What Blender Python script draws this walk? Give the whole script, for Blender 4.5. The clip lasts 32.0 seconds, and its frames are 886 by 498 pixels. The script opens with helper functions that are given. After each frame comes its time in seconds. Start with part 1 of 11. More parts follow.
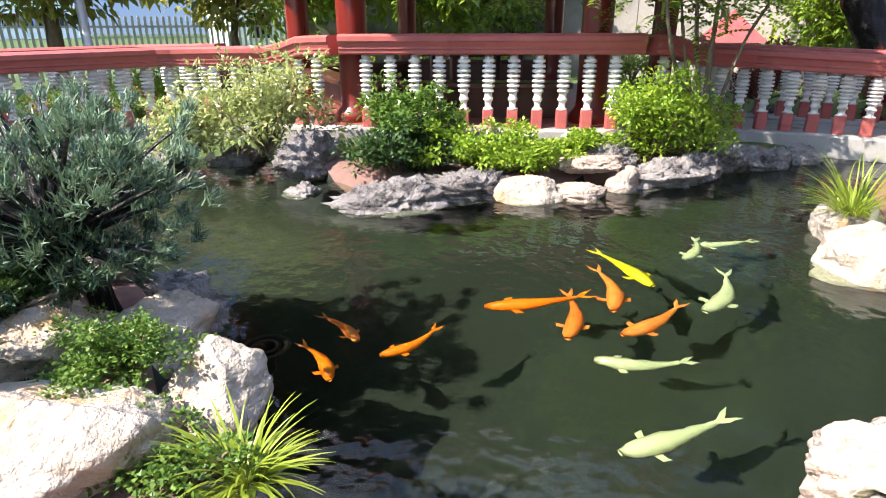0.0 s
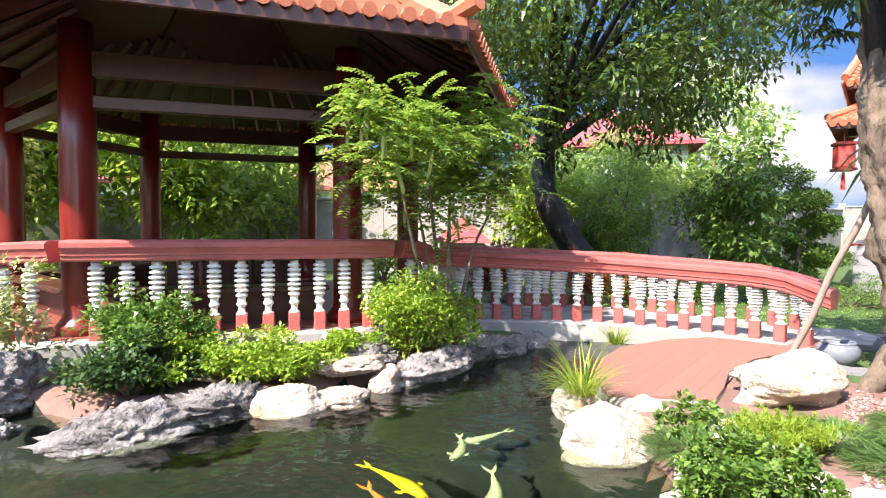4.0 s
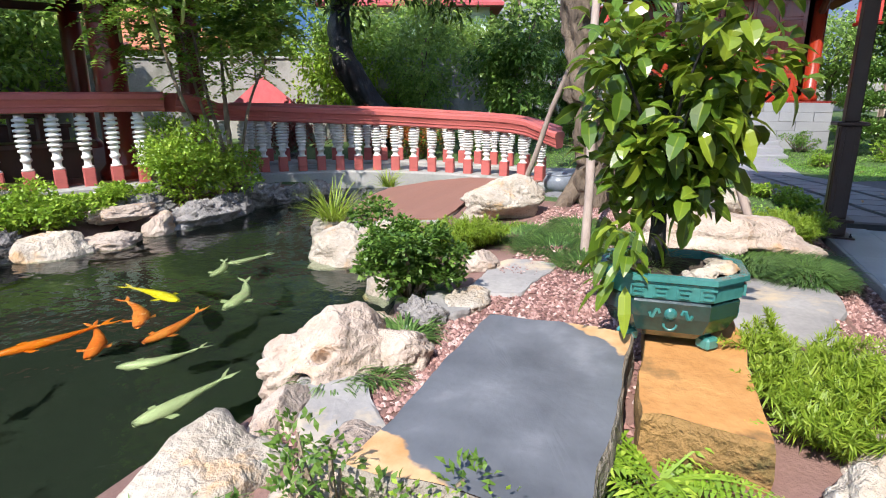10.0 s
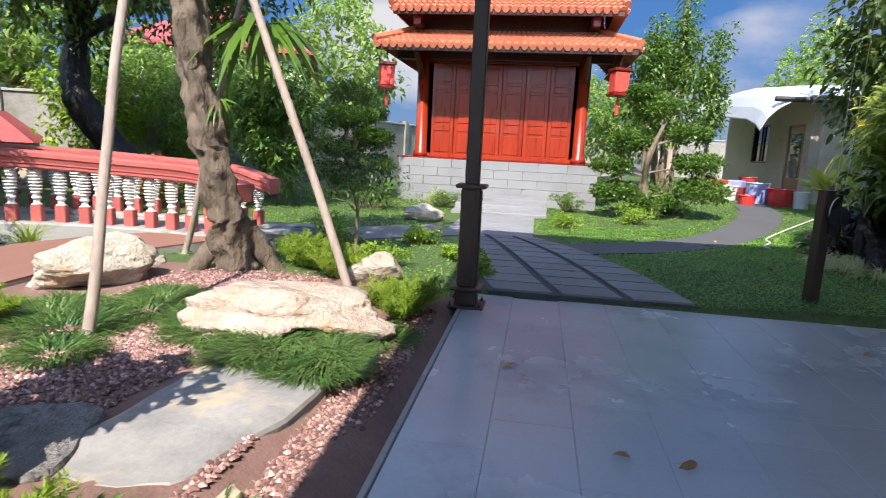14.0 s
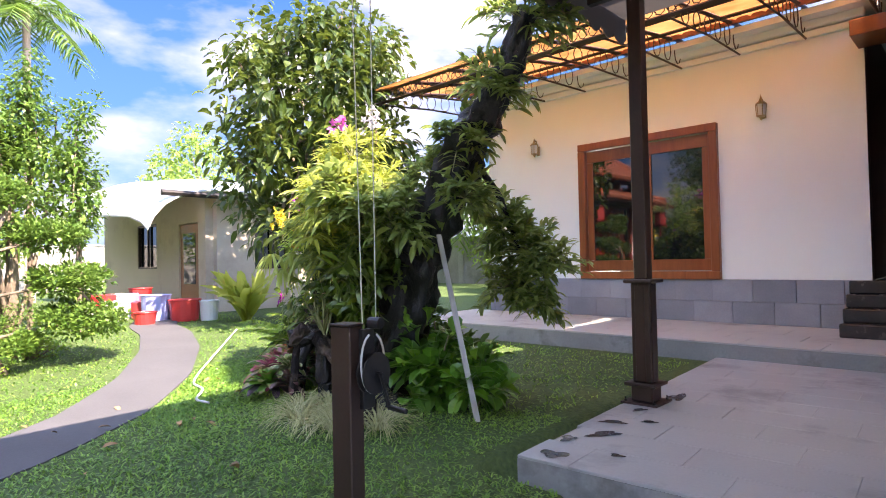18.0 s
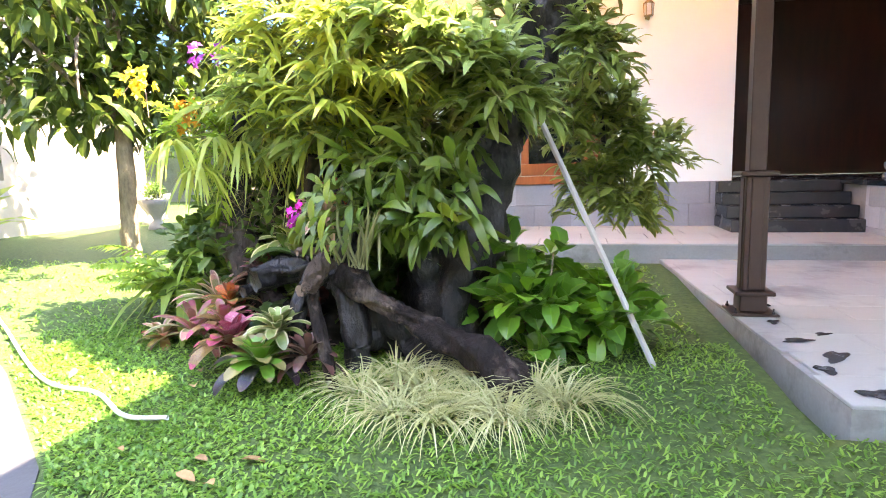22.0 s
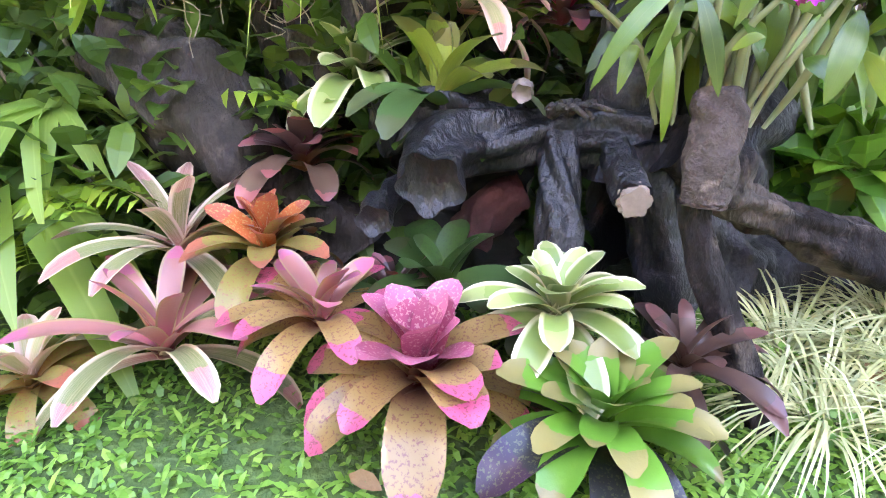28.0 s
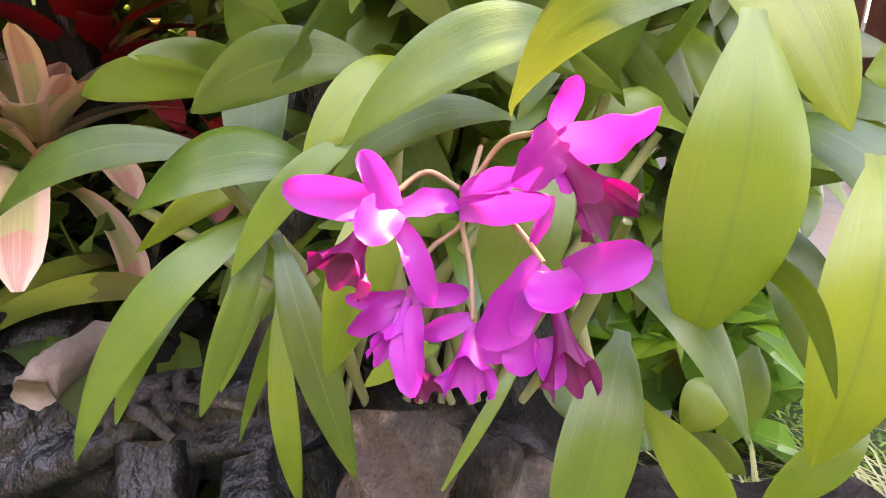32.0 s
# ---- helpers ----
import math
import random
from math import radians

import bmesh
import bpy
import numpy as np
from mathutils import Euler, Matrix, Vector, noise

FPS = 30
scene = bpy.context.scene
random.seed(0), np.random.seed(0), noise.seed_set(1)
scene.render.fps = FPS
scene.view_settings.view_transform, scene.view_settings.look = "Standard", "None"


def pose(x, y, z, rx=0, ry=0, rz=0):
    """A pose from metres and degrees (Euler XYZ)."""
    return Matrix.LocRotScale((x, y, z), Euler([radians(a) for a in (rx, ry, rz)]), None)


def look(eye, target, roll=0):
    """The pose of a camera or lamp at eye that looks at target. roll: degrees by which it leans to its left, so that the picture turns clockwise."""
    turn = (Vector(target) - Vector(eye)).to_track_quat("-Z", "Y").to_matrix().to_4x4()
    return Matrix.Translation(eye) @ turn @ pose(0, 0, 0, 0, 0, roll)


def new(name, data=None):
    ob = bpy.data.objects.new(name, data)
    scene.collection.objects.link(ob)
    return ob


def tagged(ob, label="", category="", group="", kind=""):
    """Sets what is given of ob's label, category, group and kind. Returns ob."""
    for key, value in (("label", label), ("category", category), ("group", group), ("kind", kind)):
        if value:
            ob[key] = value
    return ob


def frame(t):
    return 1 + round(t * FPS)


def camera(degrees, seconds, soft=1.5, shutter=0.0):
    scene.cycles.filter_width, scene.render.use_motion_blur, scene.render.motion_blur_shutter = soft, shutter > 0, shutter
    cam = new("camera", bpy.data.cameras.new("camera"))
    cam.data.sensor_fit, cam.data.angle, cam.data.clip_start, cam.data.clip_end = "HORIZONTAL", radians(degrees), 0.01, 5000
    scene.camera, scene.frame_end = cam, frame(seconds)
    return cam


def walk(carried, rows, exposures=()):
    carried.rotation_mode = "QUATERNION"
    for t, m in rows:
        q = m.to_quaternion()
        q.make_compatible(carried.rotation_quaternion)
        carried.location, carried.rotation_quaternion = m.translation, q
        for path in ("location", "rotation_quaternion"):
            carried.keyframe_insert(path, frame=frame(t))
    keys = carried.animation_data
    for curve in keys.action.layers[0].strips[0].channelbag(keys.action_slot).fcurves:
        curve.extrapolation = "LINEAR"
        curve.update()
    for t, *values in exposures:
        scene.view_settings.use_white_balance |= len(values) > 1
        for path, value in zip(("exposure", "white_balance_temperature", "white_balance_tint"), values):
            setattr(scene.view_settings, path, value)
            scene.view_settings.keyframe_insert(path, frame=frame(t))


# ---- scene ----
cam = camera(74.46, 32.0, soft=1.0, shutter=0.1)
PATH = [
    (0, (-0.078, -0.134, 1.493), (0.858, 1.481, 0.776), -0.2),
    (0.5, (-0.106, -0.111, 1.52), (0.81, 1.561, 0.915), 0.6),
    (1, (-0.102, -0.1, 1.516), (0.757, 1.641, 1.035), 0.7),
    (1.5, (-0.079, -0.079, 1.52), (0.75, 1.697, 1.122), 1.0),
    (2, (-0.085, -0.075, 1.499), (0.769, 1.703, 1.167), 0.6),
    (2.5, (-0.049, -0.026, 1.497), (0.949, 1.685, 1.218), 1.0),
    (3, (-0.045, -0.077, 1.527), (1.164, 1.501, 1.304), 0.7),
    (3.5, (0.005, -0.079, 1.547), (1.451, 1.294, 1.396), 0.4),
    (5.5, (0.137, 0.189, 1.742), (1.986, 0.95, 1.71), 1.0),
    (6, (0.172, 0.144, 1.685), (2.104, 0.655, 1.601), 1.1),
    (6.5, (0.157, 0.031, 1.675), (2.127, 0.336, 1.518), 1.4),
    (7, (0.087, -0.113, 1.608), (2.068, 0.034, 1.372), 1.1),
    (7.5, (-0.049, -0.332, 1.539), (1.925, -0.268, 1.224), 0.1),
    (8, (-0.068, -0.494, 1.478), (1.894, -0.424, 1.096), -0.7),
    (8.5, (-0.053, -0.622, 1.455), (1.89, -0.436, 1.02), -1.3),
    (9, (-0.083, -0.712, 1.423), (1.827, -0.353, 0.953), -1.0),
    (9.5, (-0.19, -0.836, 1.384), (1.667, -0.288, 0.883), -0.7),
    (10, (-0.248, -1.037, 1.393), (1.559, -0.355, 0.875), -0.0),
    (10.5, (-0.144, -1.282, 1.378), (1.628, -0.515, 0.858), 0.9),
    (11, (-0.057, -1.511, 1.353), (1.684, -0.676, 0.829), 1.6),
    (11.5, (-0.034, -1.82, 1.301), (1.669, -0.917, 0.769), 2.3),
    (12, (0.006, -2.067, 1.307), (1.674, -1.1, 0.774), 2.3),
    (12.5, (0.2, -2.287, 1.289), (1.876, -1.327, 0.77), 2.2),
    (13, (0.463, -2.521, 1.353), (2.218, -1.684, 0.884), 2.5),
    (13.5, (0.811, -2.897, 1.362), (2.685, -2.321, 0.968), 2.5),
    (14, (1.242, -3.257, 1.427), (3.189, -2.954, 1.087), 2.8),
    (14.5, (1.628, -3.424, 1.428), (3.61, -3.477, 1.164), 3.3),
    (15, (2.035, -3.571, 1.465), (3.993, -3.932, 1.275), 4.8),
    (17.5, (4.63, -4.265, 1.444), (6.123, -5.595, 1.481), 0.4),
    (18, (5.154, -4.271, 1.506), (6.527, -5.725, 1.547), -1.2),
    (18.5, (5.62, -4.268, 1.502), (6.849, -5.845, 1.533), -1.9),
    (19, (6.113, -4.34, 1.511), (7.17, -6.038, 1.541), -1.6),
    (19.5, (6.533, -4.318, 1.535), (7.432, -6.104, 1.562), -0.6),
    (20, (6.991, -4.308, 1.515), (7.761, -6.153, 1.538), 0.2),
    (20.5, (7.51, -4.42, 1.53), (8.212, -6.292, 1.53), 0.3),
    (21, (7.987, -4.369, 1.557), (8.624, -6.263, 1.472), -0.3),
    (21.5, (8.434, -4.409, 1.434), (8.999, -6.319, 1.257), -1.1),
    (22, (8.876, -4.415, 1.364), (9.316, -6.349, 1.1), -1.5),
    (22.5, (9.293, -4.398, 1.324), (9.573, -6.348, 0.98), -1.9),
    (23, (9.703, -4.564, 1.322), (9.797, -6.525, 0.943), -1.8),
    (23.5, (10.065, -4.711, 1.3), (9.956, -6.672, 0.924), -1.6),
    (24, (10.381, -4.905, 1.3), (10.073, -6.85, 0.953), -1.3),
    (24.5, (10.554, -5.181, 1.272), (10.132, -7.109, 0.947), -1.4),
    (26.5, (11.19, -6.203, 1.194), (10.37, -7.959, 0.7), 0.5),
    (27, (11.319, -6.43, 1.141), (10.535, -8.166, 0.53), 1.3),
    (27.5, (11.363, -6.563, 1.094), (10.651, -8.288, 0.376), 1.6),
    (28, (11.349, -6.651, 1.077), (10.727, -8.374, 0.274), 0.7),
    (28.5, (11.341, -6.677, 1.077), (10.732, -8.41, 0.285), -0.2),
    (29, (11.223, -6.692, 1.145), (10.58, -8.462, 0.472), -0.8),
    (29.5, (10.998, -6.785, 1.274), (10.321, -8.539, 0.591), -2.8),
    (30, (10.876, -6.888, 1.3), (10.091, -8.618, 0.677), -1.8),
    (30.5, (10.767, -7.013, 1.276), (9.868, -8.697, 0.68), -0.4),
    (31, (10.687, -7.099, 1.277), (9.705, -8.734, 0.673), 0.7),
    (31.5, (10.628, -7.156, 1.267), (9.627, -8.773, 0.648), 1.0),
    (32, (10.587, -7.2, 1.239), (9.587, -8.813, 0.61), 1.1),
]
EXPOSURES = [(0.0, 2.25, 7000, 18), (1.5, 2.58, 7050, 23), (3.5, 2.55, 7000, 21), (6.0, 1.85, 6900, 13), (8.0, 1.75, 6900, 16), (11.0, 1.58, 6300, 12), (13.0, 1.55, 6400, 10), (15.0, 2.3, 7100, 18), (18.0, 3.12, 7500, 27), (20.0, 4.05, 7900, 24), (23.0, 4.55, 8400, 21), (27.0, 4.9, 9300, 25), (28.0, 5.05, 7400, 28), (30.0, 5.3, 6800, 36), (31.0, 5.05, 9200, 32), (32.0, 4.6, 10000, 32)]
walk(cam, [(t, look(eye, target, roll)) for t, eye, target, roll in PATH], EXPOSURES)

# ---- light: clear sky with drifting cloud, and the sun ----
SUN_WAY = Vector((0.90, -0.05, -1.0)).normalized()
world = bpy.data.worlds.new("sky")
scene.world = world
world.use_nodes = True
wn, wl = world.node_tree.nodes, world.node_tree.links
sky = wn.new("ShaderNodeTexSky")
sky.sky_type = "NISHITA"
sky.sun_disc = False
sky.sun_elevation = math.asin(-SUN_WAY.z)
sky.sun_rotation = math.atan2(-SUN_WAY.x, -SUN_WAY.y)
sky.dust_density = 0.1
sky.ozone_density = 4.5
coord = wn.new("ShaderNodeTexCoord")
flat = wn.new("ShaderNodeMapping")
flat.inputs["Scale"].default_value = (1.0, 1.0, 3.2)
puff = wn.new("ShaderNodeTexNoise")
puff.inputs["Scale"].default_value = 2.1
puff.inputs["Detail"].default_value = 7.0
puff.inputs["Roughness"].default_value = 0.58
edge = wn.new("ShaderNodeValToRGB")
edge.color_ramp.elements[0].position, edge.color_ramp.elements[1].position = 0.53, 0.70
cloud = wn.new("ShaderNodeMix")
cloud.data_type = "RGBA"
cloud.inputs[7].default_value = (8.0, 8.3, 8.7, 1)
wl.new(coord.outputs["Generated"], flat.inputs[0])
wl.new(flat.outputs[0], puff.inputs["Vector"])
wl.new(puff.outputs["Fac"], edge.inputs[0])
wl.new(edge.outputs[0], cloud.inputs[0])
wl.new(sky.outputs[0], cloud.inputs[6])
wl.new(cloud.outputs[2], wn["Background"].inputs[0])
wn["Background"].inputs[1].default_value = 0.125
sun = new("sun", bpy.data.lights.new("sun", "SUN"))
sun.data.energy, sun.data.angle, sun.data.color = 2.7, radians(0.55), (1.0, 0.95, 0.86)
sun.matrix_world = look((0, 0, 40), Vector((0, 0, 40)) + SUN_WAY)

# ---- mesh tools ----
rng = np.random.default_rng(7)


class Geo:
    """Gathers vertices, faces and texture places of one mesh."""

    def __init__(self):
        self.v, self.f, self.uv, self.mi, self.n = [], [], [], [], 0

    def add(self, v, f, uv=None, mi=0):
        v = np.asarray(v, float).reshape(-1, 3)
        self.v.append(v)
        self.uv.append(np.zeros((len(v), 2)) if uv is None else np.asarray(uv, float))
        groups = [f] if isinstance(f, np.ndarray) else [np.array([q for q in f if len(q) == k]) for k in sorted({len(q) for q in f})]
        for g in groups:
            self.f.append(g + self.n)
            self.mi.append(np.full(len(g), mi))
        self.n += len(v)
        return self

    def box(self, x, y, z, sx, sy, sz, rz=0.0, bev=0.0, mi=0):
        """A block centred on x, y with its foot at z."""
        b, h = bev, (sx / 2, sy / 2)
        if b > 0:
            ring = [(-1, -1, 1, 0), (-1, -1, 0, 1), (-1, 1, 0, 1), (-1, 1, 1, 0), (1, 1, 1, 0), (1, 1, 0, 1), (1, -1, 0, 1), (1, -1, 1, 0)]
            order = [1, 2, 3, 4, 5, 6, 7, 0]
            base = [(a * (h[0] - b * p), c * (h[1] - b * q)) for a, c, p, q in ring]
            base = [base[i] for i in (0, 7, 6, 5, 4, 3, 2, 1)]
            inner = [(a * (1 - b / h[0]) if abs(a) == h[0] else a, c * (1 - b / h[1]) if abs(c) == h[1] else c) for a, c in base]
            v = [(a, c, z) for a, c in inner] + [(a, c, z + b) for a, c in base] + [(a, c, z + sz - b) for a, c in base] + [(a, c, z + sz) for a, c in inner]
            f = [list(range(7, -1, -1)), list(range(24, 32))]
            for k in range(3):
                f += [[k * 8 + i, k * 8 + (i + 1) % 8, k * 8 + 8 + (i + 1) % 8, k * 8 + 8 + i] for i in range(8)]
        else:
            v = [(a * h[0], c * h[1], z + d * sz) for d in (0, 1) for a, c in ((-1, -1), (1, -1), (1, 1), (-1, 1))]
            f = [[3, 2, 1, 0], [4, 5, 6, 7], [0, 1, 5, 4], [1, 2, 6, 5], [2, 3, 7, 6], [3, 0, 4, 7]]
        v = np.array(v)
        c, s = math.cos(radians(rz)), math.sin(radians(rz))
        v[:, :2] = v[:, :2] @ np.array([[c, s], [-s, c]]) + (x, y)
        return self.add(v, f, mi=mi)

    def tube(self, pts, radii, seg=8, cap=True, mi=0, squash=1.0):
        pts = np.asarray(pts, float)
        radii = np.broadcast_to(radii, len(pts))
        way = np.gradient(pts, axis=0)
        way /= np.linalg.norm(way, axis=1)[:, None] + 1e-9
        side = np.cross(way, (0, 0, 1.0))
        flat_ = np.linalg.norm(side, axis=1) < 0.2
        side[flat_] = np.cross(way[flat_], (0, 1.0, 0))
        for k in range(1, len(side)):
            if side[k] @ side[k - 1] < 0:
                side[k] *= -1
        side /= np.linalg.norm(side, axis=1)[:, None]
        up = np.cross(side, way)
        a = np.linspace(0, 2 * np.pi, seg, endpoint=False)
        v = pts[:, None] + radii[:, None, None] * (np.cos(a)[None, :, None] * side[:, None] + squash * np.sin(a)[None, :, None] * up[:, None])
        m = len(pts)
        i, j = np.meshgrid(np.arange(m - 1), np.arange(seg), indexing="ij")
        k = (j + 1) % seg
        f = np.stack([i * seg + j, i * seg + k, (i + 1) * seg + k, (i + 1) * seg + j], -1).reshape(-1, 4)
        uv = np.stack(np.broadcast_arrays(a[None, :] / 6.283, np.linspace(0, 1, m)[:, None]), -1).reshape(-1, 2)
        start = self.n
        self.add(v.reshape(-1, 3), f, uv, mi)
        if cap:
            self.f += [np.arange(seg)[None] + start, (np.arange(seg)[::-1] + (m - 1) * seg)[None] + start]
            self.mi += [np.array([mi]), np.array([mi])]
        return self

    def lathe(self, profile, seg=16, at=(0, 0, 0), mi=0):
        p = np.asarray(profile, float)
        a = np.linspace(0, 2 * np.pi, seg, endpoint=False)
        v = np.stack([p[:, None, 0] * np.cos(a), p[:, None, 0] * np.sin(a), np.repeat(p[:, 1:], seg, 1)], -1) + np.array(at)
        i, j = np.meshgrid(np.arange(len(p) - 1), np.arange(seg), indexing="ij")
        k = (j + 1) % seg
        f = np.stack([i * seg + j, i * seg + k, (i + 1) * seg + k, (i + 1) * seg + j], -1).reshape(-1, 4)
        return self.add(v.reshape(-1, 3), f, mi=mi)

    def prism(self, poly, z0, z1, mi=0):
        n = len(poly)
        v = [(x, y, z0) for x, y in poly] + [(x, y, z1) for x, y in poly]
        f = [list(range(n - 1, -1, -1)), list(range(n, 2 * n))] + [[i, (i + 1) % n, n + (i + 1) % n, n + i] for i in range(n)]
        return self.add(v, f, mi=mi)

    def mesh(self, name, smooth=False):
        me = bpy.data.meshes.new(name)
        v = np.concatenate(self.v)
        me.vertices.add(len(v))
        me.vertices.foreach_set("co", v.ravel())
        sizes = np.concatenate([np.full(len(f), f.shape[1]) for f in self.f])
        loops = np.concatenate([f.ravel() for f in self.f])
        me.loops.add(len(loops))
        me.loops.foreach_set("vertex_index", loops.astype(np.int32))
        me.polygons.add(len(sizes))
        me.polygons.foreach_set("loop_start", np.r_[0, np.cumsum(sizes)[:-1]].astype(np.int32))
        me.polygons.foreach_set("material_index", np.concatenate(self.mi).astype(np.int32))
        me.polygons.foreach_set("use_smooth", np.full(len(sizes), bool(smooth)))
        me.update(calc_edges=True)
        layer = me.uv_layers.new(name="along")
        layer.data.foreach_set("uv", np.concatenate(self.uv)[loops].ravel())
        return me


def part(name, geo, material, parent=None, label="", smooth=False):
    """One mesh object, under a thing or a part where one is given."""
    me = geo.mesh(name, smooth) if isinstance(geo, Geo) else geo
    for m in material if isinstance(material, (list, tuple)) else [material]:
        if m.name not in [s.name for s in me.materials if s]:
            me.materials.append(m)
    ob = new(name, me)
    if parent:
        ob.parent = parent
    if label:
        tagged(ob, label)
    return ob


def thing(name, label, category, at=(0, 0, 0), rz=0.0, group="", kind=""):
    ob = new(name)
    ob.empty_display_size = 0.1
    ob.matrix_basis = pose(*at, 0, 0, rz)
    return tagged(ob, label, category, group, kind)


def single(name, geo, material, label, category, at=(0, 0, 0), rz=0.0, group="", kind="", smooth=False):
    ob = part(name, geo, material, None, "", smooth)
    ob.matrix_basis = pose(*at, 0, 0, rz)
    return tagged(ob, label, category, group, kind)


def fbm(p, scale, seed=0.0, octaves=3):
    """Cheap smooth noise on an array of points, about -1 to 1."""
    p = np.asarray(p, float) * scale + seed * 17.31
    out, amp = np.zeros(len(p)), 1.0
    for k in range(octaves):
        q = p * (1.9 ** k) + k * 5.17
        out += amp * (np.sin(q[:, 0] * 1.7 + 1.3 * np.sin(q[:, 1] * 1.1 + q[:, 2])) + np.sin(q[:, 1] * 1.5 + 1.1 * np.sin(q[:, 2] * 1.3 + q[:, 0])) + np.sin(q[:, 2] * 1.6 + 1.2 * np.sin(q[:, 0] * 1.2 + q[:, 1]))) / 3
        amp *= 0.55
    return out


# ---- materials ----
def nodes_of(name):
    m = bpy.data.materials.new(name)
    m.use_nodes = True
    t = m.node_tree
    return m, t.nodes, t.links, t.nodes["Principled BSDF"]


def ramp_of(n, l, source, stops):
    r = n.new("ShaderNodeValToRGB")
    while len(r.color_ramp.elements) < len(stops):
        r.color_ramp.elements.new(0.5)
    for e, (p, c) in zip(r.color_ramp.elements, stops):
        e.position, e.color = p, (*c, 1)
    l.new(source, r.inputs[0])
    return r.outputs[0]


def blend(n, l, fac, a, b, mode="MIX"):
    m = n.new("ShaderNodeMix")
    m.data_type, m.blend_type = "RGBA", mode
    for socket, value in ((0, fac), (6, a), (7, b)):
        if isinstance(value, (int, float)):
            m.inputs[socket].default_value = value
        elif isinstance(value, tuple):
            m.inputs[socket].default_value = (*value, 1)
        else:
            l.new(value, m.inputs[socket])
    return m.outputs[2]


def noise_of(n, l, scale, detail=4.0, rough=0.55, stretch=None, coords="Object"):
    c = n.new("ShaderNodeTexCoord")
    t = n.new("ShaderNodeTexNoise")
    t.inputs["Scale"].default_value, t.inputs["Detail"].default_value, t.inputs["Roughness"].default_value = scale, detail, rough
    if stretch:
        mp = n.new("ShaderNodeMapping")
        mp.inputs["Scale"].default_value = stretch
        l.new(c.outputs[coords], mp.inputs[0])
        l.new(mp.outputs[0], t.inputs["Vector"])
    else:
        l.new(c.outputs[coords], t.inputs["Vector"])
    if coords == "Object":
        info = n.new("ShaderNodeObjectInfo")
        shift = n.new("ShaderNodeVectorMath")
        l.new(info.outputs["Location"], shift.inputs[1])
        l.new(c.outputs[coords], shift.inputs[0])
        l.new(shift.outputs[0], (mp.inputs[0] if stretch else t.inputs["Vector"]))
    return t.outputs["Fac"]


def bump_of(n, l, p, height, strength, distance=0.02):
    b = n.new("ShaderNodeBump")
    b.inputs["Strength"].default_value, b.inputs["Distance"].default_value = strength, distance
    l.new(height, b.inputs["Height"])
    l.new(b.outputs[0], p.inputs["Normal"])


def surface(name, dark, light, big=1.5, fine=30.0, rough=0.6, metal=0.0, bump=0.25, spread=0.1, stain=None, stretch=None, spec=0.5, coat=0.0, distance=0.01):
    """A plain worn surface: two tones at a large and a small scale, a stain, fine relief, and a tone of its own for each object."""
    m, n, l, p = nodes_of(name)
    a, b = noise_of(n, l, big, 5, 0.6, stretch), noise_of(n, l, fine, 4, 0.6, stretch)
    tone = ramp_of(n, l, a, [(0.3, dark), (0.7, light)])
    tone = blend(n, l, 0.35, tone, ramp_of(n, l, b, [(0.25, dark), (0.75, light)]))
    if stain:
        s = noise_of(n, l, big * 0.7 + 0.37, 6, 0.65)
        tone = blend(n, l, ramp_of(n, l, s, [(0.54, (0, 0, 0)), (0.68, (1, 1, 1))]), tone, stain)
    if spread:
        info = n.new("ShaderNodeObjectInfo")
        hsv = n.new("ShaderNodeHueSaturation")
        mr = n.new("ShaderNodeMapRange")
        mr.inputs[3].default_value, mr.inputs[4].default_value = 1 - spread, 1 + spread
        l.new(info.outputs["Random"], mr.inputs[0])
        l.new(mr.outputs[0], hsv.inputs["Value"])
        l.new(tone, hsv.inputs["Color"])
        tone = hsv.outputs[0]
    l.new(tone, p.inputs["Base Color"])
    rr = n.new("ShaderNodeMapRange")
    rr.inputs[3].default_value, rr.inputs[4].default_value = max(0.03, rough - 0.12), min(1, rough + 0.12)
    l.new(a, rr.inputs[0])
    l.new(rr.outputs[0], p.inputs["Roughness"])
    p.inputs["Metallic"].default_value = metal
    p.inputs["Specular IOR Level"].default_value = spec
    p.inputs["Coat Weight"].default_value = coat
    if bump:
        bump_of(n, l, p, b, bump, distance)
    return m


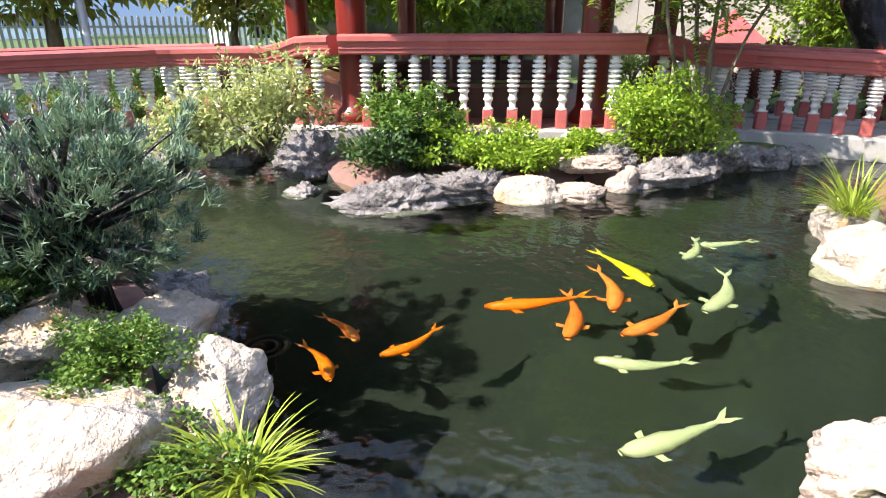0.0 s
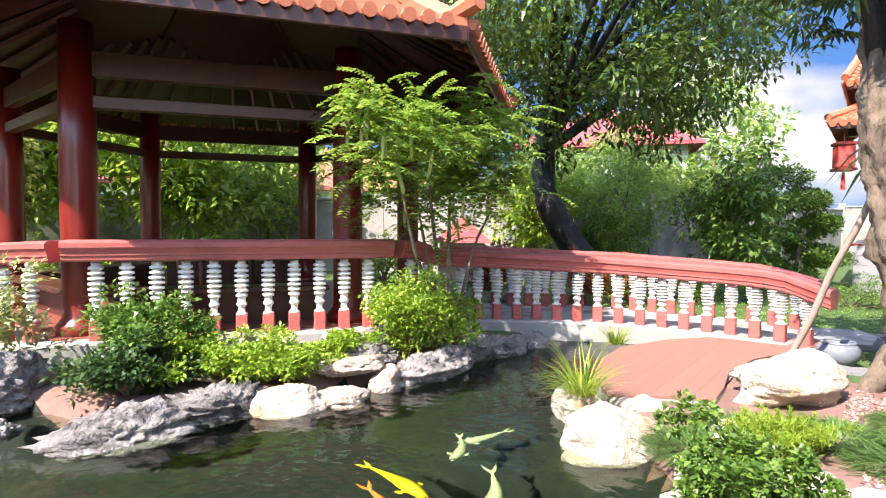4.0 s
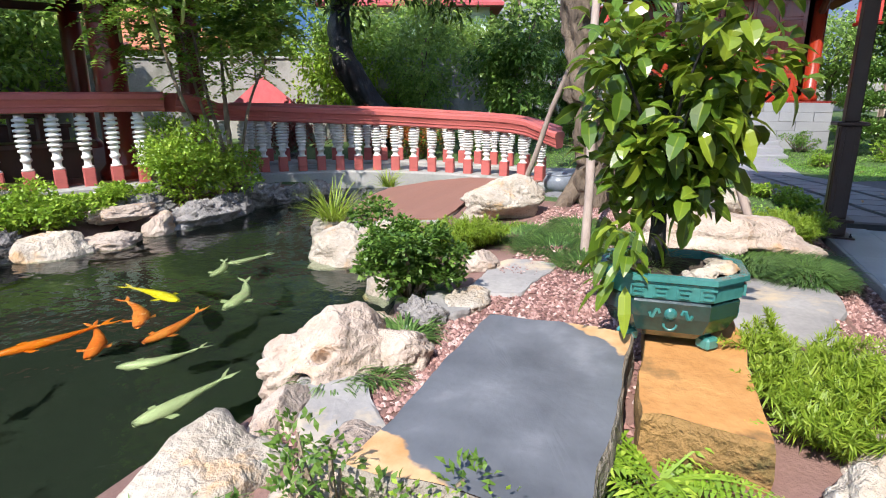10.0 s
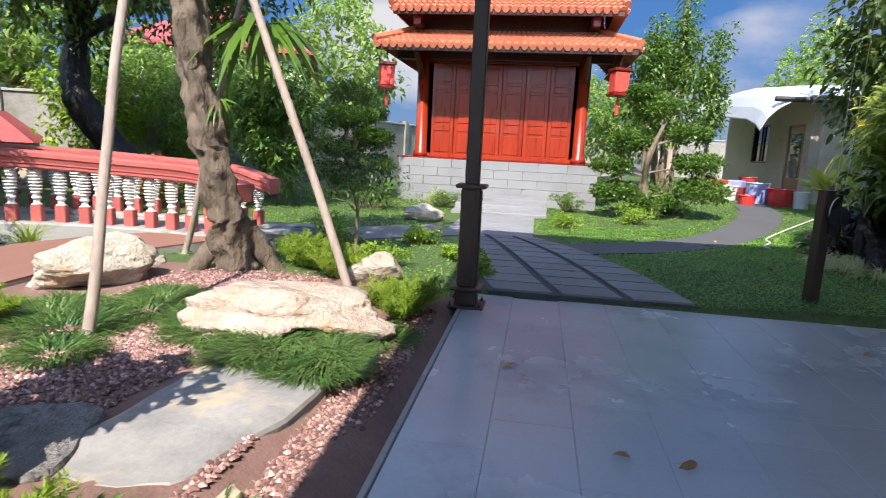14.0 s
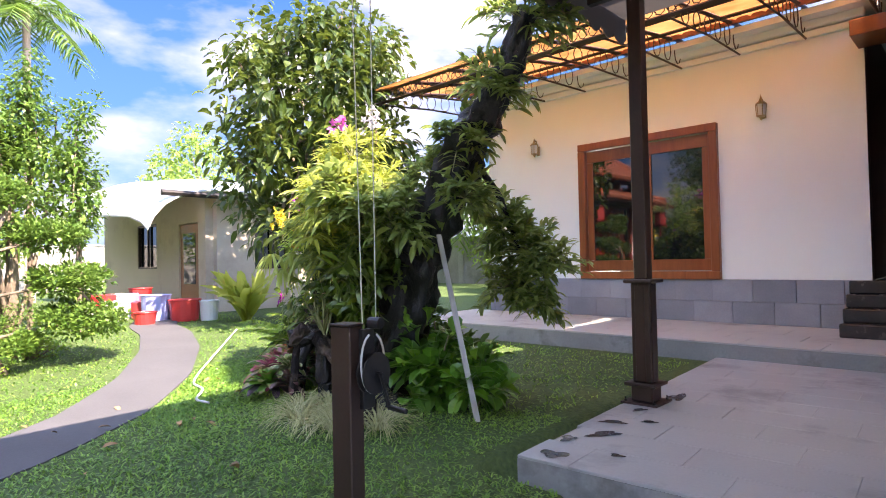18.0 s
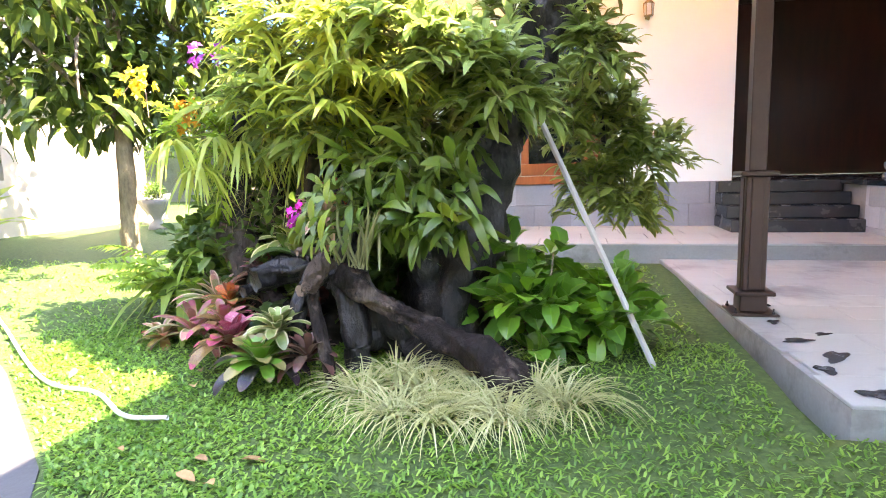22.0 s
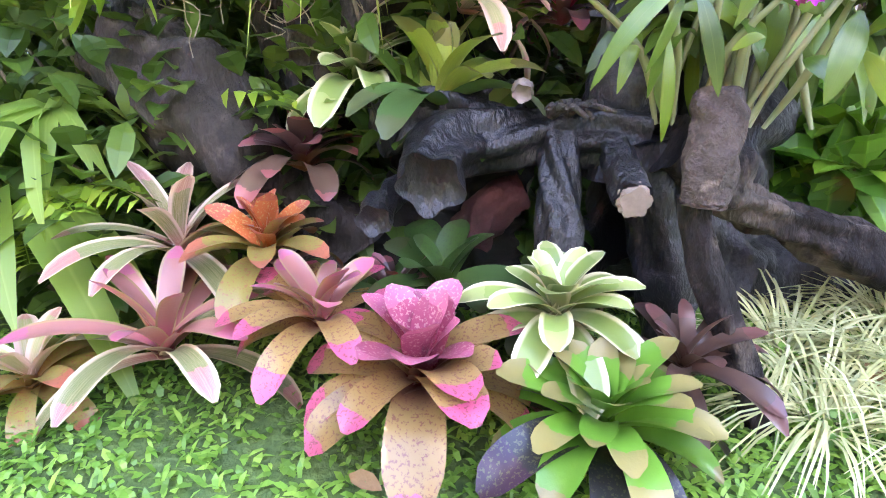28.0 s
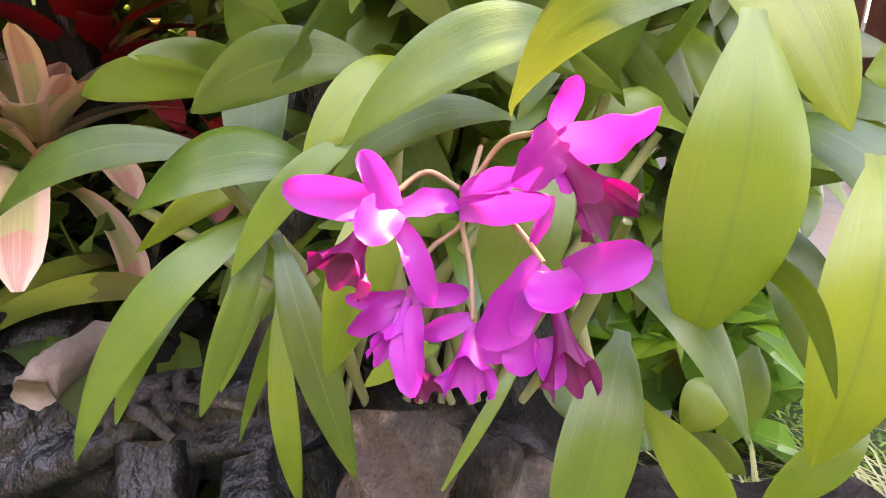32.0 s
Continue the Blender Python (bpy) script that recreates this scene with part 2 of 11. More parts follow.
def leafy(name, dark, mid, light, rough=0.42, through_=0.35, vein=0.0):
    """Leaf: each leaf of a mesh has a tone of its own; some light comes through."""
    m, n, l, p = nodes_of(name)
    geo = n.new("ShaderNodeNewGeometry")
    tone = ramp_of(n, l, geo.outputs["Random Per Island"], [(0.0, dark), (0.55, mid), (1.0, light)])
    wide = noise_of(n, l, 1.1, 3)
    tone = blend(n, l, 0.3, tone, ramp_of(n, l, wide, [(0.3, dark), (0.75, light)]))
    if vein:
        uv = n.new("ShaderNodeUVMap")
        sep = n.new("ShaderNodeSeparateXYZ")
        l.new(uv.outputs[0], sep.inputs[0])
        mid_line = n.new("ShaderNodeMath")
        mid_line.operation = "SUBTRACT"
        mid_line.inputs[1].default_value = 0.5
        ab = n.new("ShaderNodeMath")
        ab.operation = "ABSOLUTE"
        l.new(sep.outputs[0], mid_line.inputs[0])
        l.new(mid_line.outputs[0], ab.inputs[0])
        tone = blend(n, l, ramp_of(n, l, ab.outputs[0], [(0.0, (vein, vein, vein)), (0.07, (0, 0, 0))]), tone, light)
    l.new(tone, p.inputs["Base Color"])
    p.inputs["Roughness"].default_value = rough
    thin = n.new("ShaderNodeBsdfTranslucent")
    l.new(blend(n, l, 0.5, tone, light), thin.inputs[0])
    mix = n.new("ShaderNodeMixShader")
    mix.inputs[0].default_value = through_
    l.new(p.outputs[0], mix.inputs[1])
    l.new(thin.outputs[0], mix.inputs[2])
    l.new(mix.outputs[0], n["Material Output"].inputs[0])
    return m


RAIL_RED = surface("painted_rail_red", (0.36, 0.085, 0.075), (0.46, 0.12, 0.105), 2.2, 40, 0.5, bump=0.15, spread=0.04, stain=(0.30, 0.07, 0.06))
BALUSTER_WHITE = surface("painted_baluster_white", (0.62, 0.61, 0.58), (0.76, 0.75, 0.72), 6, 60, 0.55, bump=0.1, spread=0.05, stain=(0.5, 0.47, 0.42))
LACQUER = surface("red_lacquered_wood", (0.12, 0.008, 0.005), (0.19, 0.015, 0.007), 1.5, 14, 0.32, bump=0.08, spread=0.05, stretch=(6, 6, 0.6), coat=0.15)
LACQUER_BRIGHT = surface("bright_red_lacquered_wood", (0.20, 0.014, 0.005), (0.36, 0.038, 0.009), 1.5, 14, 0.3, bump=0.08, spread=0.08, stretch=(6, 6, 0.6), coat=0.15)
DARK_WOOD = surface("dark_red_brown_timber", (0.045, 0.014, 0.009), (0.085, 0.026, 0.014), 1.5, 14, 0.4, bump=0.15, spread=0.08, stretch=(5, 5, 0.7))
DOOR_WOOD = surface("varnished_brown_wood", (0.20, 0.055, 0.018), (0.33, 0.105, 0.035), 1.6, 16, 0.35, bump=0.08, spread=0.06, stretch=(7, 7, 0.6), coat=0.1)
TILE_ORANGE = surface("orange_clay_tile", (0.42, 0.12, 0.062), (0.55, 0.19, 0.10), 1.2, 25, 0.7, bump=0.2, spread=0.0)
TILE_RED = surface("faded_red_tile", (0.34, 0.06, 0.06), (0.46, 0.11, 0.10), 1.2, 25, 0.7, bump=0.2, spread=0.0)
STEEL_BROWN = surface("brown_painted_steel", (0.045, 0.024, 0.018), (0.072, 0.04, 0.03), 3, 60, 0.42, 0.2, bump=0.06, spread=0.05)
STEEL_DARK = surface("near_black_painted_steel", (0.018, 0.015, 0.014), (0.035, 0.03, 0.028), 3, 60, 0.45, 0.2, bump=0.06, spread=0.05)
WALL_WHITE = surface("white_wall_paint", (0.78, 0.85, 0.81), (0.84, 0.91, 0.87), 0.6, 50, 0.75, bump=0.08, spread=0.0)
WALL_CREAM = surface("cream_wall_paint", (0.50, 0.42, 0.325), (0.58, 0.50, 0.395), 0.6, 50, 0.8, bump=0.1, spread=0.0, stain=(0.45, 0.37, 0.29))
WALL_GARDEN = surface("weathered_garden_wall", (0.16, 0.15, 0.135), (0.38, 0.37, 0.34), 0.5, 18, 0.85, bump=0.3, spread=0.08, stain=(0.16, 0.16, 0.13))
PAVING = surface("blue_grey_stone_tile", (0.33, 0.355, 0.395), (0.42, 0.44, 0.48), 1.1, 45, 0.25, bump=0.08, spread=0.05, stain=(0.28, 0.30, 0.33))
PAVING_PALE = surface("pale_grey_stone_tile", (0.37, 0.375, 0.35), (0.47, 0.475, 0.445), 1.0, 45, 0.5, bump=0.1, spread=0.04, stain=(0.26, 0.25, 0.24))
PATH_STONE = surface("grey_path_stone", (0.13, 0.13, 0.14), (0.23, 0.23, 0.235), 1.2, 35, 0.7, bump=0.3, spread=0.14)
CLAD_STONE = surface("grey_cladding_stone", (0.17, 0.19, 0.22), (0.29, 0.32, 0.36), 1.3, 40, 0.6, bump=0.2, spread=0.16)
CLAD_PALE = surface("pale_veined_cladding_stone", (0.34, 0.37, 0.41), (0.56, 0.59, 0.62), 1.1, 20, 0.5, bump=0.15, spread=0.14)
BLACK_STONE = surface("polished_black_stone", (0.02, 0.021, 0.023), (0.045, 0.046, 0.05), 3, 60, 0.25, bump=0.04, spread=0.1)
CONCRETE = surface("grey_concrete", (0.24, 0.24, 0.23), (0.38, 0.38, 0.36), 1.2, 35, 0.85, bump=0.3, spread=0.05, stain=(0.16, 0.16, 0.14))
JOINT = surface("dark_joint", (0.05, 0.05, 0.05), (0.09, 0.09, 0.085), 3, 40, 0.9, bump=0.2, spread=0.0)
DECK = surface("brown_deck_boards", (0.21, 0.10, 0.075), (0.27, 0.14, 0.105), 1.5, 30, 0.65, bump=0.1, spread=0.03, stretch=(1, 6, 1))
ROCK_CREAM = surface("cream_limestone", (0.30, 0.245, 0.18), (0.56, 0.51, 0.44), 4.2, 26, 0.8, bump=1.0, spread=0.12, stain=(0.50, 0.31, 0.15), distance=0.035)
ROCK_GREY = surface("grey_limestone", (0.075, 0.068, 0.064), (0.36, 0.34, 0.325), 5.0, 24, 0.8, bump=1.0, spread=0.14, stain=(0.035, 0.032, 0.03), distance=0.05)
ROCK_PINK = surface("pinkish_limestone", (0.29, 0.21, 0.16), (0.54, 0.46, 0.39), 4.2, 26, 0.8, bump=1.0, spread=0.12, stain=(0.44, 0.27, 0.15), distance=0.035)
OCHRE_STONE = surface("ochre_sandstone", (0.34, 0.15, 0.04), (0.58, 0.31, 0.11), 3.4, 25, 0.8, bump=0.7, spread=0.05, stain=(0.10, 0.07, 0.03))
OCHRE_SIDE = surface("broken_mossy_sandstone", (0.17, 0.10, 0.03), (0.42, 0.25, 0.09), 5.0, 25, 0.9, bump=1.0, spread=0.05, stain=(0.04, 0.05, 0.014), distance=0.05)
SLATE_SIDE = surface("broken_grey_tan_slate", (0.16, 0.14, 0.115), (0.40, 0.36, 0.30), 4.0, 25, 0.9, bump=1.0, spread=0.05, stain=(0.42, 0.27, 0.12), distance=0.05)
FLAT_STONE = surface("pale_grey_flagstone", (0.19, 0.185, 0.18), (0.37, 0.355, 0.34), 2.6, 30, 0.75, bump=0.35, spread=0.08, stain=(0.5, 0.40, 0.27))
FLAT_CREAM = surface("yellowish_flat_stone", (0.36, 0.29, 0.19), (0.54, 0.46, 0.33), 2.4, 30, 0.75, bump=0.4, spread=0.06, stain=(0.5, 0.36, 0.16))
BARK = surface("rough_bark", (0.07, 0.05, 0.035), (0.34, 0.265, 0.185), 6.0, 30, 0.9, bump=1.0, spread=0.1, stretch=(1, 1, 0.4), distance=0.03)
# darker copy of BARK: the propped trunk's half shade is in the colour
BARK_SHADED = surface("shaded_furrowed_bark", (0.045, 0.032, 0.024), (0.23, 0.175, 0.125), 6.0, 30, 0.9, bump=1.0, spread=0.1, stretch=(1, 1, 0.4), distance=0.03)
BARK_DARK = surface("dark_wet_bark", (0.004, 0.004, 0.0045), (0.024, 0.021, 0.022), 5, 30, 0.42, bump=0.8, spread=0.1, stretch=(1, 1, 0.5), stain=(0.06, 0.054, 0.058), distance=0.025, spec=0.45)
POLE_WOOD = surface("grey_bare_pole_wood", (0.22, 0.17, 0.14), (0.42, 0.34, 0.29), 4.5, 30, 0.8, bump=0.3, spread=0.08, stretch=(3, 3, 0.5))
GLAZE = surface("green_glazed_stoneware", (0.006, 0.02, 0.02), (0.016, 0.065, 0.06), 4, 30, 0.22, bump=0.15, spread=0.0, stain=(0.07, 0.055, 0.045), coat=0.4)
GLAZE_EDGE = surface("turquoise_glaze", (0.02, 0.12, 0.115), (0.06, 0.25, 0.23), 5, 30, 0.2, bump=0.1, spread=0.05, coat=0.4)
GREY_POT = surface("blue_grey_stoneware", (0.10, 0.12, 0.15), (0.2, 0.22, 0.25), 5, 30, 0.35, bump=0.1, spread=0.1)
SOIL = surface("dark_soil", (0.035, 0.026, 0.02), (0.075, 0.055, 0.042), 6, 40, 0.95, bump=0.6, spread=0.0)
METAL_ROOF = surface("pale_corrugated_metal", (0.5, 0.52, 0.53), (0.66, 0.68, 0.69), 0.8, 20, 0.4, 0.3, bump=0.05, spread=0.05)
HOSE = surface("white_garden_hose", (0.6, 0.6, 0.56), (0.72, 0.72, 0.68), 6, 40, 0.5, bump=0.05, spread=0.0)
BRASS = surface("aged_brass", (0.25, 0.19, 0.09), (0.42, 0.33, 0.17), 10, 60, 0.35, 0.9, bump=0.05, spread=0.0)
LAMP_GLASS = surface("frosted_lamp_glass", (0.5, 0.5, 0.46), (0.6, 0.6, 0.55), 8, 40, 0.3, bump=0.0, spread=0.0)
PLASTIC_RED = surface("red_plastic", (0.5, 0.03, 0.03), (0.6, 0.05, 0.045), 5, 40, 0.4, bump=0.02, spread=0.1)
PLASTIC_BLUE = surface("lilac_blue_plastic", (0.28, 0.33, 0.62), (0.36, 0.42, 0.7), 5, 40, 0.4, bump=0.02, spread=0.15)
PLASTIC_WHITE = surface("white_plastic", (0.6, 0.6, 0.6), (0.72, 0.72, 0.72), 5, 40, 0.4, bump=0.02, spread=0.1)


def canvas_cloth():
    """Woven cloth that lets a little daylight through."""
    m = surface("dark_brown_canvas", (0.05, 0.042, 0.038), (0.08, 0.068, 0.06), 2, 80, 0.85, bump=0.1, spread=0.0)
    n, l = m.node_tree.nodes, m.node_tree.links
    thin = n.new("ShaderNodeBsdfTranslucent")
    thin.inputs[0].default_value = (0.5, 0.47, 0.44, 1)
    mix = n.new("ShaderNodeMixShader")
    mix.inputs[0].default_value = 0.3
    l.new(n["Principled BSDF"].outputs[0], mix.inputs[1])
    l.new(thin.outputs[0], mix.inputs[2])
    l.new(mix.outputs[0], n["Material Output"].inputs[0])
    return m


CANVAS = canvas_cloth()
GREY_SLIP = surface("weathered_lath", (0.38, 0.37, 0.35), (0.55, 0.54, 0.52), 4, 30, 0.8, bump=0.3, spread=0.0, stretch=(4, 4, 0.5))


def polycarbonate():
    m, n, l, p = nodes_of("amber_roof_sheet")
    tone = ramp_of(n, l, noise_of(n, l, 3, 3), [(0.3, (0.56, 0.33, 0.17)), (0.7, (0.72, 0.48, 0.28))])
    l.new(tone, p.inputs["Base Color"])
    p.inputs["Roughness"].default_value = 0.5
    thin = n.new("ShaderNodeBsdfTranslucent")
    l.new(tone, thin.inputs[0])
    mix = n.new("ShaderNodeMixShader")
    mix.inputs[0].default_value = 0.75
    l.new(p.outputs[0], mix.inputs[1])
    l.new(thin.outputs[0], mix.inputs[2])
    l.new(mix.outputs[0], n["Material Output"].inputs[0])
    return m


AMBER = polycarbonate()


def glass_dark():
    m, n, l, p = nodes_of("window_glass")
    p.inputs["Base Color"].default_value = (0.012, 0.014, 0.014, 1)
    p.inputs["Roughness"].default_value = 0.03
    p.inputs["Specular IOR Level"].default_value = 0.9
    return m


GLASS = glass_dark()


def water_material():
    m, n, l, p = nodes_of("pond_water")
    p.inputs["Base Color"].default_value = (0.24, 0.36, 0.25, 1)
    p.inputs["Roughness"].default_value = 0.02
    p.inputs["IOR"].default_value = 1.33
    p.inputs["Specular IOR Level"].default_value = 0.4
    p.inputs["Transmission Weight"].default_value = 1.0
    a = noise_of(n, l, 2.6, 3, 0.55, (1.0, 0.7, 1.0))
    b = noise_of(n, l, 9.0, 2, 0.5)
    add = n.new("ShaderNodeMath")
    add.operation = "MULTIPLY_ADD"
    add.inputs[1].default_value = 0.25
    l.new(b, add.inputs[0])
    l.new(a, add.inputs[2])
    bump_of(n, l, p, add.outputs[0], 0.34, 0.06)
    return m


WATER = water_material()


# ---- the land: one sheet with the pond sunk into it ----
POND = [(0.35, 1.25), (0.9, 0.95), (1.6, 0.74), (2.2, 0.62), (2.8, 0.7), (3.4, 0.98), (4.2, 1.55), (4.8, 2.05), (5.9, 2.4), (6.9, 2.6), (8.2, 2.75), (11.0, 2.9),
        (11.0, 4.2), (8.2, 3.95), (6.7, 3.4), (4.75, 3.65), (3.45, 3.9), (2.1, 4.5), (1.75, 5.0), (1.35, 6.8), (0.8, 7.1), (-1.0, 7.6), (-5.0, 7.0),
        (-5.0, 5.0), (-0.6, 4.3), (0.25, 3.6), (0.2, 2.8), (0.2, 2.0)]
WATER_Z = 0.0


def pond_depth(x, y):
    """Distance to the pond's edge, below nought inside the pond."""
    p = np.array(POND)
    q = np.roll(p, -1, 0)
    pts = np.stack([np.ravel(x), np.ravel(y)], -1)
    best = np.full(len(pts), 1e9)
    inside = np.zeros(len(pts), bool)
    for a, b in zip(p, q):
        ab, ap = b - a, pts - a
        t = np.clip((ap @ ab) / (ab @ ab), 0, 1)
        best = np.minimum(best, np.hypot(*(ap - t[:, None] * ab).T))
        cross = (a[1] > pts[:, 1]) != (b[1] > pts[:, 1])
        inside ^= cross & (pts[:, 0] < (b[0] - a[0]) * (pts[:, 1] - a[1]) / (b[1] - a[1] + 1e-12) + a[0])
    return np.where(inside, -best, best).reshape(np.shape(x))


def ground_z(x, y):
    x, y = np.asarray(x, float), np.asarray(y, float)
    d = pond_depth(x, y)
    bank = np.clip((d + 0.05) / 0.35, 0, 1)
    garden = 0.12 + 0.02 * np.sin(x * 2.1) * np.cos(y * 1.7)
    east = np.where(y < -2.35, 1.0, np.clip((x - 6.9) / 0.8, 0, 1))
    south = np.clip((-y - 5.0) / 3.0, 0, 1)
    lawn = 0.03 + 0.10 * south + 0.035 * np.clip(x - 12.0, 0, 10) * south
    z = garden * (1 - east) + lawn * east
    patio = (x < 7.0) & (y < -2.5) | (x < 7.75) & (y < -7.3) | (y < -12.2) & (x < 14)
    z = np.where(patio, -0.08, z)
    kerb = (y > -2.75) & (y < -2.1) & (x < 6.9) & ~patio
    z = np.where(kerb, 0.03, z)
    return np.where(d < 0.3, -0.75 + (z + 0.75) * bank ** 0.7, z)


def ground_materials():
    m, n, l, p = nodes_of("lawn_grass")
    a, b = noise_of(n, l, 0.5, 5), noise_of(n, l, 26, 5)
    tone = blend(n, l, 0.55, ramp_of(n, l, a, [(0.35, (0.03, 0.075, 0.015)), (0.7, (0.07, 0.13, 0.03))]), ramp_of(n, l, b, [(0.3, (0.02, 0.04, 0.008)), (0.7, (0.12, 0.18, 0.04))]))
    l.new(tone, p.inputs["Base Color"])
    p.inputs["Roughness"].default_value = 0.85
    bump_of(n, l, p, b, 0.8, 0.03)
    soil = surface("reddish_garden_gravel_soil", (0.14, 0.075, 0.06), (0.27, 0.16, 0.135), 3, 45, 0.9, bump=0.8, spread=0.0)
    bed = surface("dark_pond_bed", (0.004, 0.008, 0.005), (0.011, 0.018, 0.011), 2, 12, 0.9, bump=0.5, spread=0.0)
    return [m, soil, bed]


GROUND_MATS = ground_materials()


def build_ground():
    xs = np.unique(np.r_[-1500, -600, -250, -120, -60, -35, np.arange(-22, -4, 1.0), np.arange(-4, 13, 0.14), np.arange(13, 34, 0.8), 36, 45, 60, 120, 250, 600, 1500].round(3))
    ys = np.unique(np.r_[-1500, -600, -250, -120, -60, -35, np.arange(-24, -13, 1.0), np.arange(-13, 9, 0.14), np.arange(9, 30, 0.8), 32, 45, 60, 120, 250, 600, 1500].round(3))
    x, y = np.meshgrid(xs, ys, indexing="ij")
    z = ground_z(x, y)
    nx, ny = x.shape
    i, j = np.meshgrid(np.arange(nx - 1), np.arange(ny - 1), indexing="ij")
    f = np.stack([i * ny + j, (i + 1) * ny + j, (i + 1) * ny + j + 1, i * ny + j + 1], -1).reshape(-1, 4)
    v = np.stack([x, y, z], -1).reshape(-1, 3)
    c = v[f].mean(1)
    d = pond_depth(c[:, 0], c[:, 1])
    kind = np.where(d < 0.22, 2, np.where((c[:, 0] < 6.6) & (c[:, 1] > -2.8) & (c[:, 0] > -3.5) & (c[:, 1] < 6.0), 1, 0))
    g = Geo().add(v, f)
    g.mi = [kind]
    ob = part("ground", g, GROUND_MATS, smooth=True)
    tagged(ob, "green lawn and reddish garden soil with a sunken pond bed", "ground", kind="structure")


build_ground()
g = Geo()
g.add([(-5.2, 0.2, WATER_Z), (11.2, 0.2, WATER_Z), (11.2, 7.8, WATER_Z), (-5.2, 7.8, WATER_Z)], np.array([[0, 1, 2, 3]]))
pond = single("pond_water", g, WATER, "dark green pond water with soft ripples", "water", kind="structure")
pond.visible_shadow = False


# ---- balustrades: round ringed balusters on red feet under a moulded red rail ----
def baluster_meshes():
    prof = [(0.0, 0.0), (0.062, 0.0), (0.062, 0.02), (0.04, 0.03), (0.038, 0.085), (0.045, 0.10), (0.058, 0.112), (0.058, 0.137), (0.045, 0.15), (0.045, 0.195)]
    z = 0.2
    for r in (0.066, 0.074, 0.078, 0.08, 0.08, 0.078, 0.074):
        prof += [(0.046, z), (r, z + 0.008), (r, z + 0.034), (0.046, z + 0.044)]
        z += 0.056
    prof += [(0.05, z), (0.05, z + 0.03), (0.0, z + 0.03)]
    top = z + 0.03
    shaft = Geo().lathe([(r, h / top) for r, h in prof], 14).mesh("baluster", True)
    foot = Geo().box(0, 0, 0, 0.13, 0.13, 1.0, 0, 0.012).mesh("baluster_foot")
    return shaft, foot


SHAFT, FOOT = baluster_meshes()
FOOT_HIGH = 0.21


def along_line(pts, step):
    """Evenly spaced places with heading along a line of points."""
    p = np.array(pts, float)
    seg = np.linalg.norm(np.diff(p[:, :2], axis=0), axis=1)
    s = np.r_[0, np.cumsum(seg)]
    count = max(2, int(round(s[-1] / step)) + 1)
    u = np.linspace(0, s[-1], count)
    out = np.stack([np.interp(u, s, p[:, k]) for k in range(p.shape[1])], -1)
    head = np.degrees(np.arctan2(np.gradient(out[:, 1]), np.gradient(out[:, 0])))
    return out, head


def sweep(g, line, profile):
    """Runs a profile of (sideways, up) along a line of x, y, z."""
    p = np.array(line, float)
    way = np.gradient(p[:, :2], axis=0)
    way /= np.linalg.norm(way, axis=1)[:, None]
    side = np.stack([way[:, 1], -way[:, 0]], -1)
    q = np.array(profile)
    v = np.concatenate([p[:, None, :2] + side[:, None] * q[None, :, :1], (p[:, None, 2] + q[None, :, 1])[..., None]], -1)
    m, k = v.shape[:2]
    i, j = np.meshgrid(np.arange(m - 1), np.arange(k), indexing="ij")
    f = np.stack([i * k + j, (i + 1) * k + j, (i + 1) * k + (j + 1) % k, i * k + (j + 1) % k], -1).reshape(-1, 4)
    start = g.n
    g.add(v.reshape(-1, 3), f)
    g.f += [np.arange(k)[None] + start, (np.arange(k)[::-1] + (m - 1) * k)[None] + start]
    g.mi += [np.zeros(1, int), np.zeros(1, int)]


RAIL_PROFILE = [(-0.10, 0.0), (-0.12, 0.02), (-0.12, 0.055), (-0.135, 0.065), (-0.135, 0.085), (-0.15, 0.13), (-0.17, 0.15), (-0.17, 0.2), (-0.13, 0.225),
                (0.13, 0.225), (0.17, 0.2), (0.17, 0.15), (0.15, 0.13), (0.135, 0.085), (0.135, 0.065), (0.12, 0.055), (0.12, 0.02), (0.10, 0.0)]


def balustrade(line, step, label, slab=0.26):
    """line: x, y, foot height, rail top height."""
    line = np.array(line, float)
    rail = thing("balustrade", label, "balustrade", (*line[0, :2], 0), group="balustrades round the pavilion", kind="structure")
    fine, _ = along_line(line, 0.25)
    base = np.array([*line[0, :2], 0])
    g = Geo()
    sweep(g, np.c_[fine[:, :2], fine[:, 3] - 0.225] - base, RAIL_PROFILE)
    part("top_rail", g, RAIL_RED, rail, "salmon red moulded handrail")
    g = Geo()
    sweep(g, np.c_[fine[:, :2], fine[:, 2] - slab] - base, [(-0.2, 0), (-0.2, slab - 0.02), (-0.17, slab), (0.17, slab), (0.2, slab - 0.02), (0.2, 0)])
    part("base_kerb", g, CONCRETE, rail, "grey concrete kerb under the balusters")
    spots, head = along_line(line, step)
    for (x, y, z, top), a in zip(spots[1:-1] if len(spots) > 4 else spots, head[1:-1] if len(spots) > 4 else head):
        b = part("baluster", SHAFT, BALUSTER_WHITE, rail)
        b.matrix_basis = Matrix.LocRotScale((x - base[0], y - base[1], z + FOOT_HIGH), None, (1, 1, top - 0.235 - z - FOOT_HIGH))
        f = part("baluster_foot", FOOT, RAIL_RED, rail, "red block foot")
        f.matrix_basis = Matrix.LocRotScale((x - base[0], y - base[1], z - 0.005), Euler((0, 0, radians(a))), (1, 1, FOOT_HIGH + 0.006))
    return rail


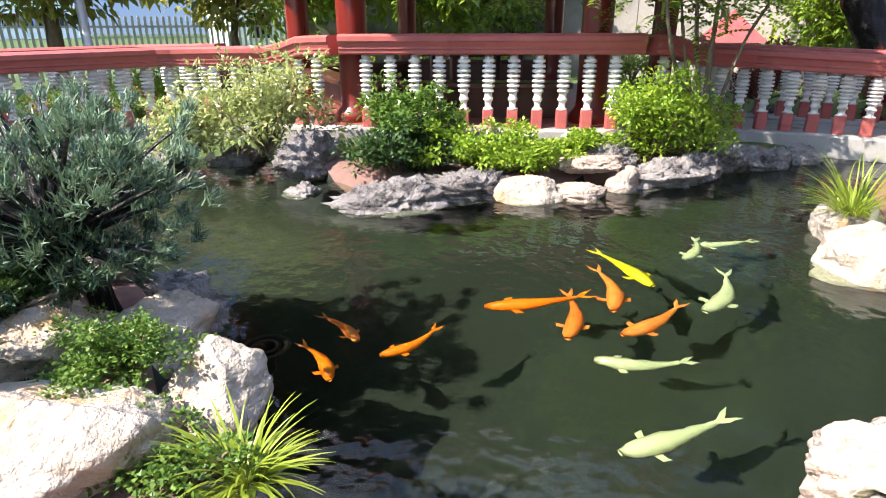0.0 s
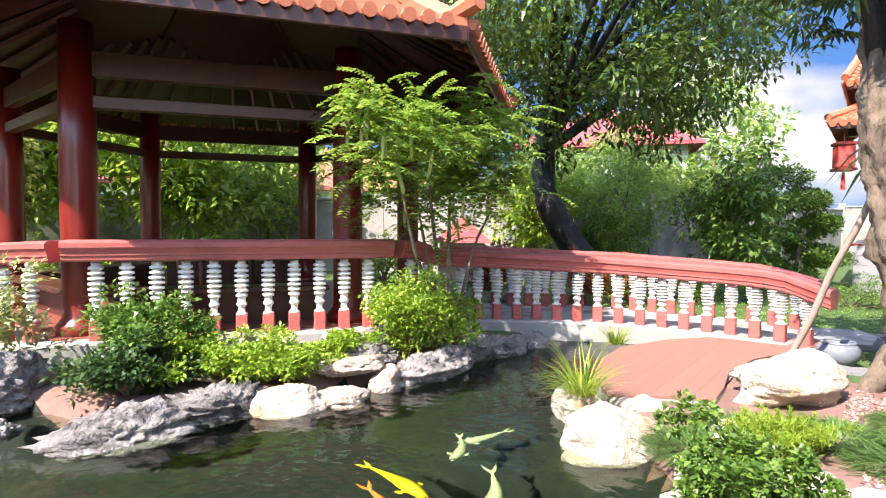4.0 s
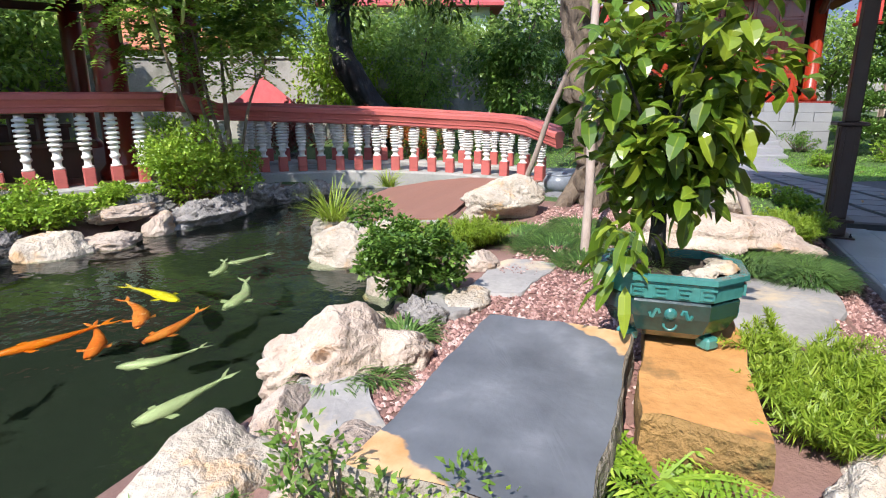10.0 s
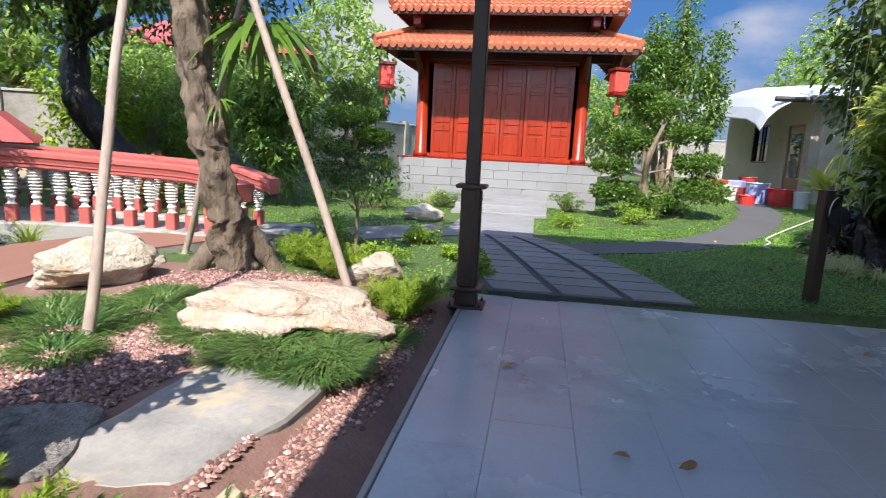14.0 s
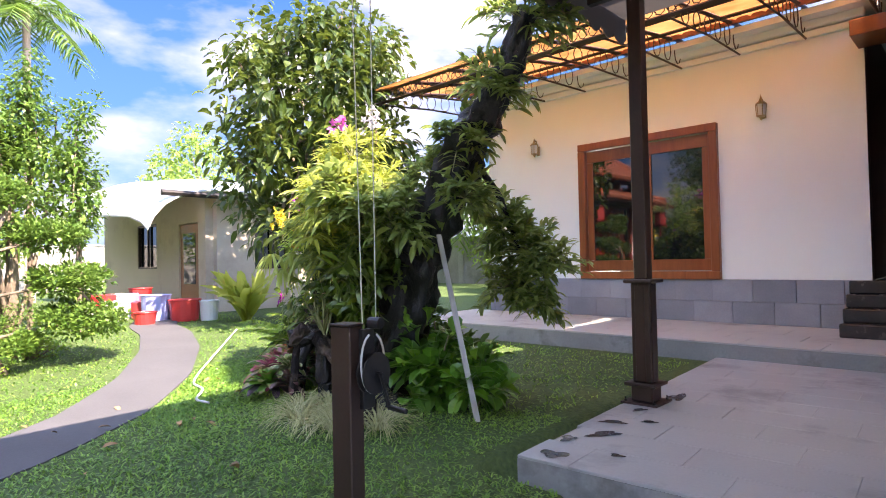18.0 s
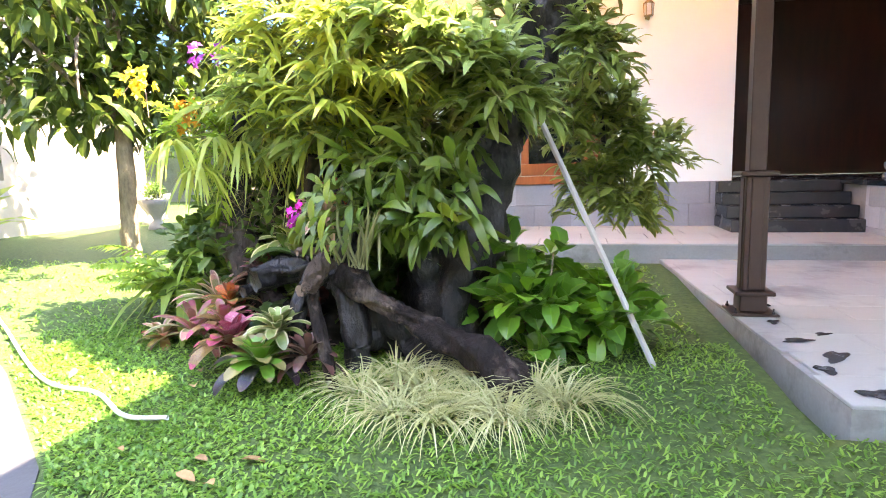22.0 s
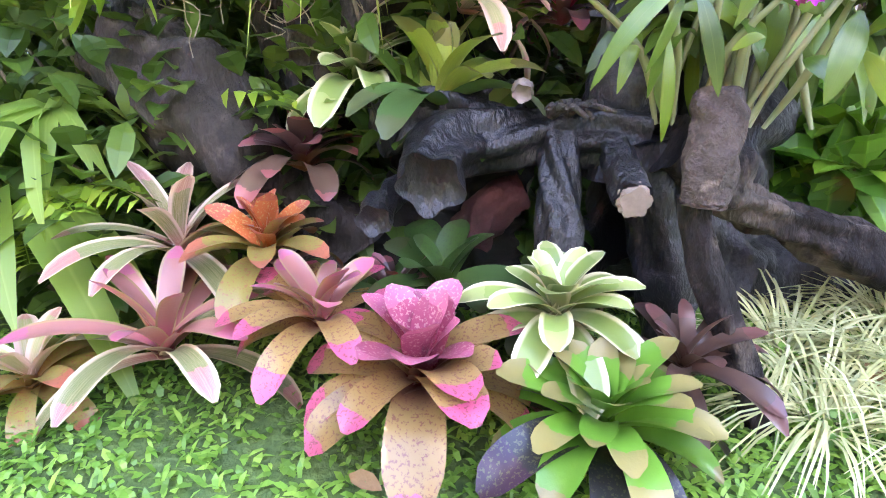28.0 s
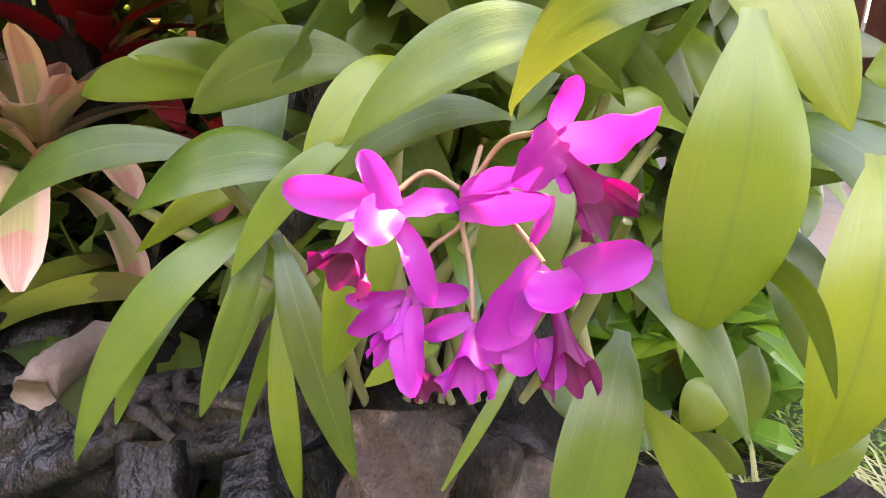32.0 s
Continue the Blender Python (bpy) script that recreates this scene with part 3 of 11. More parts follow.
C1, C2 = (2.54, 6.78), (5.43, 4.79)
FLOOR_P = 0.33
balustrade([(*C1, FLOOR_P, 1.40), (*C2, FLOOR_P, 1.40)], 0.285, "salmon red balustrade with ringed white balusters before the pavilion")
balustrade([(2.50, 6.85, 0.32, 1.39), (2.25, 7.25, 0.32, 1.38), (2.0, 7.6, 0.3, 1.26), (0.8, 8.5, 0.28, 1.24), (-1.5, 8.25, 0.26, 1.21), (-6.5, 7.4, 0.22, 1.16)], 0.30,
           "salmon red balustrade along the far footbridge")
balustrade([(1.6, 9.1, 0.3, 1.26), (0.6, 9.9, 0.28, 1.24), (-1.7, 9.7, 0.26, 1.21), (-6.5, 8.9, 0.22, 1.16)], 0.30, "salmon red balustrade on the footbridge's other side")
balustrade([(5.50, 4.78, 0.32, 1.39), (5.85, 4.78, 0.31, 1.38), (6.2, 4.72, 0.29, 1.26), (6.9, 4.4, 0.27, 1.22), (7.45, 3.75, 0.26, 1.18), (7.85, 3.0, 0.25, 1.15), (8.14, 2.2, 0.22, 1.10), (8.24, 1.4, 0.2, 1.07), (8.22, 0.9, 0.18, 1.04), (8.1, 0.36, 0.14, 0.86)], 0.285,
           "salmon red curved balustrade along the garden bridge")
balustrade([(7.6, 5.6, 0.29, 1.24), (8.2, 5.0, 0.27, 1.22), (8.75, 4.2, 0.26, 1.18), (9.2, 3.3, 0.25, 1.15), (9.42, 2.5, 0.22, 1.10), (9.52, 1.7, 0.2, 1.06), (9.52, 1.2, 0.18, 1.02), (9.45, 0.6, 0.14, 0.86)], 0.285,
           "salmon red curved balustrade on the bridge's other side")
g = Geo()
a, _ = along_line([(5.9, 5.3), (6.9, 5.0), (7.9, 4.5), (8.35, 3.5), (8.7, 2.6), (9.1, 1.5), (9.4, 0.7), (9.8, -0.1)], 0.3)
b = np.c_[a, np.interp(np.arange(len(a)), [0, len(a) - 1], [0.28, 0.1]) - 0.2]
sweep(g, b, [(-0.62, 0), (-0.62, 0.2), (0.62, 0.2), (0.62, 0)])
single("garden_bridge", g, CONCRETE, "low grey concrete footbridge slab over the pond", "bridge", kind="structure")
g = Geo()
a, _ = along_line([(2.2, 8.3), (1.2, 9.1), (-0.5, 9.3), (-2.0, 9.0), (-7.0, 8.1)], 0.4)
sweep(g, np.c_[a, np.full(len(a), 0.08)], [(-0.6, 0), (-0.6, 0.2), (0.6, 0.2), (0.6, 0)])
single("footbridge", g, CONCRETE, "low grey concrete footbridge behind the pond", "bridge", kind="structure")

# ---- the six-sided pavilion ----
PC = np.array((5.54, 8.42))
SIDE = 3.0
TURN0 = math.degrees(math.atan2(0.824, 0.566))


def hexagon(r, off=30.0):
    return [(r * math.cos(radians(TURN0 + off + 60 * k)), r * math.sin(radians(TURN0 + off + 60 * k))) for k in range(6)]


def pavilion():
    pv = thing("pavilion", "six-sided open pavilion of dark red timber with a tiled roof", "pavilion", (*PC, 0))
    part("floor_slab", Geo().prism(hexagon(SIDE + 0.75), -0.4, FLOOR_P - 0.02), CONCRETE, pv)
    part("paving", Geo().prism(hexagon(SIDE + 0.4), FLOOR_P - 0.02, FLOOR_P + 0.01), surface("red_floor_tile", (0.2, 0.06, 0.045), (0.3, 0.1, 0.07), 2, 30, 0.4, spread=0), pv)
    eave, apex, rim = 3.6, 6.4, SIDE + 1.95
    column = Geo().lathe([(0, 0), (0.27, 0), (0.27, 0.1), (0.22, 0.16), (0.19, 0.2), (0.185, 0.4), (0.19, 2.0), (0.175, 3.45), (0, 3.45)], 20).mesh("column", True)
    for x, y in hexagon(SIDE):
        part("column", column, LACQUER, pv, "glossy dark red round column").matrix_basis = pose(x, y, FLOOR_P)
    cols, outer = hexagon(SIDE), hexagon(rim)
    for k in range(6):
        (x0, y0), (x1, y1) = cols[k], cols[(k + 1) % 6]
        for z, h in ((3.2, 0.28), (2.85, 0.14)):
            g = Geo().box(0, 0, 0, math.hypot(x1 - x0, y1 - y0) - 0.3, 0.14, h, 0, 0.01)
            part("tie_beam", g, DARK_WOOD, pv).matrix_basis = pose((x0 + x1) / 2, (y0 + y1) / 2, z, 0, 0, math.degrees(math.atan2(y1 - y0, x1 - x0)))
        # the slope: deck of battens, then tiles
        (u0, w0), (u1, w1) = outer[k], outer[(k + 1) % 6]
        rows_ = 16
        g, t = Geo(), Geo()
        for r in range(rows_):
            a, b = r / rows_, (r + 1) / rows_
            za, zb = eave + (apex - eave) * a ** 1.15, eave + (apex - eave) * b ** 1.15
            q = [(u0 * (1 - a), w0 * (1 - a), za), (u1 * (1 - a), w1 * (1 - a), za), (u1 * (1 - b), w1 * (1 - b), zb), (u0 * (1 - b), w0 * (1 - b), zb)]
            t.add([(x, y, z + 0.1 + (0.05 if i < 2 else 0.0)) for i, (x, y, z) in enumerate(q)] + [(x, y, z + 0.04) for x, y, z in q[:2]], [[0, 1, 2, 3], [0, 4, 5, 1]])
            g.add([(x, y, z + 0.03) for x, y, z in q], [[3, 2, 1, 0]])
        part("tile_slope", t, TILE_ORANGE, pv, "weathered orange roof tiles")
        part("roof_deck", g, DARK_WOOD, pv, "dark red boards under the tiles")
        mx, my = (u0 + u1) / 2, (w0 + w1) / 2
        head = math.degrees(math.atan2(w1 - w0, u1 - u0))
        length = math.hypot(u1 - u0, w1 - w0)
        g = Geo().box(0, 0, -0.1, length, 0.05, 0.16, 0, 0.01)
        tl = Geo()
        for i in range(int(length / 0.2)):
            x = -length / 2 + 0.1 + i * 0.2
            a = np.linspace(0, math.pi, 6)
            tl.tube([(x, -0.09, 0.13), (x, 0.3, 0.22)], [0.075, 0.075], 8)
        part("fascia", g, DARK_WOOD, pv).matrix_basis = pose(mx, my, eave, 0, 0, head)
        part("eave_tiles", tl, TILE_ORANGE, pv, "rounded eave tile ends").matrix_basis = pose(mx, my, eave - 0.05, 0, 0, head)
        # rafters under this slope
        for i in range(9):
            f = (i + 0.5) / 9
            x, y = u0 + (u1 - u0) * f, w0 + (w1 - w0) * f
            s = 0.42 + 0.3 * abs(f - 0.5)
            zi = eave + (apex - eave) * s ** 1.15
            g = Geo().tube([(x * 0.985, y * 0.985, eave - 0.06), (x * (1 - s), y * (1 - s), zi - 0.06)], 0.045, 4)
            part("rafter", g, DARK_WOOD, pv)
        g = Geo().tube([(u0 * 0.99, w0 * 0.99, eave - 0.05), (u0 * 0.3, w0 * 0.3, eave + 0.68 * (apex - eave)), (0, 0, apex - 0.1)], 0.07, 6)
        part("hip_rafter", g, DARK_WOOD, pv)
        g = Geo().tube([(u0 * 1.03, w0 * 1.03, eave + 0.3), (u0 * 0.95, w0 * 0.95, eave + 0.2), (u0 * 0.5, w0 * 0.5, eave + 0.5 * (apex - eave) + 0.12), (0, 0, apex + 0.15)], 0.11, 8)
        part("hip_ridge", g, TILE_ORANGE, pv)
    part("finial", Geo().lathe([(0, 0), (0.3, 0), (0.2, 0.2), (0.28, 0.4), (0.1, 0.6), (0, 0.9)], 12, (0, 0, apex)), TILE_ORANGE, pv)
    # low seat rail and a tea table inside
    for k in (0, 1, 2, 5):
        (x0, y0), (x1, y1) = cols[k], cols[(k + 1) % 6]
        g = Geo().box(0, 0, 0, SIDE - 0.5, 0.4, 0.07, 0, 0.01).box(0, 0.14, -0.4, SIDE - 0.6, 0.05, 0.4)
        part("bench", g, DARK_WOOD, pv, "dark timber bench between the columns").matrix_basis = pose((x0 + x1) / 2 * 0.97, (y0 + y1) / 2 * 0.97, FLOOR_P + 0.42, 0, 0, math.degrees(math.atan2(y1 - y0, x1 - x0)))


pavilion()
tt = thing("tea_table", "low dark timber table inside the pavilion", "table", (*PC, FLOOR_P + 0.01))
part("tabletop", Geo().box(0, 0, 0.68, 1.5, 0.8, 0.06, 0, 0.015), DARK_WOOD, tt)
for sx in (-1, 1):
    for sy in (-1, 1):
        part("leg", Geo().box(sx * 0.65, sy * 0.32, 0, 0.09, 0.09, 0.68, 0, 0.01), DARK_WOOD, tt)


# ---- brown deck by the water ----
def clip_y(poly, y, sign):
    """The part of an outline above (1) or below (-1) a line of constant y."""
    out = []
    for (x1, y1), (x2, y2) in zip(poly, poly[1:] + poly[:1]):
        a, b = (y1 - y) * sign, (y2 - y) * sign
        if a >= 0:
            out.append((x1, y1))
        if (a >= 0) != (b >= 0):
            out.append((x1 + (x2 - x1) * a / (a - b), y))
    return out


def deck():
    rim = [(4.75, 1.75), (5.0, 1.35), (5.15, 1.0), (5.6, 1.02), (6.2, 1.1), (7.0, 1.0), (7.6, 0.75), (8.3, 0.5), (8.75, 0.45), (8.45, 1.1), (8.1, 1.6), (7.5, 2.05), (6.7, 2.35), (6.0, 2.3), (5.3, 2.1)]
    d = thing("deck", "brown boarded deck with a curved edge beside the pond", "deck", (0, 0, 0), kind="structure")
    part("body", Geo().prism(rim, -0.2, 0.15), CONCRETE, d)
    p = np.array(rim)
    step = 0.145
    for k in range(int((p[:, 1].max() - p[:, 1].min()) / step) + 1):
        y0 = p[:, 1].min() + k * step
        q = clip_y(clip_y(rim, y0 + 0.0005, 1), y0 + step - 0.0005, -1)
        if len(q) > 2:
            part("board", Geo().prism(q, 0.152, 0.172), DECK, d)



deck()


# ---- patio of blue-grey tiles, house platform and terrace ----
def clip_row(x0, x1, y0, y1, size, gap, fill):
    """Lays staggered tiles over a rectangle by calling fill(cx, cy, w, d)."""
    n = max(1, round((y1 - y0) / size[1]))
    dy = (y1 - y0) / n
    for r in range(n):
        x = x0 - (size[0] * ((r * 0.37) % 1.0))
        while x < x1:
            a, b = max(x, x0), min(x + size[0], x1)
            if b - a > 0.08:
                fill((a + b) / 2, y0 + (r + 0.5) * dy, b - a - gap, dy - gap)
            x += size[0]


TILE_BASE = {}


def tile_mesh(w, d, h, bev=0.004):
    key = (round(w, 2), round(d, 2), h)
    if key not in TILE_BASE:
        TILE_BASE[key] = Geo().box(0, 0, 0, key[0], key[1], h, 0, bev).mesh("tile")
    return TILE_BASE[key]


def floor_of(name, label, x0, x1, y0, y1, top, thick, size, material, gap=0.006, body=CONCRETE, skew=0.0, cat="floor"):
    f = thing(name, label, cat, (x1, y1, 0), skew, kind="structure")
    part("bed", Geo().box((x0 - x1) / 2, (y0 - y1) / 2, top - thick, x1 - x0, y1 - y0, thick - 0.022), body, f)

    def lay(cx, cy, w, d):
        part("tile", tile_mesh(w, d, 0.022), material, f).matrix_basis = pose(cx - x1, cy - y1, top - 0.022)

    clip_row(x0, x1, y0, y1, size, gap, lay)
    return f


floor_of("patio_floor", "smooth blue-grey stone tiles of the covered patio", -3.6, 6.95, -7.50, -2.66, 0.0, 0.2, (0.9, 0.45), PAVING, gap=0.0022, body=PAVING)
floor_of("patio_rear_floor", "plain blue-grey stone paving behind the patio", -9.0, -3.6, -7.50, -2.66, 0.0, 0.2, (1.8, 0.9), PAVING)
floor_of("house_platform", "pale grey stone platform before the house", -3.0, 7.55, -12.25, -7.50, 0.18, 0.3, (0.9, 0.45), PAVING_PALE, gap=0.003, skew=3.2)
floor_of("terrace", "grey stone terrace along the house wall", 4.95, 13.9, -14.58, -12.2, 0.38, 0.45, (0.9, 0.6), PAVING_PALE)
k = thing("patio_kerb", "narrow grey stone kerb along the patio", "kerb", (0, 0, 0), kind="structure")
for i in range(14):
    part("kerb_stone", Geo().box(-3.2 + i * 0.75, -2.638, -0.12, 0.74, 0.036, 0.126, 0, 0.006), CONCRETE, k)


# ---- the main house ----
def cladding(name, label, material, x0, y0, x1, y1, z0, z1, rows_, length, thick=0.035, back=CONCRETE, cat="wall"):
    """A wall faced with stone slips, each a piece, seen from the left-hand side of its run."""
    run = math.hypot(x1 - x0, y1 - y0)
    w = thing(name, label, cat, (x0, y0, 0), math.degrees(math.atan2(y1 - y0, x1 - x0)), kind="structure")
    part("core", Geo().box(run / 2, -0.09, z0, run, 0.18, z1 - z0), back, w)
    dz = (z1 - z0) / rows_
    for r in range(rows_):
        x = -length * (0.5 * (r % 2))
        while x < run:
            a, b = max(0, x), min(run, x + length)
            if b - a > 0.05:
                part("stone_slip", tile_mesh(b - a - 0.005, thick, round(dz - 0.005, 3), 0.003), material, w).matrix_basis = pose((a + b) / 2, thick / 2 + 0.002, z0 + r * dz + 0.002)
            x += length
    return w


HY = -14.58


def pierced(xs, zs, holes, thick):
    """A wall in the plane of x and z, its face at y = 0 and its back at -thick, with openings where a cell is named a hole."""
    nx, nz = len(xs), len(zs)
    v = [(x, -k * thick, z) for k in (0, 1) for z in zs for x in xs]
    at = lambda k, i, j: k * nx * nz + j * nx + i
    f = []
    solid = lambda i, j: 0 <= i < nx - 1 and 0 <= j < nz - 1 and (i, j) not in holes
    for i in range(nx - 1):
        for j in range(nz - 1):
            if solid(i, j):
                f += [[at(0, i + 1, j), at(0, i, j), at(0, i, j + 1), at(0, i + 1, j + 1)], [at(1, i, j), at(1, i + 1, j), at(1, i + 1, j + 1), at(1, i, j + 1)]]
                for di, dj, a, b in ((-1, 0, (i, j), (i, j + 1)), (1, 0, (i + 1, j + 1), (i + 1, j)), (0, -1, (i + 1, j), (i, j)), (0, 1, (i, j + 1), (i + 1, j + 1))):
                    if not solid(i + di, j + dj):
                        f.append([at(0, *b), at(0, *a), at(1, *a), at(1, *b)])
    return Geo().add(v, f)


single("wall_house", pierced([6.43, 8.47, 11.09, 13.4], [0.3, 1.1, 3.735, 5.2], {(1, 1)}, 0.24), WALL_WHITE, "white painted house wall", "wall", (0, HY, 0), kind="structure")
single("wall_house_side", Geo().box(13.28, HY - 3.0, 0.3, 0.24, 5.5, 4.9), WALL_WHITE, "white painted side wall of the house", "wall", kind="structure")
cladding("wall_house_base", "blue-grey stone cladding at the foot of the house wall", CLAD_STONE, 6.45, HY + 0.012, 13.4, HY + 0.012, 0.38, 1.1, 2, 0.62)
g = Geo()
g.box(9.9, HY + 0.03, 4.78, 7.0, 0.1, 0.10, 0, 0.01).box(9.9, HY + 0.05, 4.9, 7.0, 0.16, 0.16, 0, 0.02)
single("cornice_trim", g, WALL_WHITE, "white moulded cornice under the canopy", "trim", kind="structure")


def french_window():
    w = thing("window_1", "double glazed door window in a varnished brown frame", "window", (9.78, HY, 1.1), kind="structure")
    W, H = 2.62, 2.635
    for x, y, z, sx, sz in ((0, 0, 0, W, 0.14), (0, 0, H - 0.14, W, 0.14)):
        part("frame_rail", Geo().box(x, 0, z, sx, 0.2, sz, 0, 0.012), DOOR_WOOD, w)
    for sx in (-1, 1):
        part("frame_post", Geo().box(sx * (W / 2 - 0.07), 0, 0.14, 0.14, 0.2, H - 0.28, 0, 0.012), DOOR_WOOD, w)
        leaf = part("door_leaf", Geo().box(sx * 0.585, -0.01, 0.15, 1.16, 0.03, 0.2, 0, 0.008).box(sx * 0.585, -0.01, H - 0.37, 1.16, 0.03, 0.22, 0, 0.008)
                    .box(sx * 0.07, -0.01, 0.352, 0.13, 0.03, H - 0.725, 0, 0.008).box(sx * 1.10, -0.01, 0.352, 0.13, 0.03, H - 0.725, 0, 0.008), DOOR_WOOD, w)
        part("pane", Geo().box(sx * 0.585, -0.03, 0.33, 0.95, 0.012, H - 0.68), GLASS, leaf, "dark reflecting glass pane")
        part("handle", Geo().tube([(sx * 0.07, 0.03, 1.0), (sx * 0.07, 0.06, 1.02), (sx * 0.07, 0.06, 1.2), (sx * 0.07, 0.03, 1.22)], 0.012, 6), BRASS, leaf)


french_window()


def wall_lantern(x, z):
    w = thing("wall_lantern", "aged brass wall lantern with frosted glass", "wall lamp", (x, HY + 0.01, z), group="lanterns on the house wall")
    part("back_plate", Geo().box(0, 0.012, 0.05, 0.07, 0.024, 0.2, 0, 0.008), BRASS, w)
    part("arm", Geo().tube([(0, 0.02, 0.2), (0, 0.08, 0.34), (0, 0.14, 0.36), (0, 0.16, 0.30)], 0.011, 6), BRASS, w)
    part("cap", Geo().lathe([(0, 0.42), (0.012, 0.36), (0.03, 0.31), (0.085, 0.26), (0.085, 0.25), (0, 0.25)], 8, (0, 0.16, 0)), BRASS, w)
    part("glass", Geo().lathe([(0.06, 0.07), (0.075, 0.245)], 6, (0, 0.16, 0)), LAMP_GLASS, w)
    for k in range(6):
        a = k * math.pi / 3
        part("bar", Geo().tube([(0.065 * math.cos(a), 0.16 + 0.065 * math.sin(a), 0.06), (0.08 * math.cos(a), 0.16 + 0.08 * math.sin(a), 0.25)], 0.006, 4), BRASS, w)
    part("bottom", Geo().lathe([(0, 0.0), (0.015, 0.01), (0.03, 0.05), (0.07, 0.065), (0.07, 0.075), (0, 0.08)], 8, (0, 0.16, 0)), BRASS, w)


wall_lantern(7.76, 3.62)
wall_lantern(12.05, 3.62)


def entrance():
    s = thing("entrance_steps", "polished black stone steps up to the house", "steps", (5.8, -14.62, 0.38), kind="structure")
    for k in range(4):
        part("step", Geo().box(0, 0.55 - k * 0.28 / 2 - 0.0, k * 0.18, 1.75, 1.15 - k * 0.28, 0.18, 0, 0.012), BLACK_STONE, s)
    v = thing("veranda_floor", "raised veranda floor of dark polished stone", "floor", (0, 0, 0), kind="structure")
    part("slab", Geo().box(-2.0, -14.2, 0.3, 13.8, 7.6, 0.73), CONCRETE, v)
    part("edge", Geo().box(-2.0, -14.2, 1.03, 13.96, 7.7, 0.07, 0, 0.01), BLACK_STONE, v)
    part("hall_floor", Geo().box(5.7, -16.4, 0.3, 1.5, 3.5, 0.79), BLACK_STONE, v)
    cladding("wall_veranda_side", "pale veined stone cladding of the veranda's side", CLAD_PALE, 4.92, -10.36, 4.92, -13.55, 0.18, 1.03, 3, 0.62)
    cladding("wall_veranda_front", "pale veined stone cladding of the veranda's front", CLAD_PALE, -8.0, -10.38, 4.92, -10.38, 0.18, 1.03, 3, 0.62)
    g = Geo().box(6.5, -16.7, 1.1, 0.14, 4.2, 3.9).box(-1, -18.6, 1.1, 15.2, 0.2, 3.9)
    single("wall_hall", g, DARK_WOOD, "dark timber panelled hall wall", "wall", kind="structure")
    carved = surface("carved_red_brown_door", (0.085, 0.024, 0.014), (0.16, 0.05, 0.027), 1.5, 14, 0.38, bump=0.12, spread=0.08, stretch=(5, 5, 0.7))
    d = thing("door_panelled", "dark carved timber folding doors along the veranda", "door", (2.1, 0, 1.1), kind="structure")
    for k in range(9):
        y = -17.9 + k * 1.05
        panel = part("door_leaf", Geo().box(0, y, 0.0, 0.08, 1.0, 2.75, 0, 0.01), carved, d)
        for z, h in ((0.12, 0.7), (1.95, 0.6)):
            part("raised_panel", Geo().box(0.045, y, z, 0.03, 0.72, h, 0, 0.012), carved, panel)
        for i in range(6):
            for s in (-1, 1):
                w = 0.36 - i * 0.055
                part("carving", Geo().tube([(0.055, y - w, 1.4), (0.06, y, 1.4 + s * (0.48 - i * 0.07)), (0.055, y + w, 1.4)], 0.022, 6), carved, panel)
    part("lintel", Geo().box(0, -13.7, 2.76, 0.16, 9.6, 0.9, 0, 0.02), DARK_WOOD, d)
    col = Geo().lathe([(0, 0.0), (0.235, 0.0), (0.23, 0.2), (0.215, 3.6), (0, 3.6)], 24).mesh("shaft", True)
    foot = Geo().lathe([(0, 0), (0.34, 0), (0.34, 0.06), (0.29, 0.1), (0.33, 0.17), (0.33, 0.22), (0.26, 0.3), (0, 0.3)], 24).mesh("stone_foot", True)
    for y in (-11.25, -13.8):
        c = thing("veranda_column", "round red-brown timber column on a carved stone foot", "column", (4.3, y, 1.1), group="veranda columns")
        part("shaft", col, surface("brown_red_column", (0.13, 0.03, 0.018), (0.2, 0.055, 0.032), 1.5, 14, 0.35, spread=0.05, stretch=(5, 5, .6)), c).matrix_basis = pose(0, 0, 0.3)
        part("stone_foot", foot, CLAD_STONE, c)
    g = Geo().box(-1.0, -14.2, 4.72, 13.6, 9.0, 0.2).box(5.86, -14.2, 4.55, 0.16, 8.9, 0.3)
    single("ceiling_veranda", g, DARK_WOOD, "dark timber veranda ceiling and eave board", "ceiling", kind="structure")
    single("entrance_fascia", Geo().box(6.0, -14.2, 4.45, 1.0, 0.7, 0.22, 0, 0.01), DOOR_WOOD, "varnished timber fascia over the steps", "trim", kind="structure")


entrance()


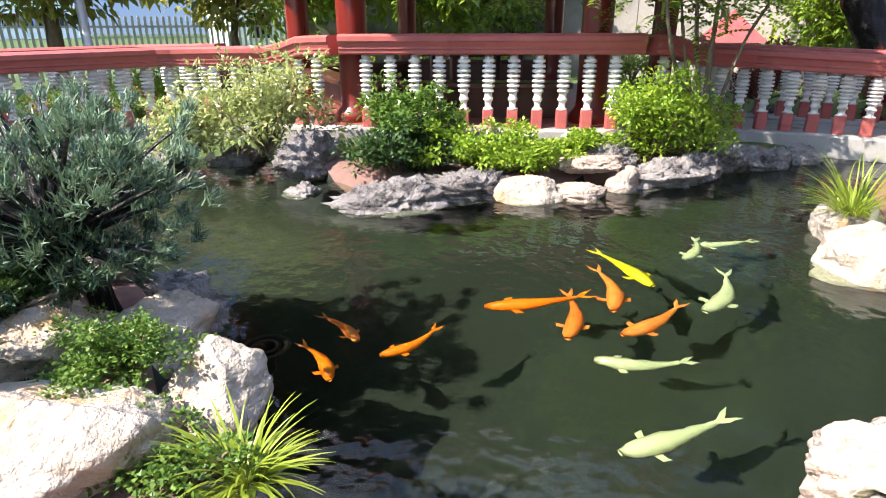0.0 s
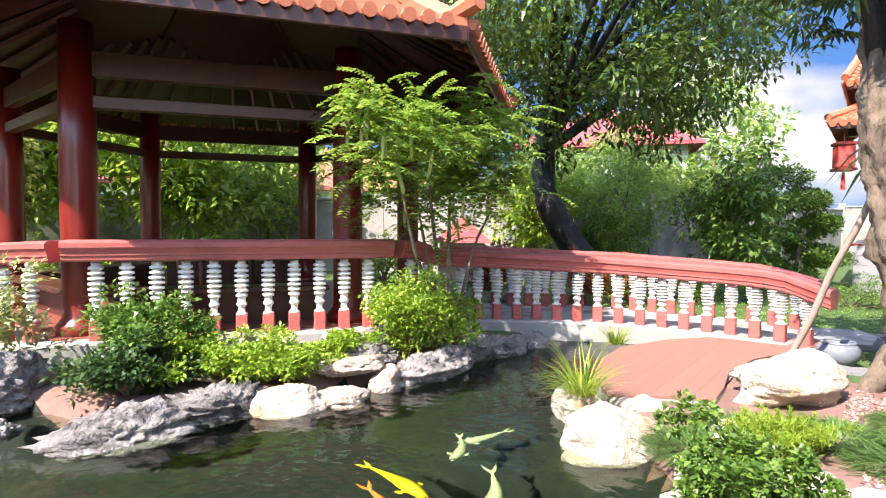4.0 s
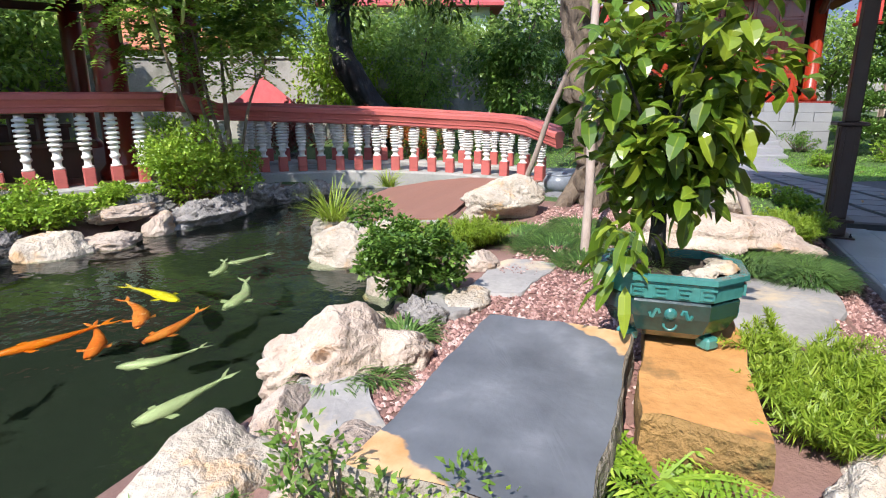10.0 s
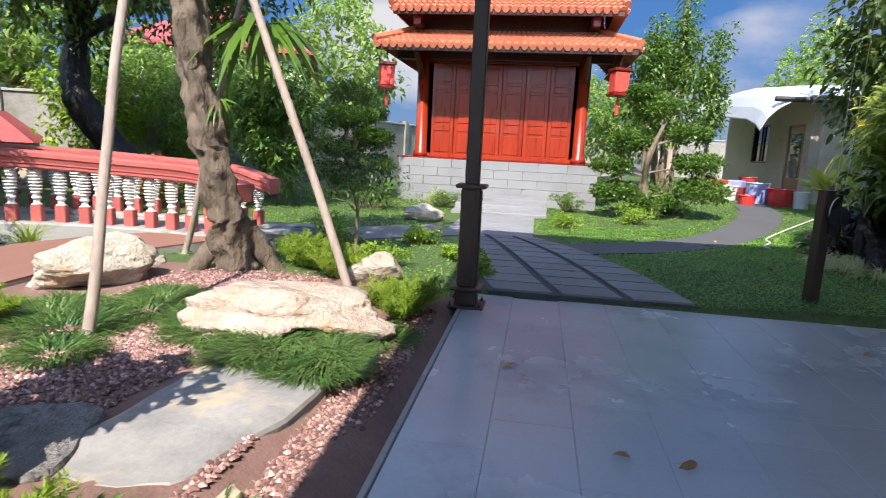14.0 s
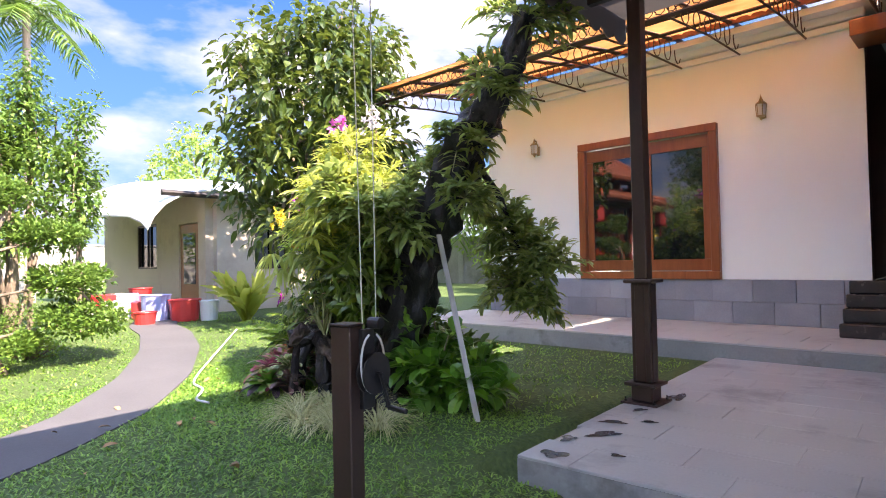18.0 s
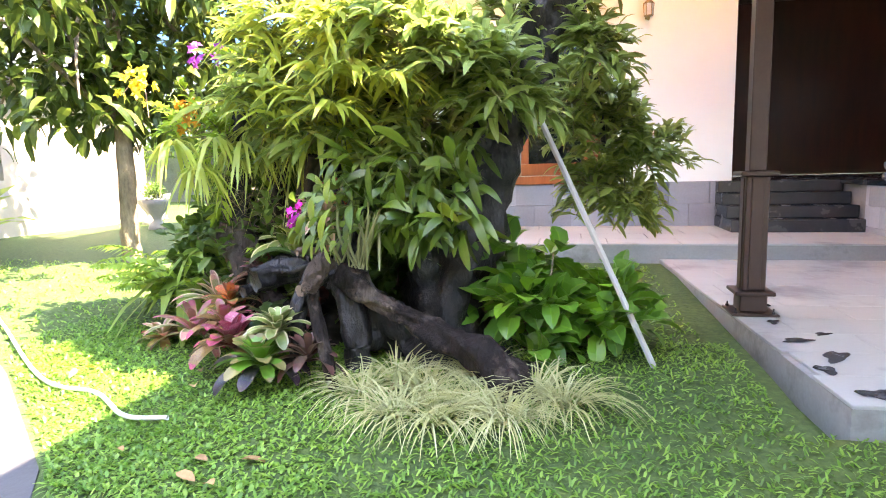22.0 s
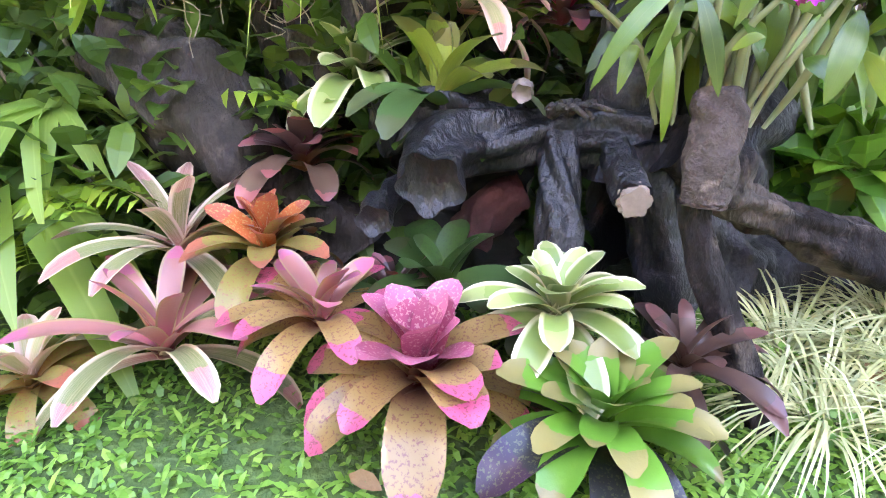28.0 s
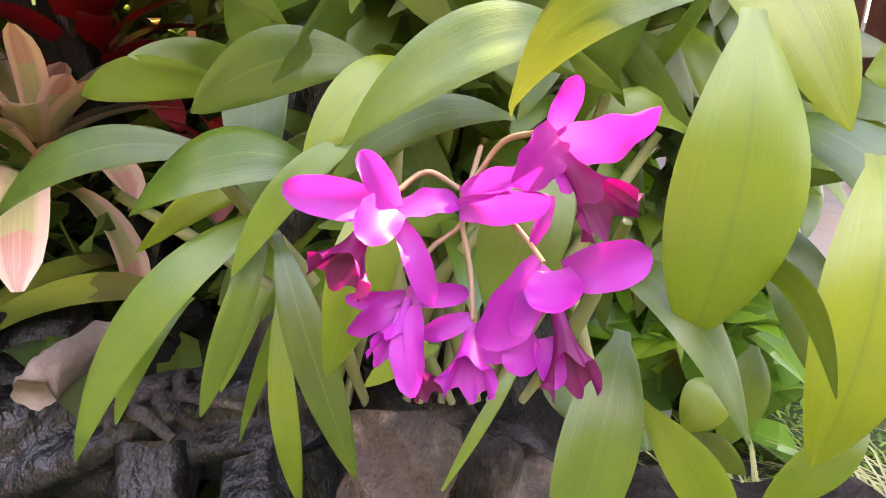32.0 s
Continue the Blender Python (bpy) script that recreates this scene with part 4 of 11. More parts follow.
def tiled_plane(quad, rows_, cols_, bump=0.05):
    """A slope of overlapping tile courses between four corners: eave left, eave right, top right, top left."""
    q = np.array(quad, float)
    g = Geo()
    nrm = np.cross(q[1] - q[0], q[3] - q[0])
    nrm /= np.linalg.norm(nrm)
    if nrm[2] < 0:
        nrm = -nrm
    u = np.linspace(0, 1, cols_ * 4 + 1)
    lines = []
    wave = bump * np.abs(np.sin(u * cols_ * math.pi)) ** 0.7
    for r in range(rows_):
        a, b = r / rows_, (r + 1.12) / rows_
        low = q[0] + (q[3] - q[0]) * a, q[1] + (q[2] - q[1]) * a
        top = q[0] + (q[3] - q[0]) * min(b, 1), q[1] + (q[2] - q[1]) * min(b, 1)
        e = low[0] + (low[1] - low[0]) * u[:, None] + nrm * (wave + 0.045)[:, None]
        t = top[0] + (top[1] - top[0]) * u[:, None] + nrm * wave[:, None]
        h = low[0] + (low[1] - low[0]) * u[:, None]
        n = len(u)
        lines += [h, e, t]
    i, j = np.meshgrid(np.arange(n - 1), np.arange(len(lines) - 1))
    g.add(np.concatenate(lines), np.stack([j * n + i, j * n + i + 1, (j + 1) * n + i + 1, (j + 1) * n + i], -1).reshape(-1, 4))
    return g


hr = thing("house_roof", "orange-red clay tile roof of the main house", "roof", (0, 0, 0), kind="structure")
part("slope", tiled_plane([(4.2, -14.1, 5.15), (13.9, -14.1, 5.15), (11.0, -18.5, 7.9), (7.2, -18.5, 7.9)], 22, 46), TILE_ORANGE, hr)
part("soffit", Geo().box(9.0, -16.5, 5.02, 9.5, 4.6, 0.1), WALL_WHITE, hr)
vr = thing("veranda_roof", "tiled roof over the veranda with a dark underside", "roof", (0, 0, 0), kind="structure")
part("slope", tiled_plane([(6.0, -19.0, 4.93), (6.0, -9.6, 4.93), (0.0, -12.5, 7.6), (0.0, -19.0, 7.6)], 20, 40), TILE_ORANGE, vr)
part("slope", tiled_plane([(6.0, -9.6, 4.93), (-9.0, -9.6, 4.93), (-9.0, -12.5, 7.6), (0.0, -12.5, 7.6)], 20, 60), TILE_ORANGE, vr)


def canopy():
    """Amber sheets on a brown steel frame, leaning on the house wall."""
    c = thing("canopy", "amber sheet canopy on a scrolled brown steel frame", "canopy", (0, 0, 0))
    x0, x1, yi, yo, zi, zo = 6.2, 13.7, HY + 0.02, -11.55, 5.28, 4.78

    def at(x, f, dz=0.0):
        return (x, yi + (yo - yi) * f, zi + (zo - zi) * f + dz)

    n = 8
    for k in range(n):
        a, b = x0 + (x1 - x0) * k / n + 0.01, x0 + (x1 - x0) * (k + 1) / n - 0.01
        g = Geo()
        top = [at(a, 0, 0.03), at(b, 0, 0.03), at(b, 1.04, 0.03), at(a, 1.04, 0.03)]
        g.add(top + [(x, y, z - 0.012) for x, y, z in top], [[3, 2, 1, 0], [4, 5, 6, 7], [0, 1, 5, 4], [1, 2, 6, 5], [2, 3, 7, 6], [3, 0, 4, 7]])
        part("roof_sheet", g, AMBER, c, "amber translucent sheet")
    for k in range(n + 1):
        x = x0 + (x1 - x0) * k / n
        part("rib", Geo().tube([at(x, 0, -0.02), at(x, 1, -0.02)], 0.035, 4), STEEL_BROWN, c)
        part("bottom_chord", Geo().tube([at(x, 0.02, -0.5), at(x, 0.5, -0.33), at(x, 1, -0.24)], 0.02, 4), STEEL_BROWN, c)
        for i in range(7):
            f = (i + 0.5) / 7
            h = 0.44 - 0.24 * f
            a = np.linspace(0, 2 * math.pi, 10)
            part("scroll", Geo().tube([at(x, f + 0.045 * math.cos(t), -0.03 - h / 2 + h * 0.45 * math.sin(t)) for t in a], 0.009, 4, cap=False), STEEL_BROWN, c)
    for f in (0.33, 0.66, 1.0):
        part("purlin", Geo().tube([at(x0 - 0.1, f, -0.03), at(x1 + 0.1, f, -0.03)], 0.03, 4), STEEL_BROWN, c)
    part("edge_beam", Geo().tube([at(x0 - 0.1, 1, -0.24), at(x1 + 0.1, 1, -0.24)], 0.03, 4), STEEL_BROWN, c)
    for i in range(48):
        x = x0 + (x1 - x0) * (i + 0.5) / 48
        a = np.linspace(0, 2 * math.pi, 8)
        part("edge_ring", Geo().tube([(x + 0.07 * math.cos(t), yo, zo - 0.13 + 0.075 * math.sin(t)) for t in a], 0.008, 4, cap=False), STEEL_BROWN, c)


canopy()


# ---- steel posts, winch post and the awning over the patio ----
def steel_post(x, y, z, top):
    p = thing("steel_post", "brown steel post with a collar and bolted foot plate", "post", (x, y, z), group="steel posts")
    part("foot_plate", Geo().box(0, 0, 0, 0.34, 0.34, 0.018, 0, 0.004), STEEL_BROWN, p)
    part("foot_block", Geo().box(0, 0, 0.018, 0.2, 0.2, 0.14, 0, 0.01), STEEL_BROWN, p)
    part("foot_band", Geo().box(0, 0, 0.158, 0.29, 0.29, 0.03, 0, 0.006), STEEL_BROWN, p)
    part("lower_shaft", Geo().box(0, 0, 0.188, 0.17, 0.17, 0.90, 0, 0.008), STEEL_BROWN, p)
    for a in (0, 90, 180, 270):
        part("groove_rib", Geo().box(0, 0.088, 0.2, 0.09, 0.012, 0.87, 0, 0.003), STEEL_BROWN, p).matrix_basis = pose(0, 0, 0, 0, 0, a)
    part("collar", Geo().box(0, 0, 1.088, 0.27, 0.27, 0.035, 0, 0.008), STEEL_BROWN, p)
    part("upper_shaft", Geo().box(0, 0, 1.123, 0.125, 0.125, top - z - 1.123, 0, 0.008), STEEL_BROWN, p)
    for sx in (-1, 1):
        for sy in (-1, 1):
            part("bolt", Geo().lathe([(0, 0), (0.014, 0), (0.014, 0.016), (0.006, 0.016), (0.006, 0.04), (0, 0.04)], 6, (sx * 0.135, sy * 0.135, 0.018)), STEEL_DARK, p)


steel_post(6.50, -2.68, 0.0, 3.9)
steel_post(7.50, -9.42, 0.18, 4.75)
steel_post(-1.2, -2.9, 0.0, 3.9)
steel_post(-3.4, -9.42, 0.18, 4.75)


def winch_post():
    w = thing("winch_post", "short brown steel post with a hand winch and pulley", "post", (7.545, -6.08, 0.03), 10)
    H = 1.16
    part("shaft", Geo().box(0, 0, 0, 0.13, 0.10, H, 0, 0.006), STEEL_BROWN, w)
    part("cap", Geo().box(0, 0, H, 0.14, 0.11, 0.012, 0, 0.003), STEEL_BROWN, w)
    part("bracket", Geo().box(-0.08, -0.06, H - 0.42, 0.03, 0.09, 0.4, 0, 0.004), STEEL_DARK, w)
    a = np.linspace(0, 2 * math.pi, 20)
    drum = part("drum", Geo().tube([(-0.09, -0.07, H - 0.24), (-0.13, -0.07, H - 0.24)], [0.06, 0.06], 18), STEEL_DARK, w)
    for x in (-0.09, -0.13):
        part("drum_flange", Geo().tube([(x, -0.07, H - 0.24), (x - 0.007, -0.07, H - 0.24)], [0.105, 0.105], 20), STEEL_DARK, drum, "dark round winch flange")
    part("crank_arm", Geo().tube([(-0.13, -0.07, H - 0.24), (-0.16, -0.07, H - 0.24), (-0.16, -0.13, H - 0.42)], 0.012, 6), STEEL_DARK, w)
    part("crank_grip", Geo().tube([(-0.16, -0.13, H - 0.42), (-0.27, -0.13, H - 0.43)], 0.014, 8), STEEL_DARK, w)
    part("pulley", Geo().tube([(-0.09, -0.08, H + 0.01), (-0.16, -0.08, H + 0.01)], [0.03, 0.03], 12), STEEL_DARK, w)
    part("bight", Geo().tube([(-0.11, -0.07 + 0.09 * math.sin(t), H - 0.19 + 0.15 * math.cos(t)) for t in np.linspace(0.3, 5.9, 18)], 0.006, 5), HOSE, w, "loop of pale cord")


winch_post()
for dx, dy, x1, y1, z1 in ((-0.09, -0.03, 7.5, -6.1, 3.95), (-0.10, -0.11, 7.48, -6.22, 4.05)):
    single("hoist_cable", Geo().tube([(7.545 + dx, -6.08 + dy, 1.2), (x1, y1, z1)], 0.0032, 5), HOSE, "thin taut hoist cable from the winch to the awning", "cable", group="hoist cables")


def awning():
    """Dark canvas roof over the patio with a scalloped hem."""
    a = thing("awning", "dark brown canvas awning with a scalloped hem over the patio", "awning", (0, 0, 0))
    x0, x1, y0, y1, z = -9.0, 7.85, -9.95, -2.2, 3.95
    part("canvas", Geo().box((x0 + x1) / 2, (y0 + y1) / 2, z, x1 - x0, y1 - y0, 0.02), CANVAS, a)
    for (ax, ay), (bx, by) in (((x0, y1), (x1, y1)), ((x1, y1), (x1, y0))):
        n = int(math.hypot(bx - ax, by - ay) / 0.25)
        for k in range(n):
            g, pts = Geo(), []
            for f in np.linspace(0, 1, 7):
                s = (k + f) / n
                pts.append((ax + (bx - ax) * s, ay + (by - ay) * s, z - 0.2 - 0.08 * math.sin(math.pi * f)))
            tops = [(x, y, z + 0.01) for x, y, _ in pts]
            m = len(pts)
            off = np.array((0.012 * (by != ay), 0.012 * (bx != ax), 0))
            v = np.array(pts + tops)
            v = np.concatenate([v, v + off])
            f_ = [[i, i + 1, m + i + 1, m + i] for i in range(m - 1)] + [[2 * m + m + i, 2 * m + m + i + 1, 2 * m + i + 1, 2 * m + i] for i in range(m - 1)] + [[i + 1, i, 2 * m + i, 2 * m + i + 1] for i in range(m - 1)]
            g.add(v, f_)
            part("hem_scallop", g, CANVAS, a)
    for y in (-2.7, -5.9, -9.1):
        part("beam", Geo().box((x0 + x1) / 2, y, z - 0.13, x1 - x0 - 0.1, 0.08, 0.12, 0, 0.006), STEEL_DARK, a)
    for k in range(9):
        part("crossbar", Geo().box(x0 + 0.4 + k * 1.9, (y0 + y1) / 2, z - 0.06, 0.05, y1 - y0 - 0.1, 0.05), STEEL_DARK, a)


awning()


# ---- the red shrine ----
TY = -2.15


def lotus_tiles(x0, y0, x1, y1, z, size=0.2):
    """Rounded tile ends along an eave."""
    n = int(math.hypot(x1 - x0, y1 - y0) / size)
    way = np.array((x1 - x0, y1 - y0)) / math.hypot(x1 - x0, y1 - y0)
    out = np.array((way[1], -way[0]))
    g = Geo()
    for k in range(n):
        c = np.array((x0, y0)) + way * (k + 0.5) * size
        g.tube([(*(c + out * 0.06), z - 0.02), (*(c - out * 0.2), z + 0.08)], [0.078, 0.078], 8)
    return g


PLINTH = surface("pale_grey_plinth_stone", (0.19, 0.195, 0.205), (0.26, 0.265, 0.275), 1.2, 40, 0.6, bump=0.1, spread=0.05)


def shrine():
    t = thing("shrine", "small red timber shrine with a two-tier orange tile roof", "shrine", (0, 0, 0))
    base = 0.0
    floor = 1.14
    g = Geo().box(19.2, TY, base - 0.2, 5.1, 5.2, floor + 0.14)
    part("plinth_core", g, CONCRETE, t)
    for r in range(5):
        y = -4.74
        k = 0
        while y < 0.44:
            b = min(0.45, y + (0.75 if k or r % 2 == 0 else 0.38))
            part("plinth_stone", tile_mesh(0.07, b - y - 0.006, 0.222, 0.004), PLINTH, t).matrix_basis = pose(16.63, (y + b) / 2, 0.02 + r * 0.228)
            y, k = b, k + 1
    part("plinth_ledge", Geo().box(19.2, TY, floor, 5.2, 5.3, 0.05, 0, 0.012), LACQUER, t, "red sill board round the floor")
    for k in range(3):
        front = 14.0 + 0.7 * k
        part("stair", Geo().box((front + 16.55 - 0.03 * k) / 2, -2.45, -0.1 + k * 0.1, 16.55 - 0.03 * k - front, 2.1 + 0.02 * k, 0.2, 0, 0.012), PLINTH, t)
    col = Geo().lathe([(0, 0), (0.2, 0), (0.2, 0.12), (0.155, 0.16), (0.15, 2.75), (0, 2.75)], 18).mesh("column", True)
    for y in (-0.06, -4.24):
        part("column", col, LACQUER_BRIGHT, t, "bright red round column").matrix_basis = pose(17.0, y, floor + 0.05)
    for y in (-0.06, -4.24):
        part("column", col, LACQUER_BRIGHT, t).matrix_basis = pose(20.9, y, floor + 0.05)
    # folding doors set behind the columns
    n, y0, y1 = 6, -0.28, -4.02
    for k in range(n):
        w = abs(y1 - y0) / n
        yc = y0 - (k + 0.5) * w
        leaf = part("door_leaf", Geo().box(17.22, yc, floor + 0.07, 0.06, w - 0.015, 2.45, 0, 0.006), LACQUER_BRIGHT, t, "red lacquered folding door leaf")
        for z, h in ((0.12, 0.5), (0.68, 0.16), (0.90, 0.8), (1.76, 0.16), (1.98, 0.36)):
            part("raised_panel", Geo().box(17.185, yc, floor + 0.07 + z, 0.03, w - 0.2, h, 0, 0.012), LACQUER_BRIGHT, leaf)
        if k in (2, 3):
            part("door_pull", Geo().tube([(17.16, yc + (0.2 if k == 3 else -0.2), floor + z) for z in (1.15, 1.25, 1.35)], 0.02, 6), BRASS, leaf)
    part("lintel", Geo().box(17.2, TY, floor + 2.53, 0.2, 4.0, 0.3, 0, 0.01), LACQUER, t)
    part("transom", Geo().box(17.22, TY, floor + 2.83, 0.1, 4.0, 0.5), DARK_WOOD, t)
    part("threshold", Geo().box(17.1, TY, floor + 0.05, 0.3, 4.0, 0.1, 0, 0.01), LACQUER_BRIGHT, t)
    for y in (-0.06, -4.24):
        part("side_wall", Geo().box(19.0, y, floor + 0.05, 3.6, 0.12, 3.2), DARK_WOOD, t)
    part("rear_wall", Geo().box(20.9, TY, floor + 0.05, 0.12, 4.1, 3.2), DARK_WOOD, t)
    ex, el, er, ez = 15.8, 0.985, -5.39, 3.9
    for y in np.linspace(-5.0, 0.6, 15):
        part("rafter", Geo().tube([(ex + 0.08, y, ez - 0.06), (17.6, y, ez + 0.5)], 0.045, 4), DARK_WOOD, t)
    part("eave_board", Geo().box(ex + 0.05, TY - 0.05, ez - 0.14, 0.05, el - er - 0.1, 0.14, 0, 0.008), DARK_WOOD, t, "scalloped dark eave board")
    part("eave_beam", Geo().box(17.0, TY, 3.72, 0.2, 5.6, 0.24, 0, 0.015), DARK_WOOD, t)
    for y in (-0.06, -4.24):
        part("bracket", Geo().tube([(17.0, y, 3.2), (16.5, y, 3.5), (15.95, y, 3.76)], [0.09, 0.08, 0.06], 6), DARK_WOOD, t, "carved eave bracket")
    part("lower_front_slope", tiled_plane([(ex, er, ez), (ex, el, ez), (17.5, 0.2, ez + 0.62), (17.5, -4.55, ez + 0.62)], 8, 40), TILE_ORANGE, t, "orange clay tiles of the lower roof")
    part("lower_side_slope", tiled_plane([(21.9, er, ez), (ex, er, ez), (17.5, -4.55, ez + 0.62), (20.8, -4.55, ez + 0.62)], 8, 36), TILE_ORANGE, t)
    part("lower_side_slope", tiled_plane([(ex, el, ez), (21.9, el, ez), (20.8, 0.2, ez + 0.62), (17.5, 0.2, ez + 0.62)], 8, 36), TILE_ORANGE, t)
    part("eave_tiles", lotus_tiles(ex, el, ex, er, ez), TILE_ORANGE, t)
    part("eave_tiles", lotus_tiles(ex, er, 21.9, er, ez), TILE_ORANGE, t)
    part("clerestory", Geo().box(19.2, TY - 0.02, ez + 0.3, 3.3, 4.7, 0.85), DARK_WOOD, t)
    ux, ul, ur, uz = 16.35, 0.72, -5.06, 4.86
    for y in (0.1, -4.4):
        part("roof_bracket", Geo().box(16.9, y, uz - 0.32, 0.5, 0.2, 0.24, 0, 0.02), LACQUER, t)
    part("upper_eave_board", Geo().box(ux + 0.05, TY - 0.02, uz - 0.13, 0.05, ul - ur - 0.1, 0.13, 0, 0.008), DARK_WOOD, t)
    part("upper_front_slope", tiled_plane([(ux, ur, uz), (ux, ul, uz), (18.7, 0.2, 6.45), (18.7, -4.62, 6.45)], 15, 36), TILE_ORANGE, t, "orange clay tiles of the upper roof")
    part("upper_rear_slope", tiled_plane([(21.4, ul, uz), (21.4, ur, uz), (18.7, -4.62, 6.45), (18.7, 0.2, 6.45)], 15, 36), TILE_ORANGE, t)
    part("upper_side_slope", tiled_plane([(21.4, ur, uz), (ux, ur, uz), (18.7, -4.62, 6.45), (18.75, -4.62, 6.45)], 15, 24), TILE_ORANGE, t)
    part("upper_side_slope", tiled_plane([(ux, ul, uz), (21.4, ul, uz), (18.75, 0.2, 6.45), (18.7, 0.2, 6.45)], 15, 24), TILE_ORANGE, t)
    part("upper_eave_tiles", lotus_tiles(ux, ul, ux, ur, uz), TILE_ORANGE, t)
    part("upper_eave_tiles", lotus_tiles(ux, ur, 21.4, ur, uz), TILE_ORANGE, t)
    part("ridge", Geo().box(18.7, -2.2, 6.42, 0.22, 5.0, 0.24, 0, 0.03), TILE_ORANGE, t)
    for (x, y), (x2, y2), za, zb in (((ux, ur), (18.7, -4.62), uz, 6.45), ((ux, ul), (18.7, 0.2), uz, 6.45), ((ex, er), (17.5, -4.55), ez, ez + 0.62), ((ex, el), (17.5, 0.2), ez, ez + 0.62)):
        part("hip_ridge", Geo().tube([(x, y, za + 0.14), ((x + x2) / 2, (y + y2) / 2, (za + zb) / 2 + 0.1), (x2, y2, zb + 0.1)], 0.09, 7), TILE_ORANGE, t)


shrine()


def hanging_lantern(y):
    red = surface("red_lantern_cloth", (0.55, 0.04, 0.03), (0.7, 0.09, 0.06), 4, 40, 0.6, spread=0.0)
    h = thing("hanging_lantern", "square red hanging lantern with a tassel", "lantern", (15.95, y, 2.72), group="lanterns at the shrine")
    part("body", Geo().box(0, 0, 0.18, 0.36, 0.36, 0.5, 20, 0.03), red, h)
    part("top_frame", Geo().box(0, 0, 0.68, 0.42, 0.42, 0.07, 20, 0.012), LACQUER, h)
    part("bottom_frame", Geo().box(0, 0, 0.11, 0.42, 0.42, 0.07, 20, 0.012), LACQUER, h)
    part("tassel", Geo().lathe([(0, 0.1), (0.02, 0.1), (0.035, 0.0), (0.05, -0.3), (0, -0.3)], 8), red, h)
    part("cord", Geo().tube([(0, 0, 0.75), (0, 0, 1.12)], 0.012, 5), DARK_WOOD, h)


hanging_lantern(0.67)
hanging_lantern(-4.98)


# ---- path of laid stones and the winding lawn path ----
def stone_path():
    p = thing("paved_path", "curving path of dark grey stone slabs with black joints", "path", (0, 0, 0), kind="structure")
    left, _ = along_line([(6.98, -2.85), (7.8, -2.6), (8.9, -2.35), (10.2, -2.1), (10.9, -2.0)], 0.42)
    right, _ = along_line([(7.05, -4.9), (8.2, -4.65), (9.36, -4.25), (10.3, -3.75), (10.9, -3.3)], 0.42)
    m = min(len(left), len(right))
    g = Geo()
    for i in range(m - 1):
        a, b, c, d = left[i], left[i + 1], right[min(i + 1, len(right) - 1)], right[i]
        g.add([(*a, 0.035), (*b, 0.035), (*c, 0.035), (*d, 0.035), (*a, -0.1), (*b, -0.1), (*c, -0.1), (*d, -0.1)], [[3, 2, 1, 0], [0, 1, 5, 4], [1, 2, 6, 5], [2, 3, 7, 6], [3, 0, 4, 7]])
        cuts = [0, 0.34, 0.67, 1]
        for f0, f1 in zip(cuts, cuts[1:]):
            f0, f1 = f0 + 0.008, f1 - 0.014
            q = [a + (d - a) * f0, b + (c - b) * f0, b + (c - b) * f1, a + (d - a) * f1]
            mid = sum(q) / 4
            q = [mid + (w - mid) * (1 - 0.03 / max(0.2, np.linalg.norm(w - mid))) for w in q]
            gg = Geo().add([(*w, 0.04) for w in q] + [(*(mid + (w - mid) * 0.985), 0.062) for w in q], [[4, 7, 6, 5], [0, 4, 5, 1], [1, 5, 6, 2], [2, 6, 7, 3], [3, 7, 4, 0]])
            part("path_slab", gg, PATH_STONE, p)
    part("bed", g, JOINT, p)
    for i in range(6):
        part("path_slab", Geo().box(11.12 + i * 0.51, -2.5, 0.0, 0.49, 1.5, 0.055, 0, 0.008), PLINTH, p)


stone_path()


def ribbon(name, label, line, width, material, cat, lift=0.02, thick=0.06):
    pts, _ = along_line(line, 0.3)
    z = ground_z(pts[:, 0], pts[:, 1])
    g = Geo()
    sweep(g, np.c_[pts, z + lift - thick], [(-width / 2, 0), (-width / 2, thick), (width / 2, thick), (width / 2, 0)])
    return single(name, g, material, label, cat, kind="structure")


PATH_GREY = surface("grey_path_concrete", (0.06, 0.06, 0.063), (0.10, 0.10, 0.104), 1.2, 35, 0.8, bump=0.3, spread=0.0)
ribbon("lawn_path", "pale grey winding concrete path across the lawn", [(10.0, -3.85), (10.35, -4.45), (10.8, -5.25), (11.5, -6.1), (12.85, -7.1), (14.5, -7.95), (16.2, -8.55), (17.4, -8.75), (18.6, -9.3)], 0.85, PATH_GREY, "path")
ribbon("side_path", "grey stone path from the shrine to the garden bridge", [(11.2, -1.8), (10.4, -0.9), (9.8, -0.2), (9.5, 0.4)], 1.2, PATH_STONE, "path")


